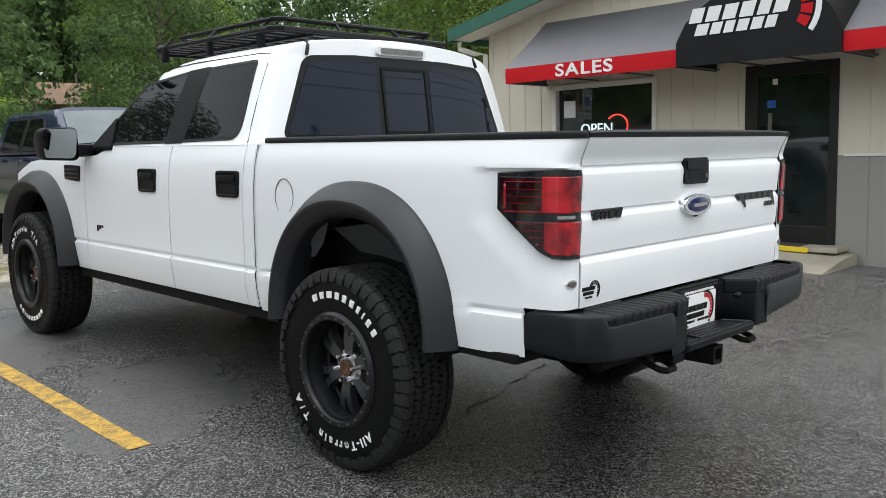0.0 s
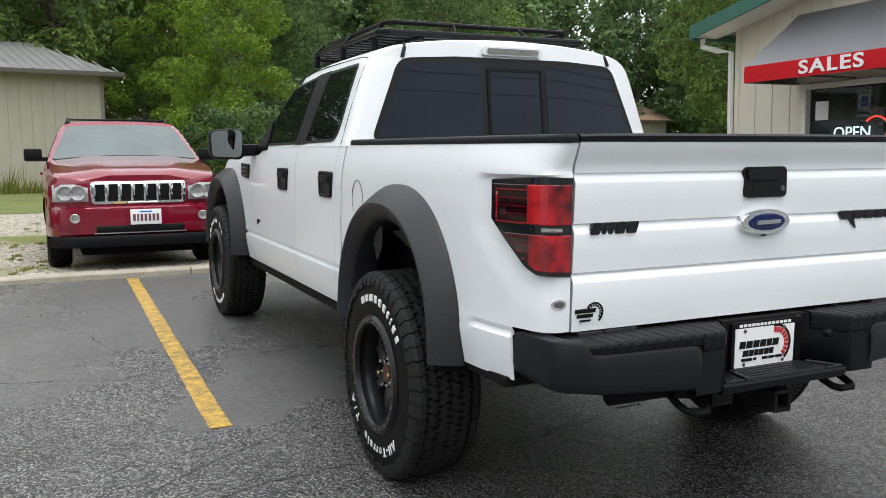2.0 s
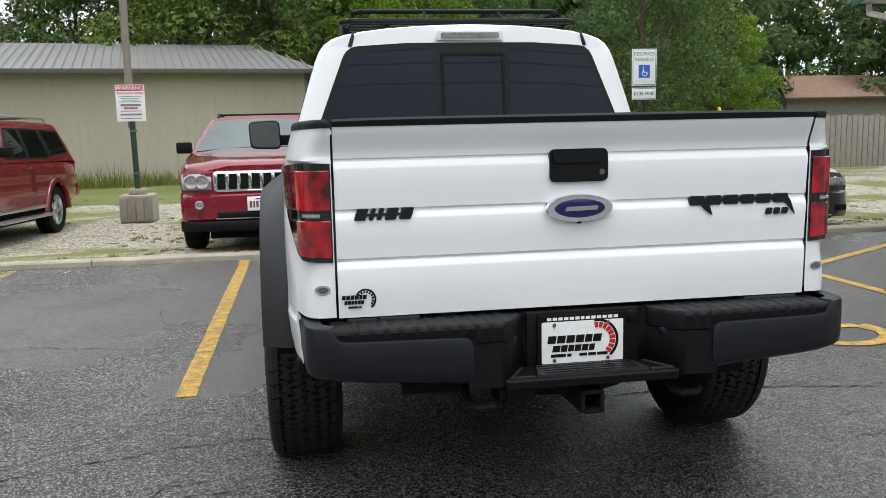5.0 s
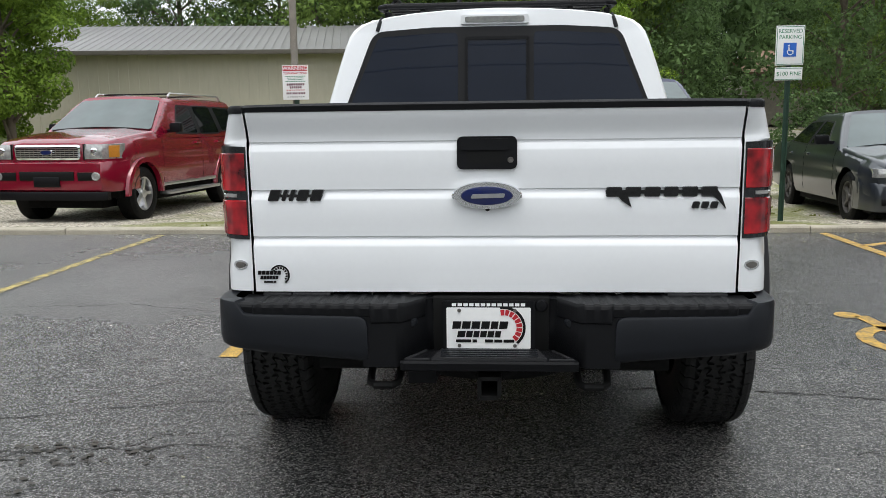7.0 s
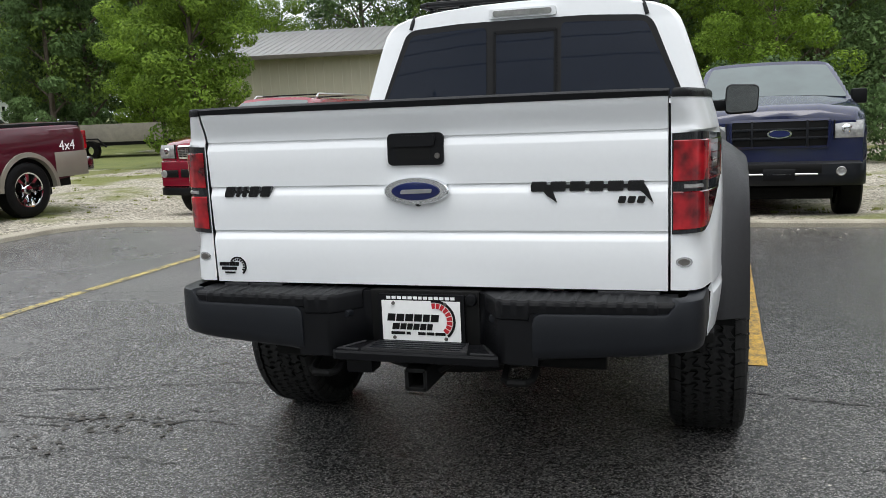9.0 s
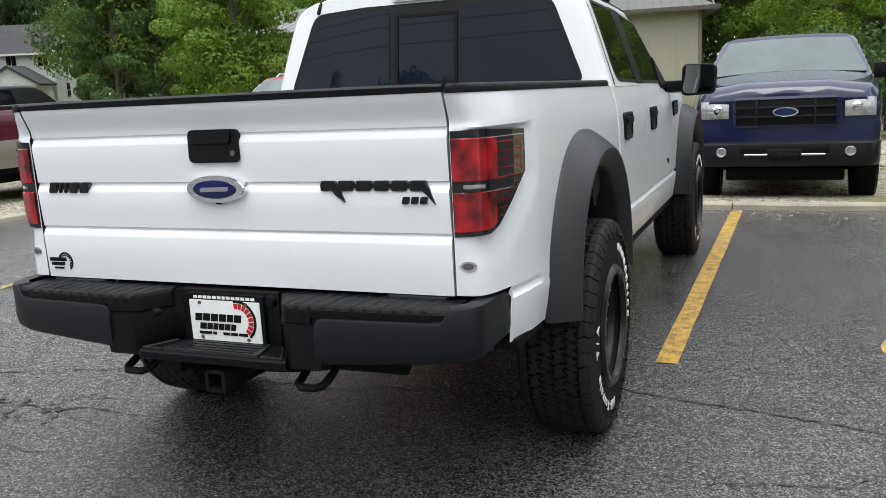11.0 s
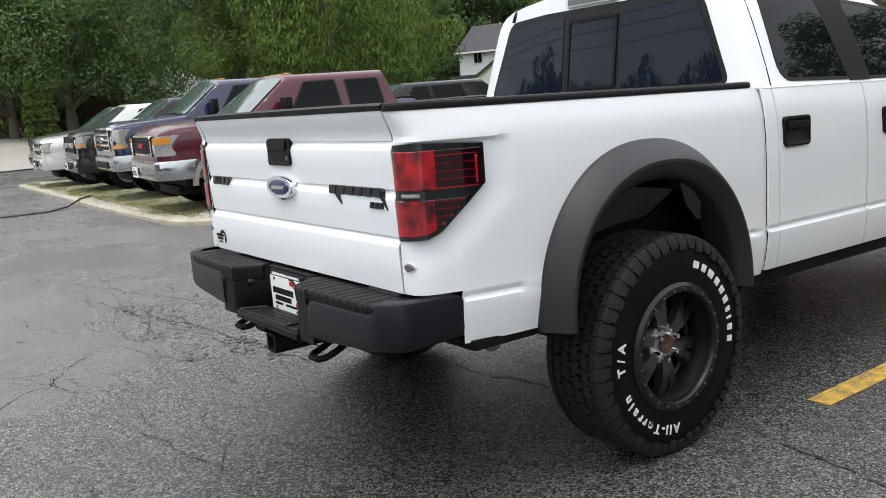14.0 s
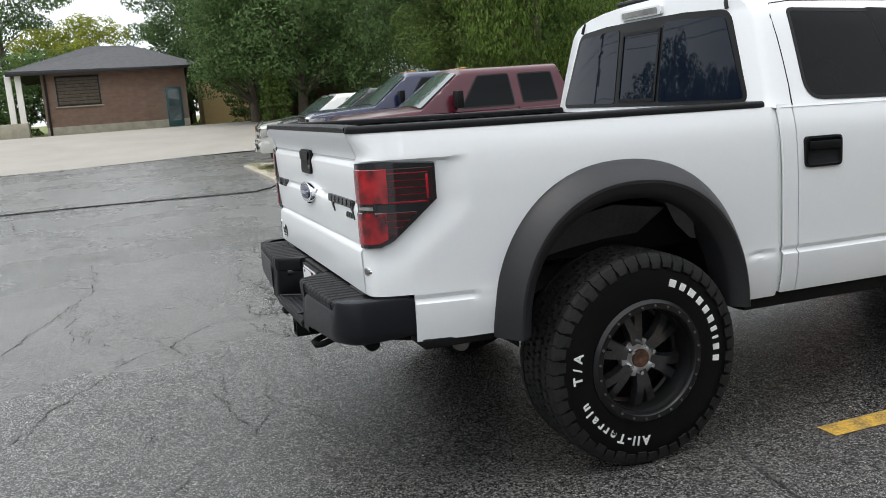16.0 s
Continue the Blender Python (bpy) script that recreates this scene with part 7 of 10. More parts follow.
def awning(y0, y1, x_out, z_wall, z_top, z_low, name, label, mat, red=True, arch_top=0.0):
    a = thing(name, label, "awning", kind="structure")
    bm = bmesh.new()
    n = 16
    rows = []
    for y in steps(y0, y1, n):
        f = (y - y0) / (y1 - y0)
        up = arch_top * math.sin(math.pi * f) ** 0.6 if arch_top else 0.0
        sag = 0.012 * math.sin(math.pi * ((f * 3) % 1))
        rows.append([(WX - 0.01, y, z_wall + up * 0.5)] + [(WX + (x_out - WX) * t, y, z_wall + up * 0.5 + (z_top + up - z_wall - up * 0.5) * t - sag * math.sin(math.pi * t)) for t in (0.25, 0.5, 0.75, 1.0)])
    grid(bm, rows)
    for r in (rows[0], rows[-1]):
        bm.faces.new([bm.verts.new(p) for p in r] + [bm.verts.new((x_out, r[0][1], z_low)), bm.verts.new((WX - 0.01, r[0][1], z_low))])
    part("cover", thick(bm, 0.006), mat, a, "stretched vinyl cover", smooth=50)
    bm = bmesh.new()
    rows = [[(x_out - 0.004, r[-1][1], r[-1][2]), (x_out - 0.010, r[-1][1], (r[-1][2] + z_low) / 2), (x_out - 0.004, r[-1][1], z_low)] for r in rows]
    grid(bm, rows)
    part("valance", thick(bm, 0.006), M_AWNRED if red else mat, a, "red valance" if red else "", smooth=50)
    bm = bmesh.new()
    for y in steps(y0 + 0.03, y1 - 0.03, 3):
        tube(bm, [(WX, y, z_low + 0.02), (x_out + 0.03, y, z_low + 0.02)], 0.012, 6)
    tube(bm, [(x_out + 0.02, y0, z_low + 0.02), (x_out + 0.02, y1, z_low + 0.02)], 0.012, 6)
    part("awning_frame", bm, M_STEEL, a)
    return a


XO = 5.78
aw1 = awning(3.37, 6.02, XO, 3.06, 2.355, 2.15, "awning", "grey vinyl awning with red SALES valance over the window", M_AWNGREY)
FACE = lambda x, y, z: Matrix(((0, 0, -1, x), (-1, 0, 0, y), (0, 1, 0, z), (0, 0, 0, 1)))
lettering("SALES", 0.215, M_PRINTWHITE, aw1, FACE(XO - 0.020, 4.71, 2.252) @ Matrix.Diagonal((1.45, 1.0, 1.0, 1.0)), "sales_letters", "white SALES letters", 0.003, 1.14, 0.022)
aw2 = awning(1.52, 3.365, XO - 0.06, 3.1, 2.42, 2.14, "logo_awning", "black arched awning with dealer logo over the door", M_AWNBLACK, False, 0.55)
aw3 = awning(-0.9, 1.515, XO, 3.06, 2.35, 2.145, "awning", "grey vinyl awning with red valance beside the entrance", M_AWNGREY)
# logo on the arched front: plain bars and a dial
bm = bmesh.new()
LP = lambda x, y, z: (XO - 0.085 + y, x, z)


def lbars(bm, ya, yb, z0, z1, widths, lean):
    total = sum(widths) + 0.30 * (len(widths) - 1)
    y = ya
    for w in widths:
        e = y + (yb - ya) * w / total
        prism(bm, [(y, z0), (e, z0), (e + lean, z1), (y + lean, z1)], 0, 0.008, LP)
        y = e + (yb - ya) * 0.30 / total
    return bm


lbars(bm, 3.20, 2.07, 2.615, 2.775, [1, 1, 1, 1, 0.85, 1], -0.05)
lbars(bm, 3.13, 2.20, 2.470, 2.595, [1.2, 1, 0.9, 1, 1, 0.9], -0.04)
part("logo_bars", bm, M_PRINTWHITE, aw2, "white logo bars", smooth=0)
bm = bmesh.new()
for a in range(-35, 100, 20):
    out = [(2.20 - r * math.cos(radians(t)), 2.66 + r * math.sin(radians(t))) for r, ts in ((0.40, (a, a + 8, a + 16)), (0.28, (a + 16, a + 8, a))) for t in ts]
    prism(bm, out, 0, 0.008, LP)
part("logo_dial", bm, M_AWNRED, aw2, "red dial blocks", smooth=0)
bm = bmesh.new()
ts = steps(-35, 105, 16)
prism(bm, [(2.20 - 0.49 * math.cos(radians(t)), 2.66 + 0.49 * math.sin(radians(t))) for t in ts] + [(2.20 - 0.43 * math.cos(radians(t)), 2.66 + 0.43 * math.sin(radians(t))) for t in reversed(ts)], 0, 0.008, LP)
part("logo_arc", bm, M_PRINTWHITE, aw2, "white arc", smooth=0)

# building and awnings tilted to fit the camera's view of their level lines
for _ob in (building, aw1, aw2, aw3):
    _ob.matrix_world = pose(0, 6.0, 2.15, -1.95) @ pose(0, -6.0, -2.15)

# ---- tan steel shed behind ----
shed = thing("steel_shed", "long tan ribbed steel shed with grey metal roof", "shed", pose(-0.70, 24.5, -0.18, 0, 0, 10) @ Matrix.Scale(1.15, 4), kind="structure")
SL, SE = 12.6, 2.91
for _w in ((-SL, 0, 0, 0.12), (-0.12, 0, 0.12, 9), (-SL, -SL + 0.12, 0.12, 9)):
    part("wall", B(*_w, 0, SE), M_TAN, shed, smooth=0)
for x in steps(-SL + 0.08, -0.08, 48):
    part("wall_rib", B(x - 0.02, x + 0.02, -0.022, 0.002, 0.02, SE - 0.02), M_TAN, shed, smooth=0)
RZ, _a, _b = SE + 1.08, -SL - 0.45, 0.45
bm = bmesh.new()
grid(bm, [[(_a, -0.45, SE - 0.02), (_b, -0.45, SE - 0.02)], [(_a, 4.5, RZ), (_b - 1.3, 4.5, RZ)], [(_a, 9.4, SE - 0.02), (_b, 9.4, SE - 0.02)]])
bm.faces.new([bm.verts.new(p) for p in ((_b, -0.45, SE - 0.02), (_b, 9.4, SE - 0.02), (_b - 1.3, 4.5, RZ))])
part("roof", thick(bm, 0.05), M_ROOFSTEEL, shed, "grey ribbed metal roof", smooth=0)
for x in steps(_a + 0.1, _b - 1.4, 54):
    part("roof_rib", tube(bmesh.new(), [(x, -0.45, SE + 0.035), (x, 4.5, RZ + 0.045)], 0.012, 5), M_ROOFSTEEL, shed)
for k in range(1, 6):
    x0 = _b - 1.4 + k * 0.25
    f = (_b - x0) / 1.3
    part("roof_rib", tube(bmesh.new(), [(x0, -0.45, SE + 0.035), (x0, -0.45 + 4.95 * f, SE + (RZ - SE) * f + 0.055)], 0.018, 5), M_ROOFSTEEL, shed)
part("eave_trim", B(_a, _b, -0.49, -0.452, SE - 0.085, SE + 0.03, 0.006), M_EAVE, shed, "brown eave trim")
part("corner_trim", B(-0.06, 0.03, -0.03, 0.08, 0, SE - 0.03, 0.005), M_FENCE, shed)

# ---- brick building across the road ----
BX = -44.2
brick_house = thing("brick_building", "low red-brown brick building with dark hipped roof across the road", "building", kind="structure")
BY0, BY1, BZ0, BZ1 = -3.9, 3.15, 1.0, 4.35
bm = bmesh.new()
box(bm, BX - 9, BX, BY0, BY1, BZ0 - 0.6, BZ1)
part("wall", bm, M_MORTAR, brick_house, smooth=0)
bm = bmesh.new()
row = 0
z = BZ0 + 0.45
while z < BZ1 - 0.05:
    y = BY0 + (0.0 if row % 2 else 0.21)
    while y < BY1 - 0.38:
        if not (-3.45 < y + 0.2 < -1.1 and 2.45 < z < 4.0) and not (1.9 < y + 0.2 < 2.95 and z < 3.15):
            box(bm, BX - 0.01, BX + 0.012, y, y + 0.40, z, z + 0.085)
        y += 0.415
    z += 0.10
    row += 1
tagged(part("brick_courses", bm, M_BRICK, brick_house, "red-brown brick courses", smooth=0), kind="stuff")
part("plinth", B(BX - 0.02, BX + 0.06, BY0, BY1, BZ0 - 0.3, BZ0 + 0.44, 0.01), M_CONCRETE, brick_house, "pale concrete plinth")
wn = part("window_frame", B(BX + 0.013, BX + 0.05, -3.25, -1.15, 2.47, 3.98, 0.01), M_DARKDOOR, brick_house, "dark shuttered window")
for k in range(8):
    part("shutter_slat", B(BX + 0.05, BX + 0.065, -3.17, -1.23, 2.56 + k * 0.17, 2.70 + k * 0.17, 0.004), M_BARK, wn)
part("window_sill", B(BX + 0.0, BX + 0.12, -3.35, -1.05, 2.40, 2.46, 0.01), M_CONCRETE, brick_house)
dr = part("door", B(BX + 0.013, BX + 0.07, 2.05, 2.85, BZ0 + 0.05, 3.12, 0.01), M_TEALDOOR, brick_house, "dark teal glazed door")
part("pane", B(BX + 0.07, BX + 0.08, 2.18, 2.72, BZ0 + 0.35, 2.0), M_SCREEN, dr)
part("pane", B(BX + 0.07, BX + 0.08, 2.18, 2.72, 2.12, 3.0), M_SCREEN, dr)
bm = bmesh.new()
e = [(BX + 0.9, BY0 - 1.5, 4.28), (BX + 0.9, BY1 + 1.0, 4.18), (BX - 10, BY1 + 1.0, 4.2), (BX - 10, BY0 - 1.5, 4.2)]
r0, r1 = (BX - 4.2, -1.4, 5.75), (BX - 4.8, 0.8, 5.75)
for f in ((e[0], e[1], r1, r0), (e[1], e[2], r1), (e[2], e[3], r0, r1), (e[3], e[0], r0)):
    bm.faces.new([bm.verts.new(p) for p in f])
part("roof", thick(bm, 0.15), M_SHINGLE, brick_house, "dark shingled hipped roof", smooth=0)
part("gutter", B(BX + 0.84, BX + 0.94, BY0 - 1.5, BY1 + 1.0, 4.05, 4.20, 0.02), M_DARKDOOR, brick_house)
for y in (-4.9, -5.35):
    part("porch_post", B(BX + 0.3, BX + 0.55, y - 0.14, y + 0.14, BZ0, 4.15, 0.02), M_TRIM, brick_house, "white porch post")
part("porch_plinth", B(BX - 0.2, BX + 0.7, -6.2, -4.7, BZ0 - 0.2, BZ0 + 0.75, 0.03), M_CONCRETE, brick_house, "stone porch plinth")
part("downpipe", tube(bmesh.new(), [(BX + 0.10, -3.72, 1.0), (BX + 0.10, -3.72, 4.15)], 0.06, 8), M_DARKDOOR, brick_house)
bm = bmesh.new()
box(bm, -54.0, -51.0, 4.6, 7.4, 0.8, 3.7)
solo("tan_annexe", bm, material("tan_stucco", (0.42, 0.30, 0.15), 0.8, vary=0.1), "tan stucco building behind the brick one", "building", "structure", smooth=0)

# ---- white house among the trees ----
house = thing("white_house", "two-storey white clapboard house with grey roof among trees", "house", kind="structure")
HX, HY = -51.0, 44.5
hu, hv = Vector((0.877, 0.48, 0)), Vector((-0.48, 0.877, 0))


def HM(x, y, z):
    p = Vector((HX, HY, 0)) + hu * x + hv * y
    return (p.x, p.y, z)


def hbox(bm, x0, x1, y0, y1, z0, z1):
    vs = [bm.verts.new(HM(x, y, z)) for z in (z0, z1) for x, y in ((x0, y0), (x1, y0), (x1, y1), (x0, y1))]
    for f in ((0, 1, 2, 3), (4, 5, 6, 7), (0, 1, 5, 4), (1, 2, 6, 5), (2, 3, 7, 6), (3, 0, 4, 7)):
        bm.faces.new([vs[i] for i in f])
    return bm


EV, RI = 4.95, 7.15
bm = hbox(bmesh.new(), -3.4, 3.2, 0, 8, 0.5, EV)
vs = [bm.verts.new(HM(*p)) for p in ((3.2, 0, EV), (3.2, 4.0, RI), (3.2, 8, EV), (-3.4, 0, EV), (-3.4, 4.0, RI), (-3.4, 8, EV))]
bm.faces.new(vs[:3]), bm.faces.new(vs[3:])
part("wall", bm, M_CLAP, house, "white clapboard wall", smooth=0)
bm = bmesh.new()
for a, b in ((-0.35, 4.0), (4.0, 8.35)):
    za, zb = (EV - 0.15, RI + 0.05) if a < 0 else (RI + 0.05, EV - 0.15)
    bm.faces.new([bm.verts.new(HM(*p)) for p in ((-3.7, a, za), (3.4, a, za), (3.4, b, zb), (-3.7, b, zb))])
part("roof", thick(bm, 0.15), M_SHINGLE, house, "dark grey shingled roof", smooth=0)
for a, b in ((-0.35, 4.0), (8.35, 4.0)):
    bm = bmesh.new()
    prism(bm, [(a, EV - 0.30), (b, RI - 0.10), (b, RI + 0.09), (a, EV - 0.11)], 3.22, 3.44, lambda y, x, z: HM(x, y, z))
    part("barge_board", bm, M_TRIM, house, smooth=0)
part("gutter", hbox(bmesh.new(), -3.7, 3.4, -0.45, -0.33, EV - 0.24, EV - 0.1), M_TRIM, house, smooth=0)
part("chimney", hbox(bmesh.new(), 2.7, 3.1, 4.4, 4.8, RI - 0.4, RI + 0.6), M_TRIM, house, smooth=0)
for x in (-1.7, 0.3, 2.5):
    w = part("window", hbox(bmesh.new(), x - 0.40, x + 0.40, -0.05, 0.02, 3.85, 4.75), M_TRIM, house)
    for a in (-0.33, 0.025):
        part("pane", hbox(bmesh.new(), x + a, x + a + 0.31, -0.08, -0.045, 3.92, 4.68), M_GLASS, w)
for y in (2.6, 5.4):
    for z in (1.5, 3.55):
        w = part("window", hbox(bmesh.new(), 3.19, 3.26, y - 0.45, y + 0.45, z, z + 1.25), M_TRIM, house)
        part("pane", hbox(bmesh.new(), 3.25, 3.29, y - 0.36, y + 0.36, z + 0.08, z + 0.60), M_GLASS, w)
        part("pane", hbox(bmesh.new(), 3.25, 3.29, y - 0.36, y + 0.36, z + 0.65, z + 1.17), M_GLASS, w)
bm = hbox(bmesh.new(), -0.6, 3.0, -3.5, -0.01, 0.5, 2.75)
vs = [bm.verts.new(HM(*p)) for p in ((-0.6, -3.5, 2.75), (1.2, -3.5, 3.85), (3.0, -3.5, 2.75))]
bm.faces.new(vs)
part("garage", bm, M_CLAP, house, "white garage with gable", smooth=0)
bm = bmesh.new()
for a, b in (((-0.9, 2.6), (1.2, 3.95)), ((1.2, 3.95), (3.3, 2.6))):
    bm.faces.new([bm.verts.new(HM(x, y, z)) for (x, z), y in ((a, -3.75), (b, -3.75), (b, -0.01), (a, -0.01))])
part("garage_roof", thick(bm, 0.14), M_SHINGLE, house, smooth=0)
part("porch_roof", hbox(bmesh.new(), -3.6, -0.91, -1.6, -0.01, 2.75, 2.95), M_SHINGLE, house, smooth=0)

# second pale house glimpsed further west
bm = bmesh.new()
box(bm, -56, -47, 17.5, 27.5, 1.0, 6.4)
h2 = thing("pale_house", "pale two-storey house half hidden by trees", "house", kind="structure")
part("wall", bm, M_CLAP, h2, smooth=0)
bm = bmesh.new()
grid(bm, [[(-46.4, 17, 6.3), (-46.4, 28, 6.3)], [(-51.5, 17, 9.0), (-51.5, 28, 9.0)], [(-56.6, 17, 6.3), (-56.6, 28, 6.3)]])
part("roof", thick(bm, 0.15), M_SHINGLE, h2, smooth=0)
for y in (19.5, 22.5, 25.5):
    w = part("window", B(-47.0, -46.93, y - 0.6, y + 0.6, 4.3, 5.6), M_TRIM, h2)
    for a in (-0.52, 0.03):
        part("pane", B(-46.93, -46.90, y + a, y + a + 0.49, 4.38, 5.52), M_GLASS, w)

# brown roofed cottages behind the trees
for name, x, y, w, d, zt in (("brown_roofed_cottage", 18.7, 51.5, 8.0, 6.0, 4.4), ("brown_roofed_cottage", 32.5, 45.0, 9.0, 6.0, 3.75)):
    ct = thing(name, "low cottage with brown shingled roof behind trees", "house", kind="structure")
    part("wall", B(x - w / 2, x + w / 2, y, y + d, 0, zt - 1.1), M_FENCE, ct, smooth=0)
    bm = bmesh.new()
    grid(bm, [[(x - w / 2 - 0.4, y - 0.5, zt - 1.2), (x + w / 2 + 0.4, y - 0.5, zt - 1.2)], [(x - w / 2 + 1.0, y + d / 2, zt + 0.25), (x + w / 2 - 1.0, y + d / 2, zt + 0.25)], [(x - w / 2 - 0.4, y + d + 0.5, zt - 1.2), (x + w / 2 + 0.4, y + d + 0.5, zt - 1.2)]])
    part("roof", thick(bm, 0.1), M_SHINGLETAN, ct, "brown shingled roof", smooth=0)
    part("flue", tube(bmesh.new(), [(x + 0.9, y + d / 2, zt), (x + 0.9, y + d / 2, zt + 0.9)], 0.07, 8), M_STEEL, ct)

# ---- pale house and dark shed behind the western trees ----
pale = thing("pale_house", "pale two-storey house half hidden behind trees", "house", pose(-52.0, 15.0, 0.9, 0, 0, 72), kind="structure")
part("wall", B(-5.5, 5.5, 0, 8, 0, 5.0), M_CLAP, pale, "pale clapboard wall", smooth=0)
bm = bmesh.new()
prism(bm, [(-0.5, 4.9), (8.5, 4.9), (4.0, 7.2)], -6.0, 6.0, lambda x, y, z: (y, x, z))
part("roof", bm, M_SHINGLE, pale, "dark shingle roof", smooth=0)
for x in (-4.0, -1.6, 1.4, 3.9):
    for z in (1.2, 3.4):
        w = part("window", B(x - 0.5, x + 0.5, -0.05, -0.002, z, z + 1.25, 0.01), M_TRIM, pale, "white window frame")
        part("pane", B(x - 0.42, x + 0.42, -0.06, -0.0505, z + 0.08, z + 1.17), M_GLASS, w)
low_shed = thing("dark_shed", "low dark brown shed with shallow gable before the pale house", "shed", pose(-44.5, 10.8, 0.9, 0, 0, 66), kind="structure")
part("wall", B(-3.4, 3.4, 0, 4, 0, 2.0), M_BRICK, low_shed, smooth=0)
bm = bmesh.new()
prism(bm, [(-3.9, 1.9), (3.9, 1.9), (0.6, 3.1)], -0.5, 4.4)
part("roof", bm, M_SHINGLE, low_shed, "dark low gable roof", smooth=0)

# ---- signs and posts ----
tow = thing("tow_warning_sign", "white and red tow-away warning sign on a green post", "sign", pose(-3.87, 13.2, KERB_H - 0.24) @ Matrix.Scale(1.117, 4))
part("post", tube(bmesh.new(), [(0, 0, 0.45), (-0.02, 0, 1.9)], 0.045, 10), M_GREENPOST, tow, "dark green steel post")
part("pole", tube(bmesh.new(), [(-0.03, 0.03, 1.5), (-0.03, 0.03, 5.0)], 0.06, 10), M_ALUPOLE, tow, "tall grey pole")
part("lamp_arm", tube(bmesh.new(), [(-0.62, 0.03, 4.92), (0.56, 0.03, 4.92)], 0.035, 8), M_ALUPOLE, tow)
for _x, _turn in ((-0.5, 24), (0.44, -24)):
    _head = part("flood_lamp", B(-0.22, 0.22, -0.30, 0.16, -0.06, 0.10, 0.03), M_DARKDOOR, tow, "dark flood lamp head", at=pose(_x, 0.0, 5.06, 26, 0, _turn))
    part("lamp_glass", B(-0.18, 0.18, -0.26, 0.12, -0.068, -0.0605), M_CLEAR, _head)
sg = part("sign_board", B(-0.225, 0.215, -0.075, -0.06, 1.60, 2.17, 0.004), M_PLATE, tow, "white sign board")
FRONT = lambda x, y, z: pose(x, y, z, 90, 0, 0)
part("header_band", B(-0.215, 0.205, -0.079, -0.0755, 2.075, 2.160), M_PRINTRED, sg)
lettering("WARNING", 0.085, M_PRINTWHITE, sg, FRONT(-0.005, -0.081, 2.118), "header_words", "white WARNING letters", 0.001, 1.05, 0.02)
lettering("TOW AWAY ZONE", 0.046, M_PRINTRED, sg, FRONT(-0.005, -0.077, 2.035), "zone_words", "red TOW AWAY ZONE letters", 0.001, 1.0, 0.02)
for z, w in ((1.988, 0.165), (1.960, 0.14), (1.932, 0.12), (1.904, 0.17)):
    part("small_print", bars(bmesh.new(), -0.005 - w, -0.005 + w, z - 0.007, z + 0.007, [1, 1, 1.4, 0.8, 1, 1.2, 1, 0.7, 1, 1.3, 1, 1], -0.0768, -0.0755, 0.45), M_PRINTGREEN, sg, smooth=0)
for z, w, n in ((1.853, 0.15, 8), (1.805, 0.10, 6)):
    part("company_print", bars(bmesh.new(), -0.005 - w, -0.005 + w, z - 0.018, z + 0.018, [1] * n, -0.0768, -0.0755, 0.3), M_PLATEINK, sg, smooth=0)
part("small_print", bars(bmesh.new(), -0.16, 0.15, 1.753, 1.767, [1, 1.3, 1, 0.8, 1, 1.2, 1, 1], -0.0768, -0.0755, 0.5), M_PRINTRED, sg, smooth=0)
part("number_bars", bars(bmesh.new(), -0.165, 0.155, 1.690, 1.722, [1, 1, 1, 0.5, 1, 1, 1, 0.5, 1, 1, 1, 1], -0.0768, -0.0755, 0.35), M_PLATEINK, sg, smooth=0)
part("small_print", bars(bmesh.new(), -0.15, 0.14, 1.640, 1.652, [1, 0.8, 1.2, 1, 1, 0.7, 1, 1], -0.0768, -0.0755, 0.5), M_PRINTBLACK, sg, smooth=0)
for z in (0.78, 1.45):
    part("band", lathe(bmesh.new(), [(z - 0.02, 0.05), (z - 0.02, 0.055), (z + 0.02, 0.055), (z + 0.02, 0.05)], 12, "z"), M_STEEL, tow)
part("concrete_foot", B(-0.26, 0.26, -0.26, 0.26, 0.0, 0.44, 0.03), M_CONCRETE, tow, "pale concrete footing block")
part("concrete_cap", B(-0.13, 0.13, -0.13, 0.13, 0.441, 0.53, 0.02), M_CONCRETE, tow)
for k in range(4):
    part("footing_stave", B(-0.25 + k * 0.13, -0.14 + k * 0.13, -0.285, -0.2605, 0.02, 0.40 + 0.02 * (k % 2), 0.008), M_FENCE, tow)

hc = thing("disabled_parking_sign", "reserved parking sign with blue wheelchair panel on a post", "sign", pose(3.42, 7.72, 0.10))
bm = bmesh.new()
for a, b in ((-0.03, -0.018), (0.018, 0.03)):
    box(bm, a, b, -0.012, 0.012, -0.12, 2.20)
box(bm, -0.018, 0.018, 0.006, 0.012, -0.12, 2.20)
part("post", bm, M_GREENPOST, hc, "perforated dark steel post", smooth=0)
b1 = part("sign_board", B(-0.165, 0.165, -0.022, -0.013, 1.79, 2.25, 0.004), M_PLATE, hc, "white reserved parking board")
part("board_edge", B(-0.155, 0.155, -0.0245, -0.0222, 1.80, 1.806), M_PRINTGREEN, b1)
part("board_edge", B(-0.155, 0.155, -0.0245, -0.0222, 2.234, 2.240), M_PRINTGREEN, b1)
for x in (-0.152, 0.152):
    part("board_edge", B(x - 0.003, x + 0.003, -0.0245, -0.0222, 1.81, 2.23), M_PRINTGREEN, b1)
lettering("RESERVED", 0.062, M_PRINTGREEN, b1, FRONT(0, -0.0235, 2.185), "sign_words", "green RESERVED letters", 0.001)
lettering("PARKING", 0.062, M_PRINTGREEN, b1, FRONT(0, -0.0235, 2.115), "sign_words", "green PARKING letters", 0.001)
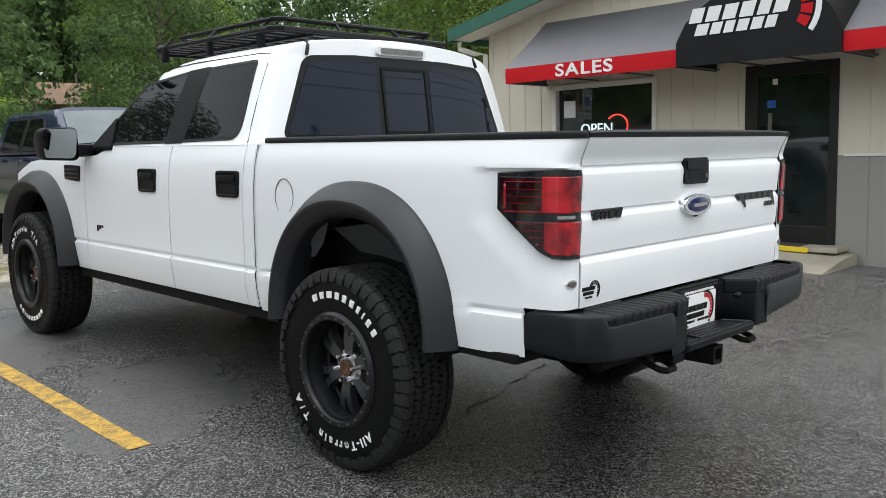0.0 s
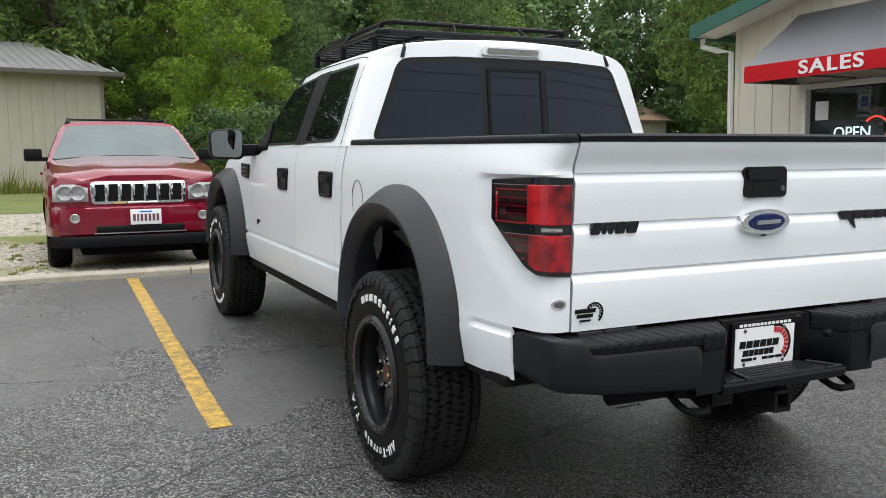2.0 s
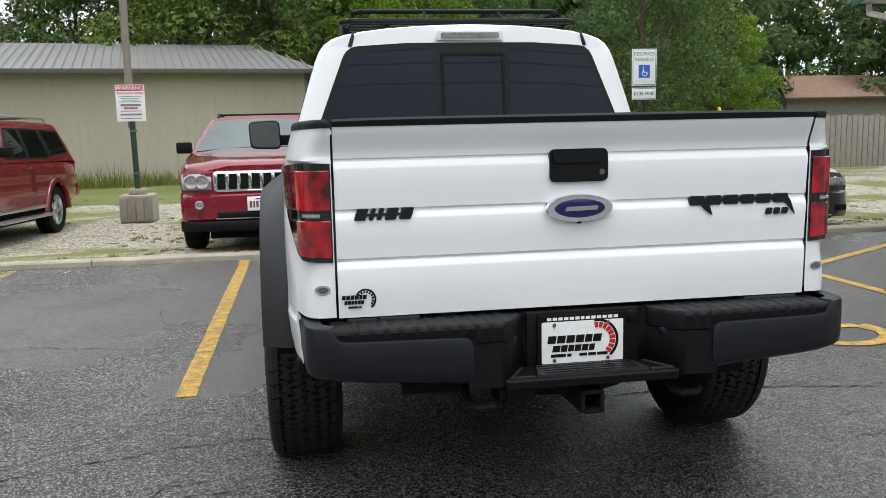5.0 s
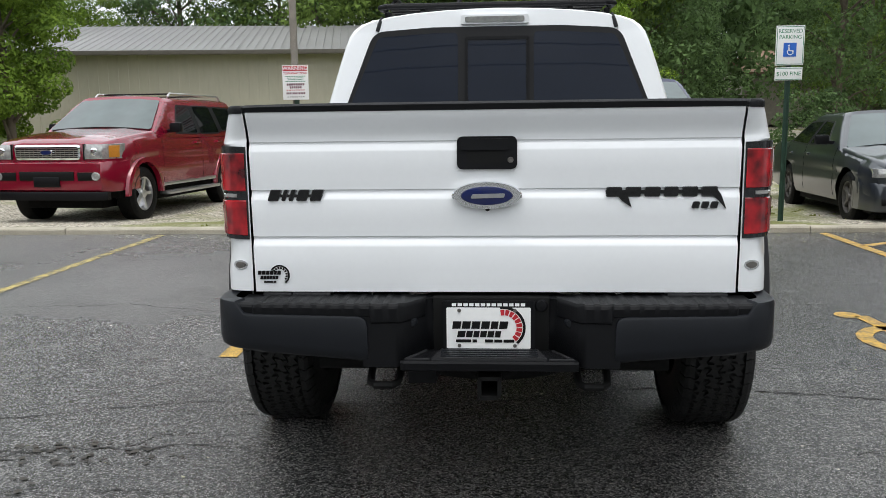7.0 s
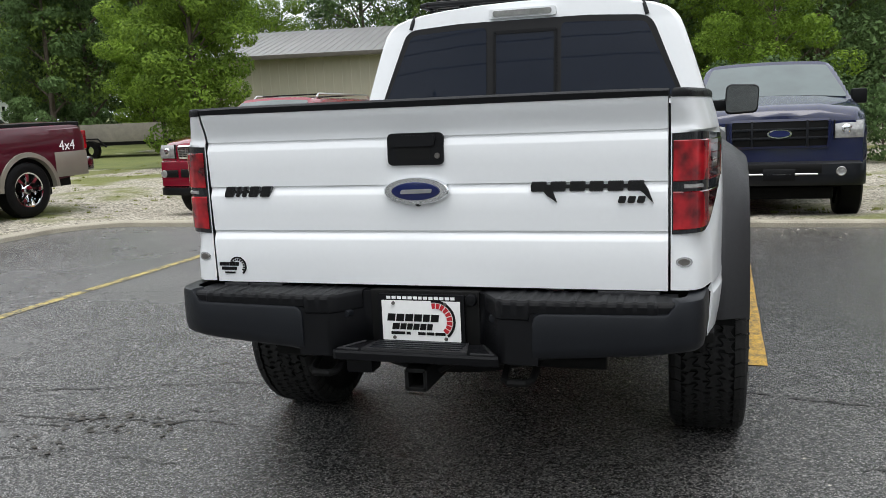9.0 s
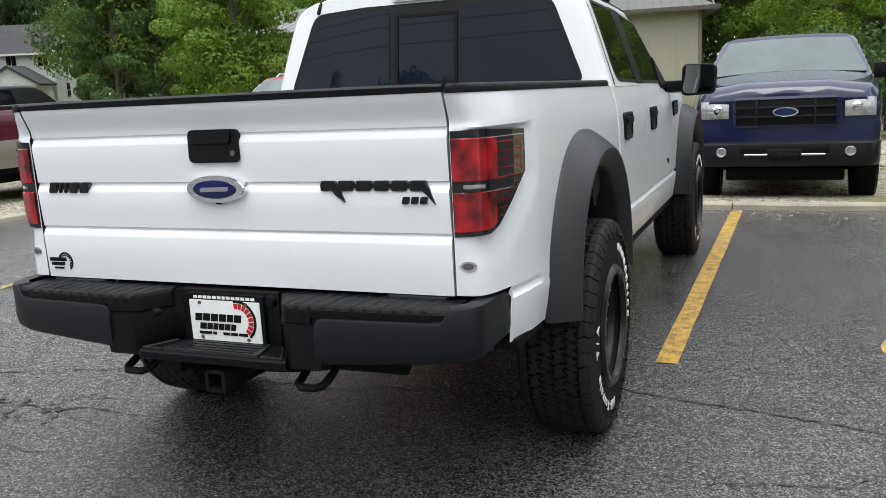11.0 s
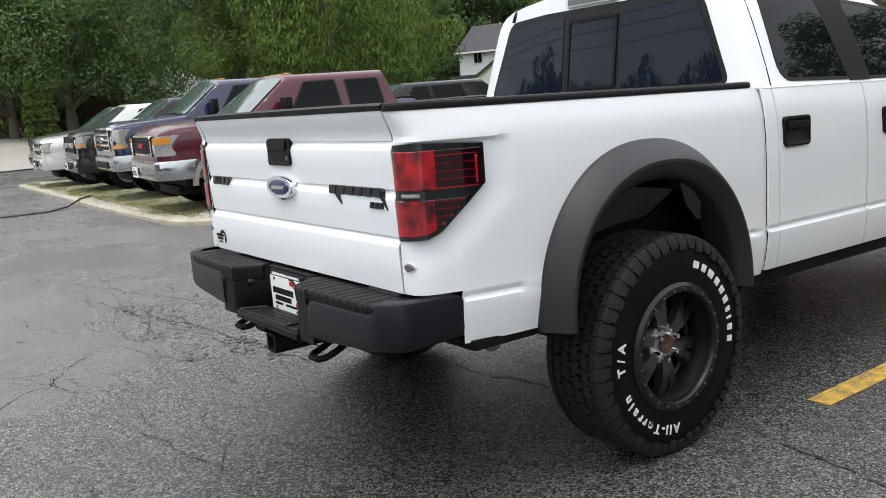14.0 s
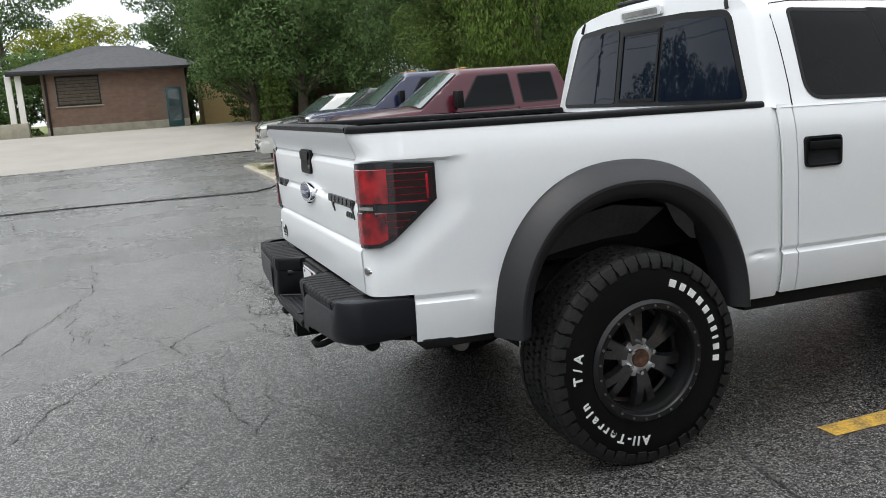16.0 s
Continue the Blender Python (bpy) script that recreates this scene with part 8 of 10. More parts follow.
part("blue_panel", B(-0.075, 0.075, -0.025, -0.0222, 1.89, 2.05), M_PRINTBLUE, b1, "blue wheelchair panel")
bm = bmesh.new()
arc_band(bm, 0.005, 1.945, 0.028, 0.038, 110, 390, -0.027, -0.0252, 14)
prism(bm, [(-0.02, 2.0), (-0.008, 2.0), (0.0, 1.965), (0.03, 1.962), (0.045, 1.93), (0.038, 1.925), (0.022, 1.952), (-0.012, 1.954)], -0.027, -0.0252)
arc_band(bm, -0.014, 2.018, 0.0, 0.011, 0, 360, -0.027, -0.0252, 10)
part("symbol", bm, M_PRINTWHITE, b1, "white wheelchair symbol", smooth=0)
b2 = part("fine_plate", B(-0.160, 0.160, -0.022, -0.013, 1.615, 1.765, 0.004), M_PLATE, hc, "white fine plate")
lettering("$100 FINE", 0.066, M_PRINTGREEN, b2, FRONT(0, -0.0235, 1.69), "sign_words", "green $100 FINE letters", 0.001)
for z in (1.622, 1.752):
    part("board_edge", B(-0.152, 0.152, -0.0245, -0.0222, z, z + 0.006), M_PRINTGREEN, b2)

# guy-wire guard and board fence on the east side
bm = bmesh.new()
tube(bm, [(11.05, 19.3, 0.2), (10.62, 19.7, 1.75)], 0.045, 8)
solo("guy_wire_guard", bm, M_YELLOWPOST, "bright yellow plastic guy-wire guard", "post guard")
fence = thing("board_fence", "weathered grey board fence at the lot's back", "fence", kind="structure")
for k in range(26):
    x = 11.7 + k * 0.17
    part("board", B(x, x + 0.15, 19.2, 19.23, 0.0, 1.42 + 0.03 * (k % 3), 0.004), M_FENCE, fence)
part("fence_rail", B(11.7, 16.1, 19.232, 19.28, 1.1, 1.2), M_FENCE, fence)
# flat trailer by the far fence
trailer = thing("flat_trailer", "low dark flatbed trailer with side boards in long grass", "trailer", pose(-20.5, 23.5, 0.0, 0, 0, 8))
part("deck", B(-3.2, 3.2, -0.9, 0.9, 0.50, 0.62, 0.02), M_CHASSIS, trailer)
part("side_board", B(-3.2, 3.2, -0.93, -0.905, 0.62, 1.25, 0.01), M_FENCE, trailer, "grey side boards")
for x in (-0.5, 0.5):
    part("wheel", lathe(bmesh.new(), [(-0.1, 0.16), (-0.1, 0.34), (0.1, 0.34), (0.1, 0.16)], 24, "y"), M_RUBBER, trailer, at=pose(x, -1.05, 0.34))
part("mudguard", tube(bmesh.new(), [(-1.1, -1.05, 0.45), (-0.8, -1.05, 0.74), (0.8, -1.05, 0.74), (1.1, -1.05, 0.45)], 0.03, 6), M_CHASSIS, trailer)
part("drawbar", tube(bmesh.new(), [(-3.2, 0, 0.55), (-4.6, 0, 0.5)], 0.05, 6), M_CHASSIS, trailer)

# utility poles along the street behind the camera, seen mirrored in the pickup's glass
for _x, _lean in ((-39.4, 0.5), (33.0, -0.7)):
    up = thing("utility_pole", "wooden utility pole with crossarms and lines", "utility pole", pose(_x, -17.0, 0.0, 0, 0, 8 if _x < 0 else -12))
    part("pole", tube(bmesh.new(), [(0, 0, -0.2), (_lean, 0, 10.6)], [0.19, 0.13], 10), M_BARK, up)
    for z, w in ((9.1, 1.25), (10.2, 1.35)):
        part("crossarm", B(_lean * z / 10.6 - w, _lean * z / 10.6 + w, -0.07, 0.07, z - 0.07, z + 0.07, 0.01), M_BARK, up)
    part("transformer", lathe(bmesh.new(), [(7.3, 0.0001), (7.3, 0.2), (7.35, 0.23), (8.15, 0.23), (8.25, 0.15), (8.27, 0.0001)], 16, "z"), M_STEEL, up, "grey pole transformer", at=pose(0.62 + _lean * 0.7, 0, 0))
lines = thing("power_lines", "black power lines hung between two utility poles", "cable", pose(-3, -17, 0))
for y, z in ((-20.3, 9.25), (-21.9, 9.2), (-20.1, 10.35), (-22.0, 10.3), (-21.1, 6.6)):
    _line = tube(bmesh.new(), [(x, y, z - 0.9 + 0.9 * ((x + 3) / 34.0) ** 2 if abs(x + 3) < 34 else z - 0.9 * math.sin(math.pi * min(1.0, (abs(x + 3) - 34) / 60))) for x in steps(-90, 84, 58)], 0.014, 4)
    bmesh.ops.translate(_line, vec=(3, 21, 0), verts=_line.verts)
    part("line", _line, M_CABLE, lines)

# ---- parked vehicles ----
def car_wheel(parent, x, d, r, w, side, rim_mat, spokes=5, name="wheel"):
    """A road wheel: tyre, rim, spokes. side is -1 or 1."""
    o = new(name)
    o.parent = parent
    o.matrix_local = pose(x, d, r, 0, 0, 0 if side > 0 else 180)
    h = w / 2
    rr = r * 0.62
    part("tyre", lathe(bmesh.new(), [(-h, rr), (-h, r * 0.88), (-h + 0.03, r * 0.98), (0, r), (h - 0.03, r * 0.98), (h - 0.005, r * 0.9), (h + 0.003, r * 0.78), (h - 0.01, rr)], 36), M_RUBBER, o, "black tyre")
    part("rim", lathe(bmesh.new(), [(-h + 0.02, rr), (h - 0.015, rr), (h - 0.02, rr * 0.93), (0.01, rr * 0.88), (0.0, rr * 0.4)], 32), rim_mat, o)
    bm = bmesh.new()
    for k in range(spokes):
        a = 2 * math.pi * k / spokes
        rows = []
        for q, wd, x0 in ((0.1, 0.34, h - 0.035), (0.5, 0.22, h - 0.03), (0.95, 0.30, h - 0.028)):
            cy, cz = rr * q * math.cos(a), rr * q * math.sin(a)
            ty, tz = -math.sin(a) * rr * wd * 0.5, math.cos(a) * rr * wd * 0.5
            rows.append([(x0 - 0.03, cy - ty, cz - tz), (x0, cy - ty * 0.75, cz - tz * 0.75), (x0, cy + ty * 0.75, cz + tz * 0.75), (x0 - 0.03, cy + ty, cz + tz)])
        grid(bm, rows)
    part("spokes", bm, rim_mat, o, "alloy spokes")
    part("hub_cap", lathe(bmesh.new(), [(h - 0.04, rr * 0.28), (h - 0.015, rr * 0.25), (h - 0.01, 0.0001)], 20), rim_mat, o)
    part("brake", lathe(bmesh.new(), [(-0.02, rr * 0.86), (-0.01, 0.0001)], 20), M_CHASSIS, o)
    return o


def vehicle(name, label, category, front, turn, v):
    """A parked vehicle. Its nose is at the origin and faces -y; lengths run back along +y."""
    t = thing(name, label, category, pose(front[0], front[1], v.get("base", KERB_H - 0.012), 0, 0, turn) @ pose(0, 0, 0, -v.get("tilt", 0.0)), "parked vehicles")
    paint, low_paint = v["paint"], v.get("cladding")
    L, W = v["length"], v["width"] / 2
    f_ax, r_ax, R = v["front_axle"], v["rear_axle"], v["radius"]
    sill, belt, top = v["sill"], v["belt"], v["top"]

    def plan(d):
        fr = lerp_table([(0.0, v.get("nose_w", 0.80)), (0.08, 0.90), (0.22, 0.95), (0.55, 0.985), (0.9, 1.0)], d)
        re = lerp_table([(0.0, 0.88), (0.06, 0.94), (0.3, 0.98), (0.7, 1.0)], L - d)
        return W * min(fr, re)

    def nose(x):
        """How far back the body's front corner lies at x."""
        x = abs(x)
        d = 0.0
        while d < 0.9 and plan(d) < x:
            d += 0.01
        return d

    ar = R * v.get("arch", 1.17)
    ds = sorted({0.0, 0.03, 0.08, 0.15, L - 0.12, L - 0.05, L, *steps(0.2, L - 0.2, int(L / 0.12)),
                 *[c + ar * k for c in (f_ax, r_ax) for k in (-1, -0.985, -0.93, -0.8, -0.6, -0.35, 0, 0.35, 0.6, 0.8, 0.93, 0.985, 1)]})
    ds = [d for d in ds if 0 <= d <= L]
    rings = []
    for d in ds:
        w = plan(d)
        hi = lerp_table(top, d)
        lo = lerp_table([(0.0, sill + 0.12), (0.3, sill + 0.02), (0.8, sill), (L - 0.8, sill), (L - 0.2, sill + 0.06), (L, sill + 0.16)], d)
        for c in (f_ax, r_ax):
            q = (d - c) / ar
            if abs(q) <= 1:
                lo = max(lo, R + ar * math.sqrt(max(0, 1 - q * q)) * 0.985)
        lo = min(lo, hi - 0.05)
        side = []
        for k in range(13):
            f = k / 12
            z = lo + (hi - lo) * f
            g = (z - sill) / max(0.2, hi - sill)
            ins = 0.05 * max(0, 0.25 - g) * 4 * 0.6 + v.get("shoulder", 0.055) * max(0, (g - 0.62) / 0.38) ** 2.0 + 0.012 * math.exp(-((g - 0.55) / 0.05) ** 2)
            side.append((w - ins, z))
        crown = v.get("crown", 0.035)
        x0 = side[-1][0]
        r = min(0.06, 0.3 * (hi - lo))
        side = [p for p in side if p[1] <= hi - r] + [(x0 - r * 0.9 * (1 - math.cos(a)), hi - r + r * math.sin(a)) for a in (0.2, 0.5, 0.85, 1.2, 1.5)]
        while len(side) < 17:
            side.insert(0, side[0])
        side = side[-17:]
        x0 = side[-1][0]
        over = [(x0 * f, hi + crown * (1 - f ** 2.2) + (0.012 if 0.3 < f < 0.7 and d < v["screen"][0] else 0)) for f in (0.97, 0.9, 0.75, 0.55, 0.3, 0.0)]
        half = side + over
        rings.append([(-x, d, z) for x, z in half] + [(x, d, z) for x, z in reversed(half[:-1])])
    bm = bmesh.new()
    grid(bm, rings)
    for rg in (rings[0], rings[-1]):
        m = len(rg) // 2
        grid(bm, [[rg[i], tuple((a + b) / 2 for a, b in zip(rg[i], rg[-1 - i])), rg[-1 - i]] for i in range(m + 1)])
    bmesh.ops.remove_doubles(bm, verts=bm.verts, dist=1e-4)
    body = part("body", bm, paint, t, v.get("body_label", ""), smooth=30)
    # dark underside
    part("underbody", B(-W * 0.86, W * 0.86, 0.35, L - 0.35, sill - 0.10, belt - 0.25), M_CHASSIS, t)
    # low dark slab added to block light beneath the vehicle
    part("undertray", B(-W * 0.62, W * 0.62, 0.30, L - 0.5, max(0.16, sill - 0.24), sill - 0.101, 0.02), M_CHASSIS, t)
    part("front_axle", tube(bmesh.new(), [(-W * 0.8, f_ax, R), (W * 0.8, f_ax, R)], 0.06, 8), M_CHASSIS, t)
    for c in (f_ax, r_ax):
        for s in (-1, 1):
            car_wheel(t, s * (W - v["tyre_w"] / 2 - 0.02), c, R, v["tyre_w"], s, v.get("rim", M_ALLOY), v.get("spokes", 5))
            if v.get("flares"):
                bm = bmesh.new()
                rows = []
                for k in range(17):
                    a = math.pi * k / 16
                    rows.append([(s * (W - 0.03), c - (ar + 0.075) * math.cos(a), R + (ar + 0.075) * math.sin(a)), (s * (W + 0.015), c - (ar + 0.06) * math.cos(a), R + (ar + 0.06) * math.sin(a)),
                                 (s * (W + 0.02), c - (ar - 0.005) * math.cos(a), R + (ar - 0.005) * math.sin(a)), (s * (W - 0.05), c - (ar - 0.02) * math.cos(a), R + (ar - 0.02) * math.sin(a))])
                grid(bm, rows)
                part("wheel_arch_trim", bm, v["flares"], t)
    # cab: shell with pillars, glass laid on it
    wb, wt = v["screen"]
    rt, rb = v["back"]
    roof, wbelt, wroof = v["roof"], v.get("cab_w", W - 0.045), v["roof_w"] / 2
    zb = belt - 0.04

    def sx(z):
        f = max(0.0, min(1.0, (z - zb) / (roof - 0.10 - zb)))
        return wbelt + (wroof - wbelt) * f ** 1.15

    half = [(sx(z), z) for z in steps(zb, roof - 0.10, 8)]
    x1 = half[-1][0]
    half += [(x1 - 0.022, roof - 0.068), (x1 - 0.055, roof - 0.042), (x1 - 0.10, roof - 0.022), (x1 - 0.18, roof - 0.006)] + [((x1 - 0.18) * f, roof + 0.012 * (1 - f)) for f in (0.6, 0.3, 0.0)]
    ring = [(-x, z) for x, z in half] + [(x, z) for x, z in reversed(half[:-1])]
    sb = lerp_table(top, wb)

    def lid(d, x):
        bow = 0.035 * (abs(x) / wroof) ** 2
        a = sb + (roof - 0.015 - sb) * (d - wb) / (wt - wb) if d < wt else 9.0
        b = zb + (roof - 0.015 - zb) * (rb - d) / (rb - rt) if d > rt else 9.0
        return min(a, b) - (bow if min(a, b) < 8 else 0)

    rows = []
    for d in sorted({*steps(wb, wt, 14), *steps(wt, rt, 8), *steps(rt, rb, 8)}):
        rows.append([(x, d, max(min(z, lid(d, x)), zb - 0.06)) for x, z in ring])
    bm = bmesh.new()
    grid(bm, rows)
    cabin = part("cabin", bm, v.get("roof_paint", paint), body, "roof and pillars", smooth=35)

    def sp(s):
        return lambda u, z, out: (s * (sx(z) + out), u, z)

    for s in (-1, 1):
        tall = [[(a, belt + (roof - 0.10 - belt) * b) for a, b in o] for o in v["windows"]]
        for o, q in zip(tall, tall[1:]):
            if v.get("dark_pillars", True):
                post = [(o[1][0] - 0.02, o[1][1]), (q[0][0] + 0.02, q[0][1]), (q[3][0] + 0.02, q[3][1]), (o[2][0] - 0.02, o[2][1])]
                part("pillar_trim", draped(bmesh.new(), rounded(post, 0.006), sp(s), 0.0025), M_GASKET, cabin)
        for o in v["windows"]:
            o = rounded([(a, belt + (roof - 0.10 - belt) * b) for a, b in o], 0.03)
            part("side_window", draped(bmesh.new(), o, sp(s), 0.004), M_GLASS, cabin, "dark side window")
            wide = shrink(o, -0.016)
            part("window_seal", draped(bmesh.new(), wide, sp(s), 0.007, shrink(o, 0.006)), M_GASKET, cabin)
    m0, m1 = 0.10, 0.93
    scr = rounded([(-(wbelt - 0.07), wb + (wt - wb) * m0), (wbelt - 0.07, wb + (wt - wb) * m0), (wroof - 0.09, wb + (wt - wb) * m1), (-(wroof - 0.09), wb + (wt - wb) * m1)], 0.05)
    part("windscreen", draped(bmesh.new(), scr, lambda u, d, out: (u, d - out * 0.6 - 0.008, lid(d, u) + out * 0.8 + 0.010), 0.008), M_SCREEN, cabin, "windscreen reflecting the sky")
    bk = rounded([(-(wbelt - 0.12), rb - (rb - rt) * 0.12), (wbelt - 0.12, rb - (rb - rt) * 0.12), (wroof - 0.10, rb - (rb - rt) * 0.86), (-(wroof - 0.10), rb - (rb - rt) * 0.86)], 0.04)
    part("rear_window", draped(bmesh.new(), bk, lambda u, d, out: (u, d + out * 0.6, lid(d, u) + out * 0.6), 0.006), M_GLASS, cabin, "dark rear window")
    bm = bmesh.new()
    for a, b in ((-0.45, 0.05), (0.1, 0.55)):
        d0 = wb + (wt - wb) * 0.05
        tube(bm, [(x, d0 + (wt - wb) * 0.06 * abs((x - a) / (b - a)), lid(d0 + (wt - wb) * 0.06 * abs((x - a) / (b - a)), x) + 0.014) for x in steps(a, b, 5)], 0.008, 5)
    part("wipers", bm, M_PRINTBLACK, cabin)
    # mirrors
    mw, mh, mz, md = v.get("mirror", (0.16, 0.13, belt + 0.10, wb + 0.45))
    for s in (-1, 1):
        bm = bmesh.new()
        xa = W - 0.02
        box(bm, min(s * xa, s * (xa + mw)), max(s * xa, s * (xa + mw)), md - 0.06, md + 0.05, mz - mh / 2, mz + mh / 2, 0.03)
        box(bm, min(s * (xa - 0.08), s * (xa + 0.07)), max(s * (xa - 0.08), s * (xa + 0.07)), md - 0.02, md + 0.03, mz - mh / 2, mz - mh / 2 + 0.05, 0.01)
        part("door_mirror", bm, v.get("mirror_mat", M_PLASTIC), t, "door mirror")
    # shut lines and door handles
    for d in v["seams"]:
        for s in (-1, 1):
            bm = bmesh.new()
            hi = lerp_table(top, d)
            pts = []
            for z in steps(sill + 0.06, min(hi, belt) - 0.01, 8):
                g = (z - sill) / max(0.2, hi - sill)
                ins = 0.05 * max(0, 0.25 - g) * 4 * 0.6 + v.get("shoulder", 0.055) * max(0, (g - 0.62) / 0.38) ** 2.0 + 0.012 * math.exp(-((g - 0.55) / 0.05) ** 2)
                pts.append((s * (plan(d) - ins), d, z))
            tube(bm, pts, 0.004, 4)
            part("shut_line", bm, M_PRINTBLACK, body)
    for d in v["handles"]:
        for s in (-1, 1):
            part("door_handle", B(min(s * (W - 0.05), s * (W + 0.018)), max(s * (W - 0.05), s * (W + 0.018)), d - 0.09, d + 0.09, belt - 0.13, belt - 0.095, 0.01), v.get("handle_mat", paint), t)
    if low_paint:
        for s in (-1, 1):
            a, b = f_ax + ar + 0.03, r_ax - ar - 0.03
            part("side_cladding", B(min(s * (W - 0.03), s * (W + 0.012)), max(s * (W - 0.03), s * (W + 0.012)), a, b, sill, sill + v.get("clad_h", 0.22), 0.012), low_paint, t)
            if v.get("tail_clad"):
                part("side_cladding", B(min(s * (W - 0.05), s * (W + 0.008)), max(s * (W - 0.05), s * (W + 0.008)), r_ax + ar + 0.03, L - 0.1, sill + 0.05, sill + v.get("clad_h", 0.22) + 0.03, 0.012), low_paint, t)
    # front: bumper, grille, lamps, plate
    bz0, bz1 = v["bumper"]
    bw = W * 0.98
    bm = bmesh.new()
    rows = []
    for x in steps(-bw, bw, 40):
        y = nose(x) - 0.06 + 0.03 * (abs(x) / bw) ** 4
        x *= 1 + v.get("bumper_out", 0.0) * (abs(x) / bw) ** 3
        rows.append([(x, y + 0.25, bz0), (x, y + 0.03, bz0), (x, y, bz0 + 0.03), (x, y - 0.01, (bz0 + bz1) / 2), (x, y, bz1 - 0.03), (x, y + 0.04, bz1), (x, y + 0.25, bz1)])
    grid(bm, rows)
    bm.faces.new([bm.verts.new(p) for p in rows[0]]), bm.faces.new([bm.verts.new(p) for p in rows[-1]])
    bumper_ob = part("front_bumper", bm, v["bumper_mat"], t, v.get("bumper_label", "front bumper"))
    for (x0, x1, z0, z1, mat, nm) in v.get("intakes", ()):
        bm = bmesh.new()
        rows = []
        for x in steps(x0, x1, 14):
            y = nose(x) - 0.07 + 0.03 * (abs(x) / bw) ** 4 - (0.012 if mat is M_PRINTBLACK else 0.02)
            c = min(0.012, (z1 - z0) * 0.3)
            rows.append([(x, y + 0.08, z0), (x, y + 0.006, z0), (x, y, z0 + c), (x, y, z1 - c), (x, y + 0.006, z1), (x, y + 0.08, z1)])
        grid(bm, rows)
        bm.faces.new([bm.verts.new(p) for p in rows[0]]), bm.faces.new([bm.verts.new(p) for p in rows[-1]])
        part(nm, bm, mat, bumper_ob)
    if v.get("fog"):
        fx, fz, fr = v["fog"]
        for s in (-1, 1):
            part("fog_lamp", lathe(bmesh.new(), [(-0.078, 0.0001), (-0.076, fr * 0.6), (-0.082, fr * 0.95), (-0.078, fr * 1.1), (-0.03, fr * 1.15)], 20, "y"), M_CLEAR, bumper_ob, "round fog lamp", at=pose(s * fx, nose(fx), fz))
    gx, gz0, gz1 = v["grille"]
    part("grille_back", B(-gx, gx, -0.012, 0.06, gz0, gz1, 0.004), M_PRINTBLACK, t, "dark grille opening")
    grille_mat = v.get("grille_mat", M_CHROME)
    kind = v.get("grille_kind", "bars")
    bm = bmesh.new()
    out = rounded([(-gx - 0.02, gz0 - 0.02), (gx + 0.02, gz0 - 0.02), (gx + 0.035, gz1 + 0.02), (-gx - 0.035, gz1 + 0.02)], v.get("grille_round", 0.055))
    inn = shrink(out, 0.028)
    vo, vi = [[bm.verts.new((x, y, z)) for x, z in o] for o, y in ((out, -0.018), (inn, -0.030))]
    vb = [bm.verts.new((x, 0.05, z)) for x, z in out]
    vc = [bm.verts.new((x, 0.0, z)) for x, z in inn]
    for a, b in ((vb, vo), (vo, vi), (vi, vc)):
        for i in range(len(a)):
            bm.faces.new((a[i], a[(i + 1) % len(a)], b[(i + 1) % len(a)], b[i]))
    gr = part("grille", bm, v.get("surround", grille_mat), t, "grille surround")
    if kind == "slots":
        n = 7
        for k in range(n + 1):
            x = -gx + 2 * gx * k / n
            part("grille_bar", B(x - 0.022, x + 0.022, -0.036, -0.004, gz0, gz1, 0.008), grille_mat, gr)
    elif kind == "mesh":
        for k in range(1, 14):
            x = -gx + 2 * gx * k / 14
            part("grille_bar", B(x - 0.005, x + 0.005, -0.028, -0.008, gz0, gz1), grille_mat, gr)
        for k in range(1, 6):
            z = gz0 + (gz1 - gz0) * k / 6
            part("grille_bar", B(-gx, gx, -0.030, -0.010, z - 0.006, z + 0.006), grille_mat, gr)
    else:
        n = v.get("grille_bars", 3)
        for k in range(1, n + 1):
            z = gz0 + (gz1 - gz0) * k / (n + 1)
            h = v.get("bar_h", 0.014)
            part("grille_bar", B(-gx, gx, -0.034, -0.004, z - h, z + h, 0.006), grille_mat, gr)
    for x in v.get("uprights", ()):
        part("grille_bar", B(x - 0.013, x + 0.013, -0.036, -0.004, gz0, gz1, 0.005), grille_mat, gr)
    if v.get("badge"):
        bx, bz, bmat = v["badge"]
        bm = bmesh.new()
        prism(bm, [(bx * math.cos(2 * math.pi * k / 24), (gz0 + gz1) / 2 + bz * math.sin(2 * math.pi * k / 24)) for k in range(24)], -0.050, -0.03)
        bd = part("badge", bm, v.get("badge_rim", M_CHROME), gr, "small badge")
        bm = bmesh.new()
        prism(bm, [(bx * 0.85 * math.cos(2 * math.pi * k / 24), (gz0 + gz1) / 2 + bz * 0.78 * math.sin(2 * math.pi * k / 24)) for k in range(24)], -0.053, -0.049)
        part("badge_face", bm, bmat, bd)
    hx0, hx1, hz0, hz1 = v["lamps"]
    for s in (-1, 1):
        bm = bmesh.new()
        rows = []
        for k, x in enumerate(steps(hx0, hx1, 16)):
            f = k / 16
            y = nose(x) - 0.012
            c = 0.014 * math.sin(math.pi * f)
            rows.append([(s * x, y + 0.10, hz0), (s * x, y, hz0 + 0.006), (s * x, y - c, (hz0 + hz1) / 2), (s * x, y + 0.02, hz1 - 0.006), (s * x, y + 0.12, hz1)])
        grid(bm, rows)
        bm.faces.new([bm.verts.new(p) for p in rows[0]]), bm.faces.new([bm.verts.new(p) for p in rows[-1]])
        hl_ = part("headlamp", bm, M_CLEAR, t, "clear headlamp")
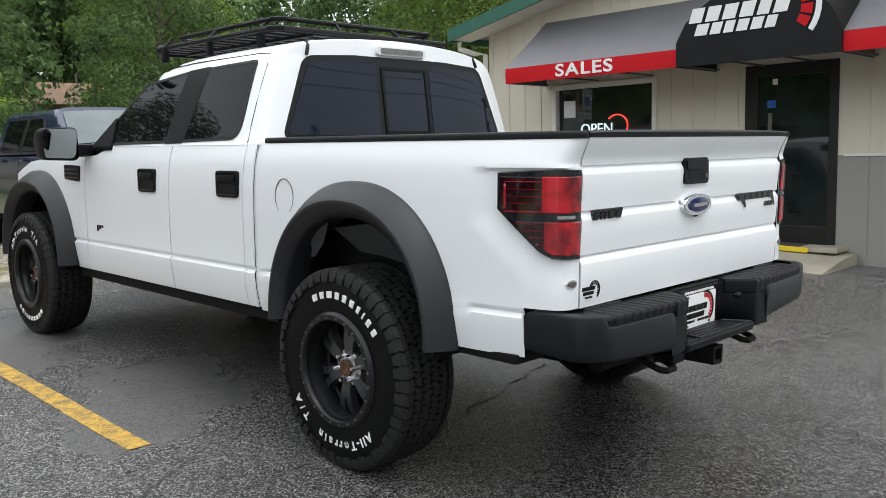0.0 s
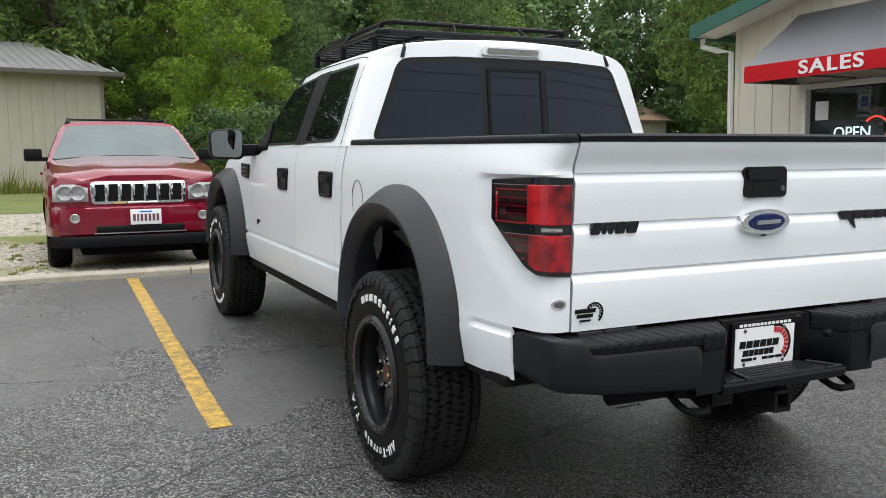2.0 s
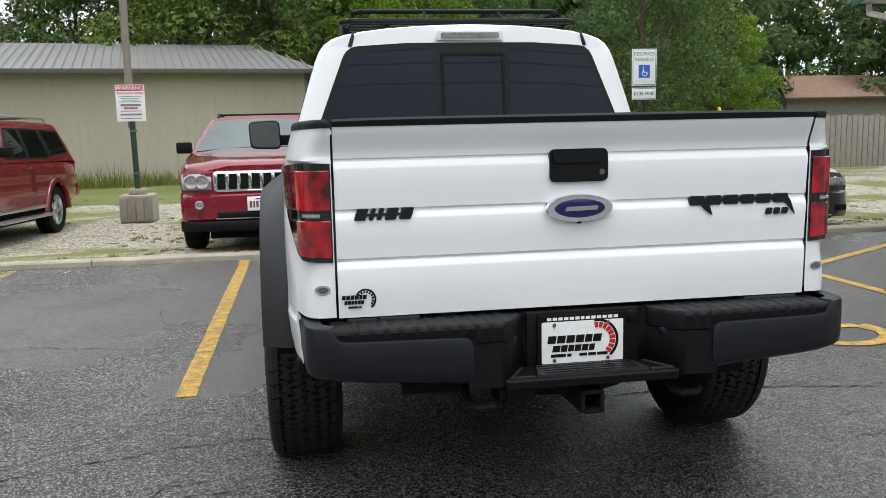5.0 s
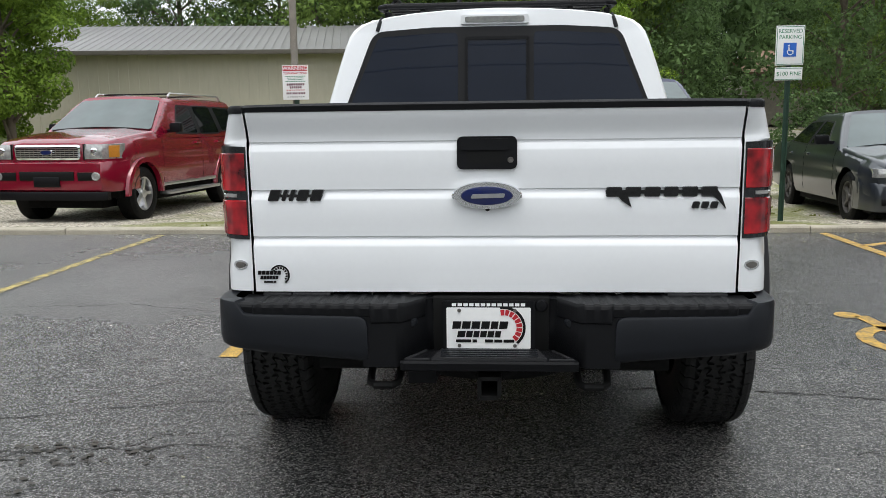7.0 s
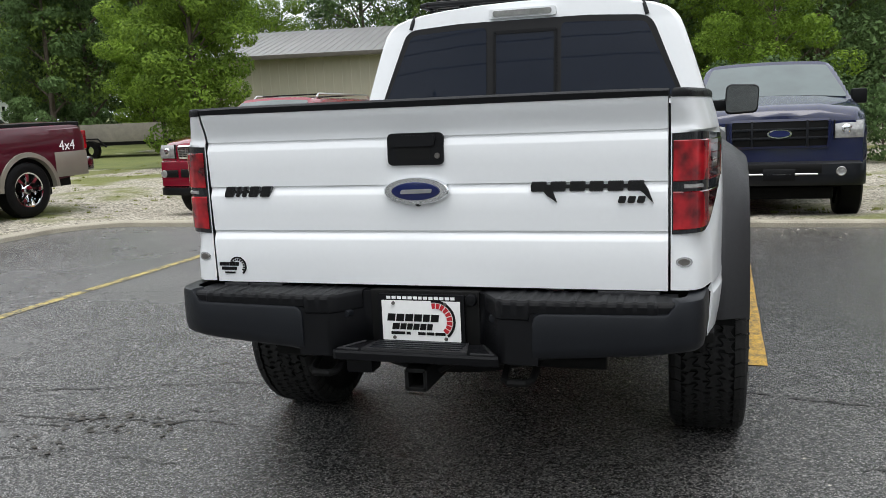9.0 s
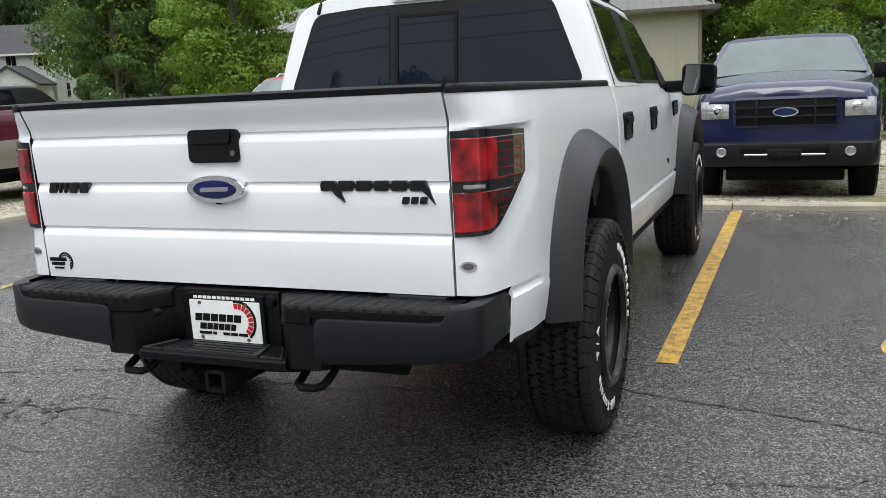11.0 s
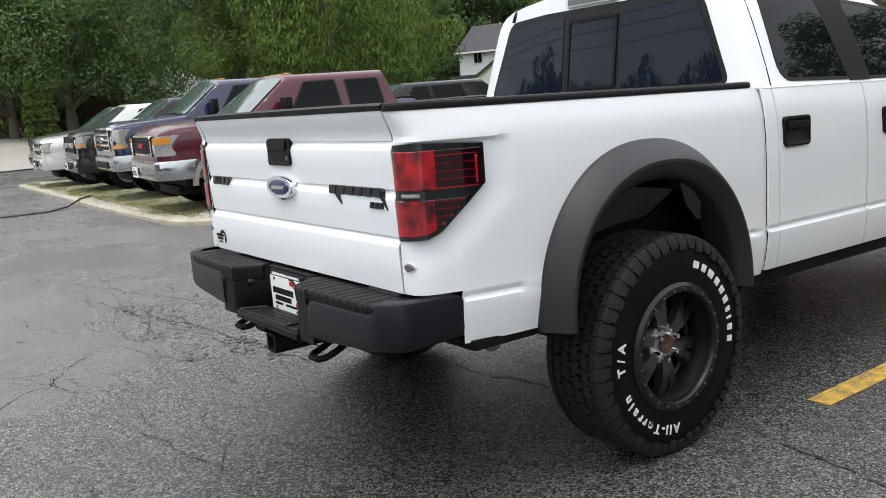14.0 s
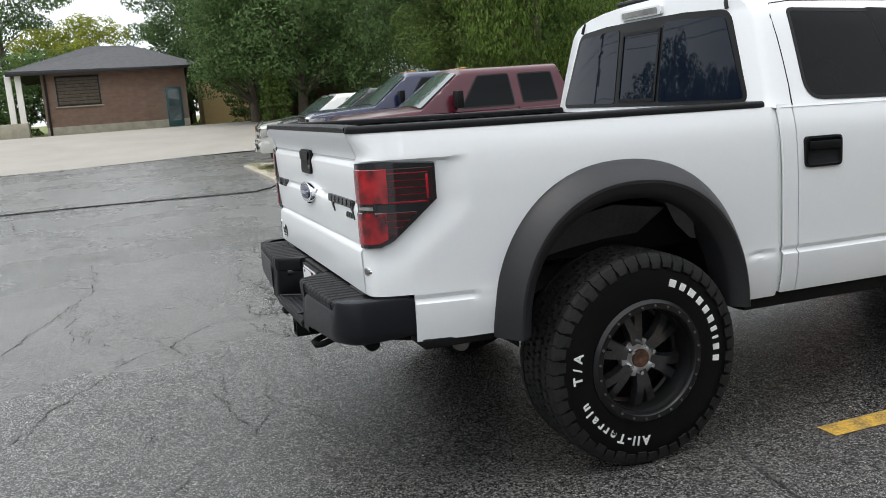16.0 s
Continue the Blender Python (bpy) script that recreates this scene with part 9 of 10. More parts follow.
        if not v.get("round_lamps"):
            bm = lathe(bmesh.new(), [(-0.012, 0.0001), (-0.016, 0.03), (-0.006, 0.055), (0.01, 0.06)], 20, "y")
            part("lamp_bowl", bm, M_CHROME, hl_, at=pose(s * (hx0 + (hx1 - hx0) * 0.42), -0.012 + nose(hx0 + (hx1 - hx0) * 0.42), (hz0 + hz1) / 2))
            part("lamp_frame", B(min(s * hx0, s * (hx0 + 0.012)), max(s * hx0, s * (hx0 + 0.012)), -0.026, 0.03, hz0, hz1, 0.003), M_PRINTBLACK, hl_)
        if v.get("round_lamps"):
            for x in (hx0 + 0.10, hx1 - 0.12):
                part("lamp_bowl", lathe(bmesh.new(), [(-0.040, 0.0001), (-0.036, 0.05), (-0.048, 0.072), (-0.046, 0.080), (0.03, 0.084)], 24, "y"), M_CLEAR, hl_, at=pose(s * x, nose(x) - 0.005, (hz0 + hz1) / 2))
        if v.get("amber", True):
            a = v.get("amber_w", 0.10)
            z0, z1 = v.get("amber_z", (hz0 + 0.02, hz1 - 0.02))
            bm = bmesh.new()
            rows = []
            for k, x in enumerate(steps(hx1 - a, hx1 - 0.004, 6)):
                y = nose(x) - 0.024 - 0.012 * math.sin(math.pi * (x - hx0) / (hx1 - hx0))
                rows.append([(s * x, y + 0.06, z0), (s * x, y, z0 + 0.006), (s * x, y + 0.008, z1 - 0.006), (s * x, y + 0.07, z1)])
            grid(bm, rows)
            bm.faces.new([bm.verts.new(p) for p in rows[0]]), bm.faces.new([bm.verts.new(p) for p in rows[-1]])
            part("indicator", bm, M_AMBER, hl_, "amber indicator")
    if v.get("plate"):
        px, pz = v["plate"]
        pl = part("number_plate", B(px - 0.155, px + 0.155, -0.105, -0.085, pz - 0.08, pz + 0.08, 0.006), M_PLATE, bumper_ob, "white number plate with plain bars")
        part("plate_bars", bars(bmesh.new(), px - 0.13, px + 0.13, pz - 0.045, pz + 0.03, [0.8, 0.6, 0.8, 0.8, 0.8, 0.8, 0.8], -0.1065, -0.1052, 0.42), M_PLATEINK, pl, smooth=0)
        part("plate_band", B(px - 0.06, px + 0.06, -0.1065, -0.1052, pz + 0.048, pz + 0.062), M_PRINTBLUE, pl)
    # tail lamps and rear bumper
    for s in (-1, 1):
        a, b = plan(L - 0.04), W - 0.02
        part("tail_lamp", B(min(s * (a - 0.22), s * a), max(s * (a - 0.22), s * a), L - 0.10, L + 0.015, belt - 0.36, belt - 0.06, 0.02), M_REDLENS, t, "red tail lamp")
    bm = bmesh.new()
    box(bm, -W + 0.05, W - 0.05, L - 0.08, L + 0.10, sill + 0.10, sill + 0.32, 0.04)
    part("rear_bumper", bm, v.get("rear_bumper", v["bumper_mat"]), t, "rear bumper")
    if v.get("boards"):
        for s in (-1, 1):
            part("running_board", B(min(s * (W - 0.08), s * (W + 0.09)), max(s * (W - 0.08), s * (W + 0.09)), f_ax + ar + 0.08, r_ax - ar - 0.05, sill - 0.13, sill - 0.08, 0.015), v["boards"], t, "silver running board")
    if v.get("rails"):
        for s in (-1, 1):
            bm = bmesh.new()
            x = wroof - 0.12
            tube(bm, [(s * x, wt + 0.25, roof + 0.0), (s * x, wt + 0.33, roof + 0.055), (s * x, rt - 0.2, roof + 0.055), (s * x, rt - 0.1, roof)], 0.018, 8)
            part("roof_rail", bm, v["rails"], t, "roof rail")
        for d in (wt + 0.5, rt - 0.5):
            bm = bmesh.new()
            tube(bm, [(-(wroof - 0.12), d, roof + 0.055), (wroof - 0.12, d, roof + 0.055)], 0.014, 6)
            part("roof_crossbar", bm, M_PLASTIC, t)
    if v.get("markers"):
        for x in (-0.45, -0.22, 0.0, 0.22, 0.45):
            part("roof_marker", B(x - 0.05, x + 0.05, wt + 0.10, wt + 0.19, roof - 0.005, roof + 0.03, 0.012), M_AMBER, t, "amber roof marker lamp")
    if v.get("bed"):
        a, z = v["bed"]
        part("bed_cover", B(-W + 0.12, W - 0.12, a, L - 0.07, belt - 0.2, lerp_table(top, L - 0.5) + 0.045, 0.02), M_PLASTIC, t, "dark bed with low walls")
    return t


# red SUV with a seven-slot grille
vehicle("red_suv", "dark red SUV with chrome seven-slot grille parked on gravel", "car", (-1.46, 7.19), 0, dict(
    paint=M_RED, length=4.7, width=1.86, front_axle=0.80, rear_axle=3.58, radius=0.37, tyre_w=0.245, sill=0.36, belt=1.15, roof=1.67, roof_w=1.42, base=0.03, tilt=2.4,
    top=[(0.0, 0.96), (0.05, 1.00), (0.2, 1.04), (0.7, 1.12), (1.28, 1.19), (1.6, 1.15), (4.6, 1.15), (4.7, 1.1)], screen=(1.22, 2.02), back=(4.15, 4.62), nose_w=0.70, shoulder=0.05, crown=0.055,
    windows=[[(2.0, 0.08), (2.75, 0.06), (2.68, 0.92), (2.25, 0.9)], [(2.85, 0.06), (3.55, 0.06), (3.48, 0.92), (2.8, 0.92)], [(3.65, 0.08), (4.35, 0.2), (4.2, 0.9), (3.6, 0.92)]],
    seams=[1.5, 2.8, 3.6], handles=[2.65, 3.45], bumper=(0.38, 0.70), bumper_mat=M_RED, bumper_label="red front bumper with black lower lip",
    intakes=[(-0.44, 0.44, 0.42, 0.49, M_PRINTBLACK, "air_intake"), (-0.46, 0.46, 0.405, 0.418, M_ALLOY, "trim_strip"), (-0.88, 0.88, 0.27, 0.385, M_PLASTIC, "air_dam")],
    fog=(0.64, 0.575, 0.045), grille=(0.45, 0.735, 0.93), grille_kind="slots", grille_mat=M_CHROME, lamps=(0.50, 0.84, 0.74, 0.93), round_lamps=True, amber=False,
    plate=(0.05, 0.575), rails=M_PLASTIC, mirror=(0.20, 0.15, 1.26, 1.78)))

# red family SUV seen at an angle
vehicle("red_suv", "bright red SUV with silver running boards and roof rails on gravel", "car", (-6.15, 8.27), -5, dict(
    paint=M_RED, length=4.82, width=1.88, front_axle=0.86, rear_axle=3.75, radius=0.395, tyre_w=0.26, sill=0.47, belt=1.22, roof=1.825, roof_w=1.48, base=-0.10, tilt=1.4,
    top=[(0.0, 1.02), (0.03, 1.10), (0.10, 1.15), (0.3, 1.19), (0.8, 1.25), (1.32, 1.30), (1.7, 1.23), (4.72, 1.22), (4.82, 1.16)], screen=(1.24, 2.02), back=(4.35, 4.76), nose_w=0.86, shoulder=0.06, crown=0.045,
    windows=[[(1.98, 0.08), (2.75, 0.05), (2.70, 0.92), (2.26, 0.9)], [(2.86, 0.05), (3.60, 0.05), (3.45, 0.92), (2.82, 0.92)], [(3.74, 0.12), (4.45, 0.2), (4.30, 0.88), (3.60, 0.92)]],
    seams=[1.45, 2.8, 3.65], handles=[2.62, 3.45], flares=M_RED, bumper=(0.48, 0.90), bumper_mat=M_RED, bumper_label="red front bumper",
    intakes=[(-0.40, 0.40, 0.64, 0.76, M_PRINTBLACK, "air_intake"), (-0.72, -0.46, 0.64, 0.75, M_PRINTBLACK, "lamp_pocket"), (0.46, 0.72, 0.64, 0.75, M_PRINTBLACK, "lamp_pocket"), (-0.19, 0.19, 0.55, 0.69, M_PLASTIC, "plate_bracket"), (-0.84, 0.84, 0.37, 0.485, M_PLASTIC, "air_dam")],
    fog=(0.72, 0.695, 0.052), grille=(0.46, 0.935, 1.10), grille_kind="mesh", grille_mat=M_CHROME, badge=(0.095, 0.038, M_BLUEBADGE), lamps=(0.53, 0.90, 0.92, 1.13), amber_w=0.05,
    rails=M_ALLOY, mirror=(0.18, 0.15, 1.34, 1.75), cladding=M_ALLOY, clad_h=0.05, boards=M_ALLOY))

# dark blue pickup
BLUE_P = dict(
    paint=M_NAVY, length=5.7, width=2.0, front_axle=0.92, rear_axle=4.6, radius=0.39, tyre_w=0.27, sill=0.46, belt=1.30, roof=1.84, roof_w=1.58,
    top=[(0.0, 1.10), (0.05, 1.18), (0.2, 1.23), (1.25, 1.33), (1.6, 1.31), (5.6, 1.32), (5.7, 1.28)], screen=(1.22, 2.05), back=(3.70, 3.92), nose_w=0.90, shoulder=0.05, crown=0.05,
    windows=[[(1.95, 0.04), (2.80, 0.04), (2.74, 0.94), (2.30, 0.92)], [(2.92, 0.04), (3.62, 0.04), (3.55, 0.94), (2.86, 0.94)]],
    seams=[1.5, 2.86, 3.75], handles=[2.65, 3.5], bumper=(0.42, 0.72), bumper_mat=M_BUMPER, bumper_label="dark grey front bumper",
    intakes=[(-0.55, 0.55, 0.56, 0.66, M_PRINTBLACK, "air_intake"), (-0.20, 0.20, 0.50, 0.60, M_PLASTIC, "plate_bracket"), (-0.60, 0.60, 0.645, 0.665, M_ALLOY, "trim_strip")],
    fog=(0.70, 0.60, 0.06), grille=(0.60, 0.86, 1.15), grille_kind="bars", grille_bars=3, bar_h=0.026, grille_mat=M_BUMPER, surround=M_NAVY, badge=(0.13, 0.05, M_BLUEBADGE),
    lamps=(0.63, 0.93, 0.93, 1.17), amber_w=0.14, amber_z=(0.94, 1.02), mirror=(0.24, 0.20, 1.40, 1.75), bed=(3.98, 1.3))
vehicle("blue_pickup", "dark blue pickup truck with grey bumper parked behind the kerb", "pickup truck", (1.74, 7.45), 0, dict(
    BLUE_P, width=1.98, base=-0.05, tilt=1.7, belt=1.36, roof=1.92, sill=0.50, radius=0.395, nose_w=0.87, roof_w=1.58, crown=0.06, shoulder=0.07,
    top=[(0.0, 1.16), (0.04, 1.23), (0.15, 1.285), (0.5, 1.33), (1.22, 1.41), (1.6, 1.36), (5.6, 1.38), (5.7, 1.34)], screen=(1.18, 2.0),
    bumper=(0.44, 0.71), intakes=[(-0.44, 0.44, 0.585, 0.685, M_PRINTBLACK, "air_intake"), (-0.40, 0.40, 0.560, 0.580, M_ALLOY, "trim_strip"), (-0.17, 0.17, 0.50, 0.63, M_PLASTIC, "plate_bracket")],
    fog=(0.64, 0.60, 0.048), grille=(0.50, 0.875, 1.165), grille_bars=2, bar_h=0.013, uprights=(-0.29, 0.29), lamps=(0.56, 0.87, 0.955, 1.155), amber=False, mirror=(0.19, 0.19, 1.44, 1.72)))

# grey saloon
vehicle("grey_saloon", "grey metallic saloon car with chrome grille bars on gravel", "car", (5.26, 7.31), -3, dict(
    paint=M_GREYCAR, base=-0.06, tilt=1.8, length=4.85, width=1.84, front_axle=0.93, rear_axle=3.66, radius=0.335, tyre_w=0.225, sill=0.27, belt=0.96, roof=1.45, roof_w=1.22,
    top=[(0.0, 0.70), (0.06, 0.78), (0.3, 0.84), (1.3, 0.96), (1.6, 0.97), (4.1, 1.0), (4.75, 1.0), (4.85, 0.95)], screen=(1.22, 2.12), back=(3.25, 4.10), nose_w=0.68, shoulder=0.06,
    windows=[[(1.95, 0.08), (2.75, 0.06), (2.70, 0.92), (2.30, 0.85)], [(2.85, 0.06), (3.72, 0.14), (3.35, 0.88), (2.80, 0.92)]],
    seams=[1.45, 2.8, 3.7], handles=[2.65, 3.5], bumper=(0.22, 0.56), bumper_mat=M_GREYCAR, bumper_label="grey front bumper",
    intakes=[(-0.50, 0.50, 0.27, 0.36, M_PRINTBLACK, "air_intake"), (-0.80, -0.60, 0.30, 0.38, M_PRINTBLACK, "lamp_pocket"), (0.60, 0.80, 0.30, 0.38, M_PRINTBLACK, "lamp_pocket"), (-0.55, 0.55, 0.245, 0.262, M_CHROME, "trim_strip")],
    grille=(0.44, 0.52, 0.70), grille_kind="bars", grille_bars=3, bar_h=0.022, grille_mat=M_CHROME, badge=(0.08, 0.035, M_BLUEBADGE), lamps=(0.50, 0.86, 0.62, 0.735), amber=False,
    plate=(0.1, 0.42), mirror=(0.18, 0.13, 1.06, 1.75), rim=M_STEEL))

# row of pickups on the island, the nearest maroon and pewter
maroon = vehicle("maroon_pickup", "maroon and pewter extended-cab pickup with chrome bumper on the island", "pickup truck", (-10.0, 2.50), -5, dict(
    paint=M_MAROON, length=6.25, width=2.02, front_axle=0.98, rear_axle=5.0, radius=0.415, tyre_w=0.27, sill=0.50, belt=1.30, roof=1.95, roof_w=1.60,
    top=[(0.0, 1.10), (0.05, 1.20), (0.2, 1.26), (1.35, 1.33), (1.7, 1.30), (6.15, 1.34), (6.25, 1.3)], screen=(1.30, 2.12), back=(3.80, 4.02), nose_w=0.80, crown=0.06,
    windows=[[(2.05, 0.04), (2.95, 0.04), (2.90, 0.94), (2.38, 0.92)], [(3.12, 0.10), (3.72, 0.10), (3.66, 0.92), (3.08, 0.92)]],
    seams=[1.6, 3.03, 3.8], handles=[2.8], flares=M_PEWTER, cladding=M_PEWTER, clad_h=0.40, tail_clad=True, bumper=(0.52, 0.80), bumper_mat=M_BUMPERCHROME, bumper_label="chrome front bumper",
    grille=(0.56, 0.90, 1.16), grille_kind="bars", grille_bars=4, bar_h=0.008, grille_mat=M_PLASTIC, surround=M_CHROME, grille_round=0.09, lamps=(0.62, 0.95, 0.87, 1.17), amber_w=0.19, amber_z=(1.04, 1.15), bumper_out=0.03,
    plate=(-0.35, 0.62), markers=True, dark_pillars=False, mirror=(0.26, 0.28, 1.46, 1.95), bed=(4.1, 1.34), rim=M_CHROME, spokes=8))
part("grille_print", bars(bmesh.new(), -0.15, 0.15, 0.995, 1.065, [1, 1, 1], -0.044, -0.034, 0.2), M_PRINTRED, maroon, "red plain bars on the grille", smooth=0)
lettering("4x4", 0.21, M_PRINTWHITE, maroon, pose(1.003, 5.78, 1.02, 90, 0, 90), "side_words", "white 4x4 letters", 0.002)
vehicle("blue_pickup", "tall dark blue heavy-duty pickup with chrome grille on the island", "pickup truck", (-13.1, 2.75), -5, dict(
    BLUE_P, length=6.2, front_axle=0.95, rear_axle=4.9, radius=0.42, sill=0.58, belt=1.42, roof=2.05, top=[(0.0, 1.22), (0.05, 1.32), (0.2, 1.36), (1.25, 1.42), (1.6, 1.42), (6.1, 1.45), (6.2, 1.4)],
    bumper=(0.55, 0.82), bumper_out=0.03, bumper_mat=M_BUMPERCHROME, bumper_label="chrome front bumper", intakes=[(-0.5, 0.5, 0.60, 0.72, M_PRINTBLACK, "air_intake")], fog=None, grille=(0.60, 0.92, 1.30), grille_mat=M_CHROME, surround=M_CHROME,
    lamps=(0.66, 0.94, 0.95, 1.28), markers=True, mirror=(0.22, 0.3, 1.55, 1.8)))
vehicle("black_pickup", "black pickup with chrome split grille and amber lamps on the island", "pickup truck", (-16.1, 2.85), -5, dict(
    BLUE_P, paint=M_BLACKCAR, bumper_mat=M_BLACKCAR, bumper_label="black front bumper", grille=(0.58, 0.84, 1.14), grille_bars=1, bar_h=0.05, grille_mat=M_ALLOY, surround=M_BLACKCAR, amber_w=0.05, plate=(-0.3, 0.55)))
vehicle("white_pickup", "silvery white pickup with amber corner lamps on the island", "pickup truck", (-18.9, 2.75), -5, dict(
    BLUE_P, paint=M_SILVERCAR, bumper_mat=M_SILVERCAR, bumper_label="silver front bumper", belt=1.22, roof=1.80, top=[(0.0, 1.0), (0.05, 1.08), (0.2, 1.12), (1.25, 1.22), (1.6, 1.22), (5.6, 1.26), (5.7, 1.22)],
    grille=(0.56, 0.78, 1.04), grille_bars=1, bar_h=0.04, grille_mat=M_ALLOY, surround=M_SILVERCAR, lamps=(0.60, 0.92, 0.82, 1.05), amber_w=0.05, badge=None, plate=(-0.3, 0.5), mirror=(0.2, 0.16, 1.32, 1.75)))
vehicle("olive_pickup", "dark olive pickup at the far end of the island row", "pickup truck", (-21.8, 3.2), -5, dict(
    BLUE_P, paint=material("olive_metallic_paint", (0.06, 0.06, 0.045), 0.35, 0.3, coat=0.8), bumper_mat=M_STEEL, badge=None, belt=1.24, roof=1.80, top=[(0.0, 1.0), (0.05, 1.08), (0.2, 1.12), (1.25, 1.24), (1.6, 1.24), (5.6, 1.26), (5.7, 1.22)],
    grille=(0.56, 0.78, 1.04), lamps=(0.60, 0.92, 0.82, 1.05), mirror=(0.2, 0.16, 1.34, 1.75)))
vehicle("dark_saloon", "dark saloon behind the row of pickups", "car", (-17.0, 9.5), -5, dict(
    BLUE_P, paint=M_BLACKCAR, bumper_mat=M_BLACKCAR, bed=None, back=(4.6, 5.2), roof=1.85, windows=[[(1.95, 0.04), (2.80, 0.04), (2.74, 0.94), (2.30, 0.92)], [(2.92, 0.04), (3.9, 0.04), (3.85, 0.94), (2.86, 0.94)]]))

# ---- trees and shrubs ----
def leaf_cloud(bm, centre, radii, n, size, rg, droop=0.0, fine=False):
    """Leaves scattered through a lumpy clump, denser towards its shell."""
    for _ in range(n):
        while True:
            p = Vector((rg.uniform(-1, 1), rg.uniform(-1, 1), rg.uniform(-1, 1)))
            if 0.15 < p.length <= 1:
                break
        p = p.normalized() * p.length ** 0.45
        c = Vector(centre) + Vector((p.x * radii[0], p.y * radii[1], p.z * radii[2]))
        s = size * rg.uniform(0.55, 1.25)
        out = (p + Vector((rg.uniform(-0.8, 0.8), rg.uniform(-0.8, 0.8), rg.uniform(-0.2, 0.9)))).normalized()
        u = out.cross(Vector((rg.uniform(-1, 1), rg.uniform(-1, 1), rg.uniform(-1, 1)))).normalized()
        w = out.cross(u)
        if droop:
            u = (u + Vector((0, 0, -droop))).normalized()
        if fine:
            bm.faces.new([bm.verts.new(q) for q in (c - u * s, c + w * s * 0.42, c + u * s, c - w * s * 0.42)])
            continue
        bm.faces.new([bm.verts.new(q) for q in (c - u * s, c + u * s * 0.35 + w * s * 0.52, c + u * s * 0.6 - w * s * 0.42)])


def tree(name, label, height, spread, base, clumps, leaves, size, leaf_mat, seed, shape="round", trunk_r=0.16, droop=0.0, fine=False):
    """A tapered trunk with limbs, and a crown of many leaf clumps."""
    rg = random.Random(seed)
    t = thing(name, label, "tree")
    bm = bmesh.new()
    lean = Vector((rg.uniform(-0.3, 0.3), rg.uniform(-0.3, 0.3), 0))
    tube(bm, [lean * (f ** 2) + Vector((0, 0, height * 0.85 * f)) for f in steps(0, 1, 7)], [trunk_r * (1.25 if f == 0 else 1 - 0.85 * f) for f in steps(0, 1, 7)], 9)
    crown = bmesh.new()
    for k in range(clumps):
        f = (k + rg.random()) / clumps
        z = base + (height - base) * f
        if shape == "cone":
            r = spread * (1 - f) ** 0.8 + 0.15
        elif shape == "column":
            r = spread * (1 - 0.6 * abs(f - 0.35))
        else:
            r = spread * math.sqrt(max(0.05, 1 - ((f - 0.42) / 0.62) ** 2))
        a = k * 2.399 + rg.uniform(-0.5, 0.5)
        d = r * math.sqrt(rg.uniform(0.08, 0.95))
        c = Vector((math.cos(a) * d, math.sin(a) * d, z + rg.uniform(-0.3, 0.3))) + lean * f
        cr = spread * rg.uniform(0.24, 0.42) * (0.75 if shape != "round" else 1)
        st = Vector((0, 0, max(base * 0.5, z - d * 0.6 - 0.2))) + lean * f * f
        if k % 2 == 0:
            tube(bm, [st, (st + c) / 2 + Vector((0, 0, 0.15)), c], [trunk_r * 0.42 * (1 - 0.6 * f), trunk_r * 0.25 * (1 - 0.6 * f), 0.012], 6)
        leaf_cloud(crown, c, (cr, cr, cr * rg.uniform(0.55, 0.8)), leaves, size, rg, droop, fine)
    part("trunk", bm, M_BARK, t, "grey-brown trunk and limbs")
    part("crown", crown, leaf_mat, t, "leafy crown", smooth=0)
    return t


def on_sight_line(x, y):
    """Camera sight lines to the white house and two cottages, kept treeless."""
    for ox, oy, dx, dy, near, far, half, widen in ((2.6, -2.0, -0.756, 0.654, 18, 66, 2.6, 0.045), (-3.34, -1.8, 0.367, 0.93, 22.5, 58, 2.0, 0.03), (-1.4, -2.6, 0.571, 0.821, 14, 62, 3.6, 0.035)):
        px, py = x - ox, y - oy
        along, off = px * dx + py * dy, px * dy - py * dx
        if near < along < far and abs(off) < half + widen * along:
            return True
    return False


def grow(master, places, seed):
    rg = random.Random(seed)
    places = [p for p in places if not on_sight_line(p[0], p[1])]
    for i, (x, y, s) in enumerate(places):
        z = rise(x, y) - 0.05
        m = pose(x, y, z, 0, 0, rg.uniform(0, 360)) @ Matrix.Diagonal((s, s, s * rg.uniform(0.92, 1.1), 1))
        if i == 0:
            master.matrix_world = m
        else:
            o = copy_thing(master, pose(0, 0, 0))
            o.matrix_world = m


broad = tree("broadleaf_tree", "tall broadleaf tree with dense dark green crown", 11.5, 3.6, 2.0, 50, 430, 0.125, M_LEAF, 21)
broad2 = tree("broadleaf_tree", "tall dark green tree with uneven crown", 13.5, 3.8, 2.6, 50, 430, 0.13, M_LEAFDARK, 22, trunk_r=0.2)
light_tree = tree("young_tree", "bright yellow-green bushy young tree", 5.6, 1.95, 0.2, 64, 440, 0.056, M_LEAFLIGHT, 23, shape="column", trunk_r=0.07, fine=True)
maple = tree("maple_tree", "full mid-green maple tree beside the shed", 7.6, 1.8, 1.1, 60, 700, 0.070, M_LEAFMAPLE, 24, trunk_r=0.14, fine=True)
spruce = tree("spruce_tree", "dark spruce with drooping boughs", 12.0, 2.6, 0.6, 52, 460, 0.13, M_LEAFDARK, 25, shape="cone", trunk_r=0.17, droop=0.7)
willow = tree("willow_tree", "weeping tree with hanging yellow-green boughs", 9.5, 3.4, 2.2, 46, 620, 0.095, M_LEAF, 26, trunk_r=0.2, fine=True, droop=1.4)
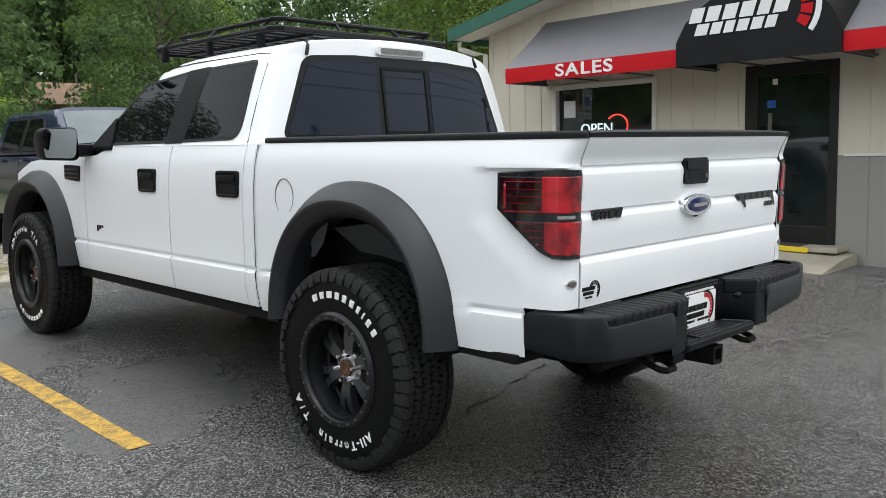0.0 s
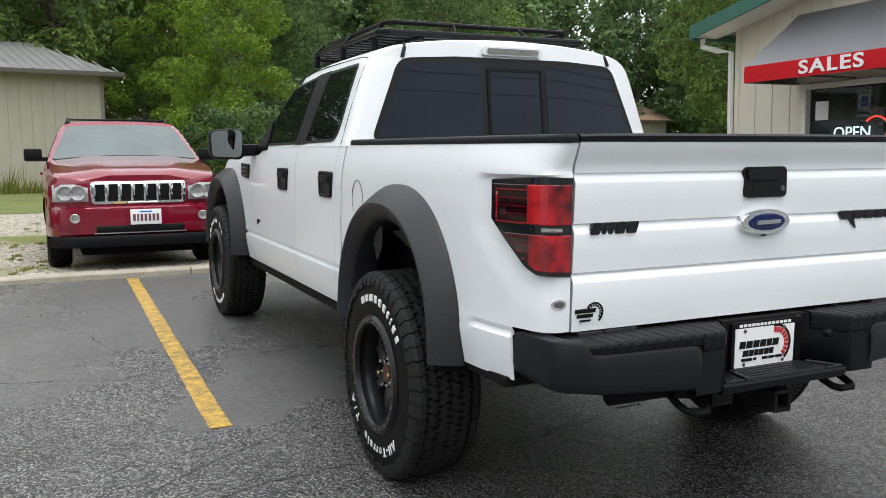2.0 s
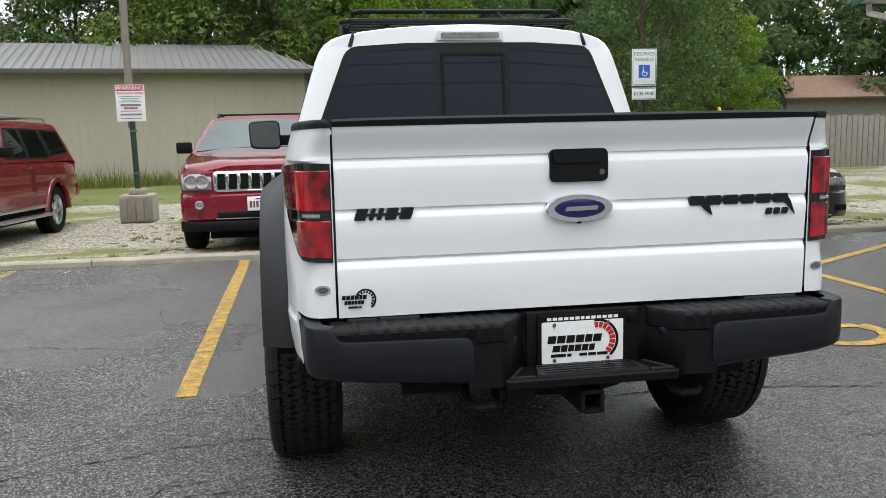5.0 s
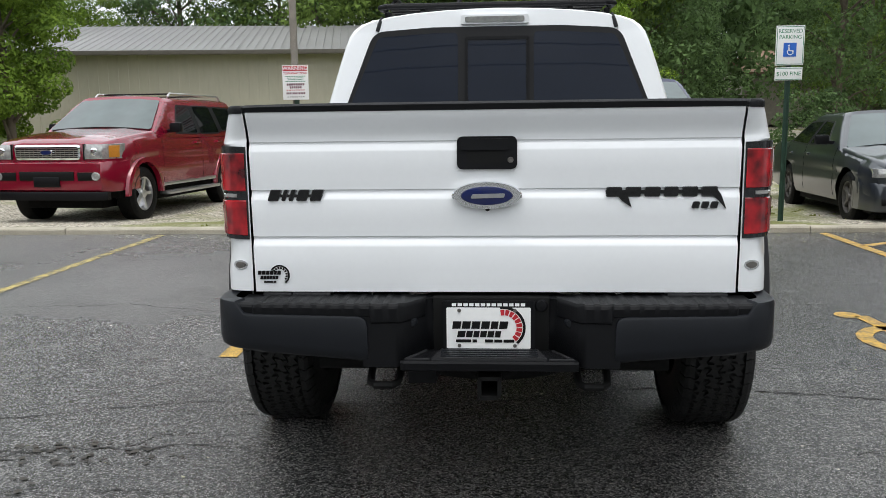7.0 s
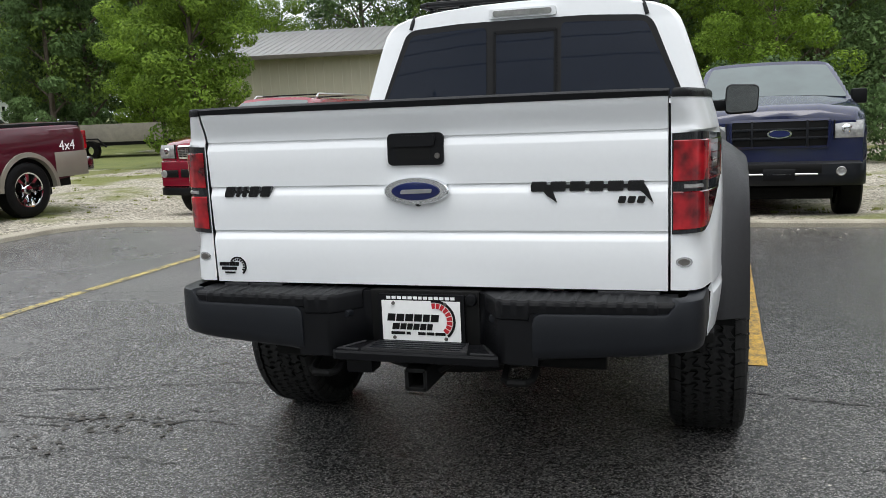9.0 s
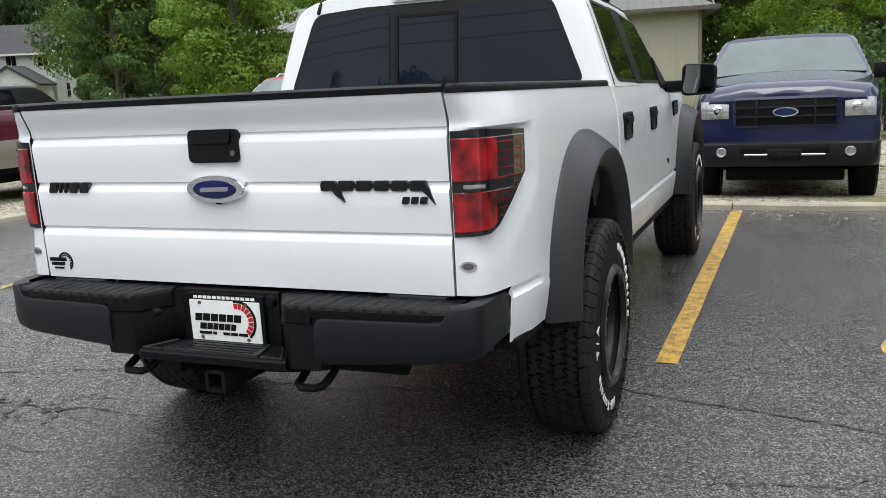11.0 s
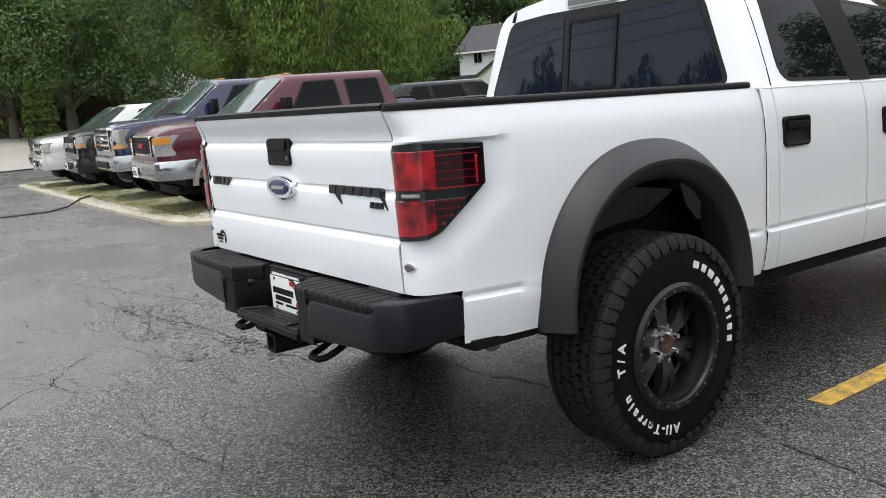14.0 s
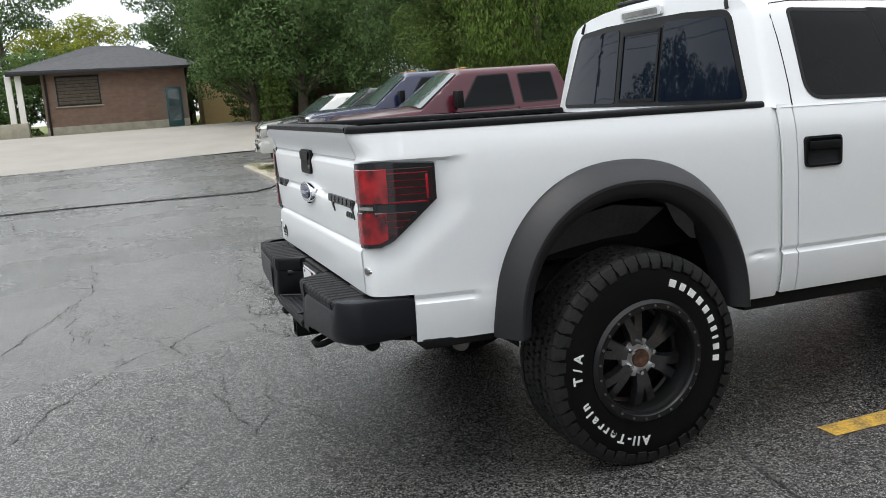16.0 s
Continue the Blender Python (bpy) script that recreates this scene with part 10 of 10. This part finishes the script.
shade = tree("shade_tree", "spreading shade tree with dark trunk and hanging dark crown", 10.4, 4.4, 2.5, 64, 480, 0.115, M_LEAFDARK, 41, trunk_r=0.27, fine=True, droop=0.5)
olive = tree("olive_green_tree", "rounded olive-green tree behind the parked pickups", 9.0, 3.3, 2.4, 50, 900, 0.075, M_LEAFOLIVE, 42, trunk_r=0.16, fine=True)
yellow = tree("yellowing_tree", "thin yellow-green tree behind the brick building", 9.0, 3.2, 3.5, 26, 380, 0.15, M_LEAFYEL, 27, trunk_r=0.14)
far_tree = tree("far_tree", "distant dark green tree closing the view", 12.0, 3.8, 1.2, 40, 125, 0.30, M_LEAFDARK, 30, trunk_r=0.18)
shrub = tree("shrub", "dense green roadside shrub", 2.6, 1.5, 0.1, 22, 170, 0.10, M_LEAFDARK, 28, trunk_r=0.04)
cedar = tree("cedar", "narrow green columnar cedar", 5.2, 0.62, 0.1, 80, 130, 0.085, M_LEAF, 29, shape="column", trunk_r=0.06, droop=-1.0)

_rg = random.Random(77)
_broad, _broad2, _far = [], [], []
# dense belt north of the shed and lot
for k in range(22):
    x = -34 + k * 3.3 + _rg.uniform(-0.8, 0.8)
    low = -24 < x < -16.6
    (_broad if k % 2 else _broad2).append((x, (36.5 if x < -4.5 else 31.5) + _rg.uniform(-1.5, 2.5), _rg.uniform(0.44, 0.56) if low else _rg.uniform(0.95, 1.2)))
for k in range(12):
    x = 8.2 + k * 2.7 + _rg.uniform(-0.6, 0.6)
    (_broad2 if k % 2 else _broad).append((x, 25.5 + _rg.uniform(-1.5, 1.5), _rg.uniform(0.75, 1.0)))
for k in range(8):
    (_broad if k % 2 else _broad2).append((7.5 + k * 3.1, 20.5 + _rg.uniform(-1, 1.5), _rg.uniform(0.6, 0.8)))
# a far row closes the gaps
for k in range(24):
    _far.append((-6 + k * 3.0 + _rg.uniform(-0.8, 0.8), 47.5 + _rg.uniform(-1.5, 1.5), _rg.uniform(0.9, 1.15)))
for k in range(10):
    _far.append((-84 + k * 4.2, 62 + k * 1.5 + _rg.uniform(-1.5, 1.5), _rg.uniform(0.9, 1.2)))
# the west side, beyond the island and the road
for k in range(6):
    (_broad if k % 2 else _broad2).append((-34.0 - k * 1.6 + _rg.uniform(-1, 1), 27.5 + k * 3.3 + _rg.uniform(-1, 1), _rg.uniform(0.9, 1.2)))
for k in range(13):
    _far.append((-68.0 + 0.5 * k + _rg.uniform(-2, 2), 9.0 + k * 3.6, _rg.uniform(1.0, 1.35)))
for x, y, s in ((-60, 12, 1.3), (-64, 5, 1.2), (-70, -8, 1.3), (-58, 30, 1.3), (-62, 38, 1.2), (-44, 58, 1.2), (-36, 52, 1.1), (-66, 52, 1.3), (-72, 46, 1.4), (-58, 60, 1.4), (-75, 20, 1.4)):
    _broad2.append((x, y, s))
# woods to the south and east close the place behind the camera
for k in range(32):
    _far.append((-62 + k * 4.4, -42 + _rg.uniform(-2, 2), _rg.uniform(0.8, 1.2)))
_far += [(37, 60, 1.1), (41.5, 56, 1.0), (45.5, 52, 1.1), (33, 64, 1.1), (40, 62, 1.2), (21, 62, 1.1), (17, 64, 1.0), (19, 61, 1.1), (22.5, 60.5, 1.2), (24.5, 63, 1.2), (20, 66, 1.3), (26, 60, 1.1)]
_broad2 += [(8.3, 38.0, 0.55), (9.3, 42.0, 0.6), (-54.5, 8.2, 0.95), (-56.0, 5.0, 0.85), (-45.5, 8.0, 0.72), (-47.5, 11.0, 0.8), (-43.5, 20.5, 0.7)]
grow(far_tree, _far, 11)
grow(broad, _broad, 1)
grow(broad2, _broad2, 2)
grow(light_tree, [(2.9, 22.6, 1.0), (2.2, 29.2, 1.1), (24.5, 37.5, 1.3), (20.0, 37.5, 1.2), (-16.5, 29.5, 1.0)], 3)
grow(maple, [(-12.2, 17.6, 0.95), (-19.8, 26.4, 1.0), (-26.2, 27.5, 1.1)], 4)
grow(spruce, [(-34.7, 39.0, 1.0), (-35.8, 38.4, 0.9), (-44.5, 8.6, 0.75), (-24.5, 22.5, 0.8), (-30.5, 33.0, 1.0), (-38.0, 45.0, 1.0), (-41.5, 49.0, 1.1), (-22.0, 36.0, 0.9)], 5)
grow(willow, [(-24.6, 14.2, 0.95), (-30.5, 20.0, 1.0), (-34.5, 27.5, 1.0)], 6)
grow(shade, [(-41.5, 12.3, 0.72), (-40.0, 6.0, 0.8), (-38.5, 8.2, 0.95), (-33.0, 13.4, 0.9), (-29.5, 16.5, 0.95), (-33.5, 22.0, 1.0)], 12)
grow(olive, [(-28.5, 13.4, 1.0), (-27.0, 21.0, 0.95), (-37.5, 33.0, 1.1)], 13)
grow(yellow, [(-58.5, -1.5, 0.85), (-60.5, -4.0, 0.8)], 7)
grow(shrub, [(x, 18.4 + _rg.uniform(-0.8, 1.4), _rg.uniform(0.55, 0.8)) for x in steps(1.6, 17.0, 15)] + [(-25.5 - k * 1.1, 11.6 + k * 1.7, _rg.uniform(0.6, 0.9)) for k in range(5)] + [(-46.5, 6.4, 0.8), (-45.5, 8.5, 1.0), (-45.0, 10.5, 1.1), (-47.5, 8.3, 0.9), (-50.5, -7.5, 1.2), (-51.0, -9.5, 1.3)] + [(-57.5 + _rg.uniform(-1, 1), y, _rg.uniform(1.4, 1.9)) for y in steps(-18, 20, 17)] + [(x, 43.5 + _rg.uniform(-0.6, 0.6), _rg.uniform(1.3, 1.8)) for x in steps(3, 40, 13)], 8)
grow(cedar, [(-36.0, 5.9, 0.44), (-36.2, 6.2, 0.5), (-36.1, 6.55, 0.42), (-36.0, 6.85, 0.46)], 9)
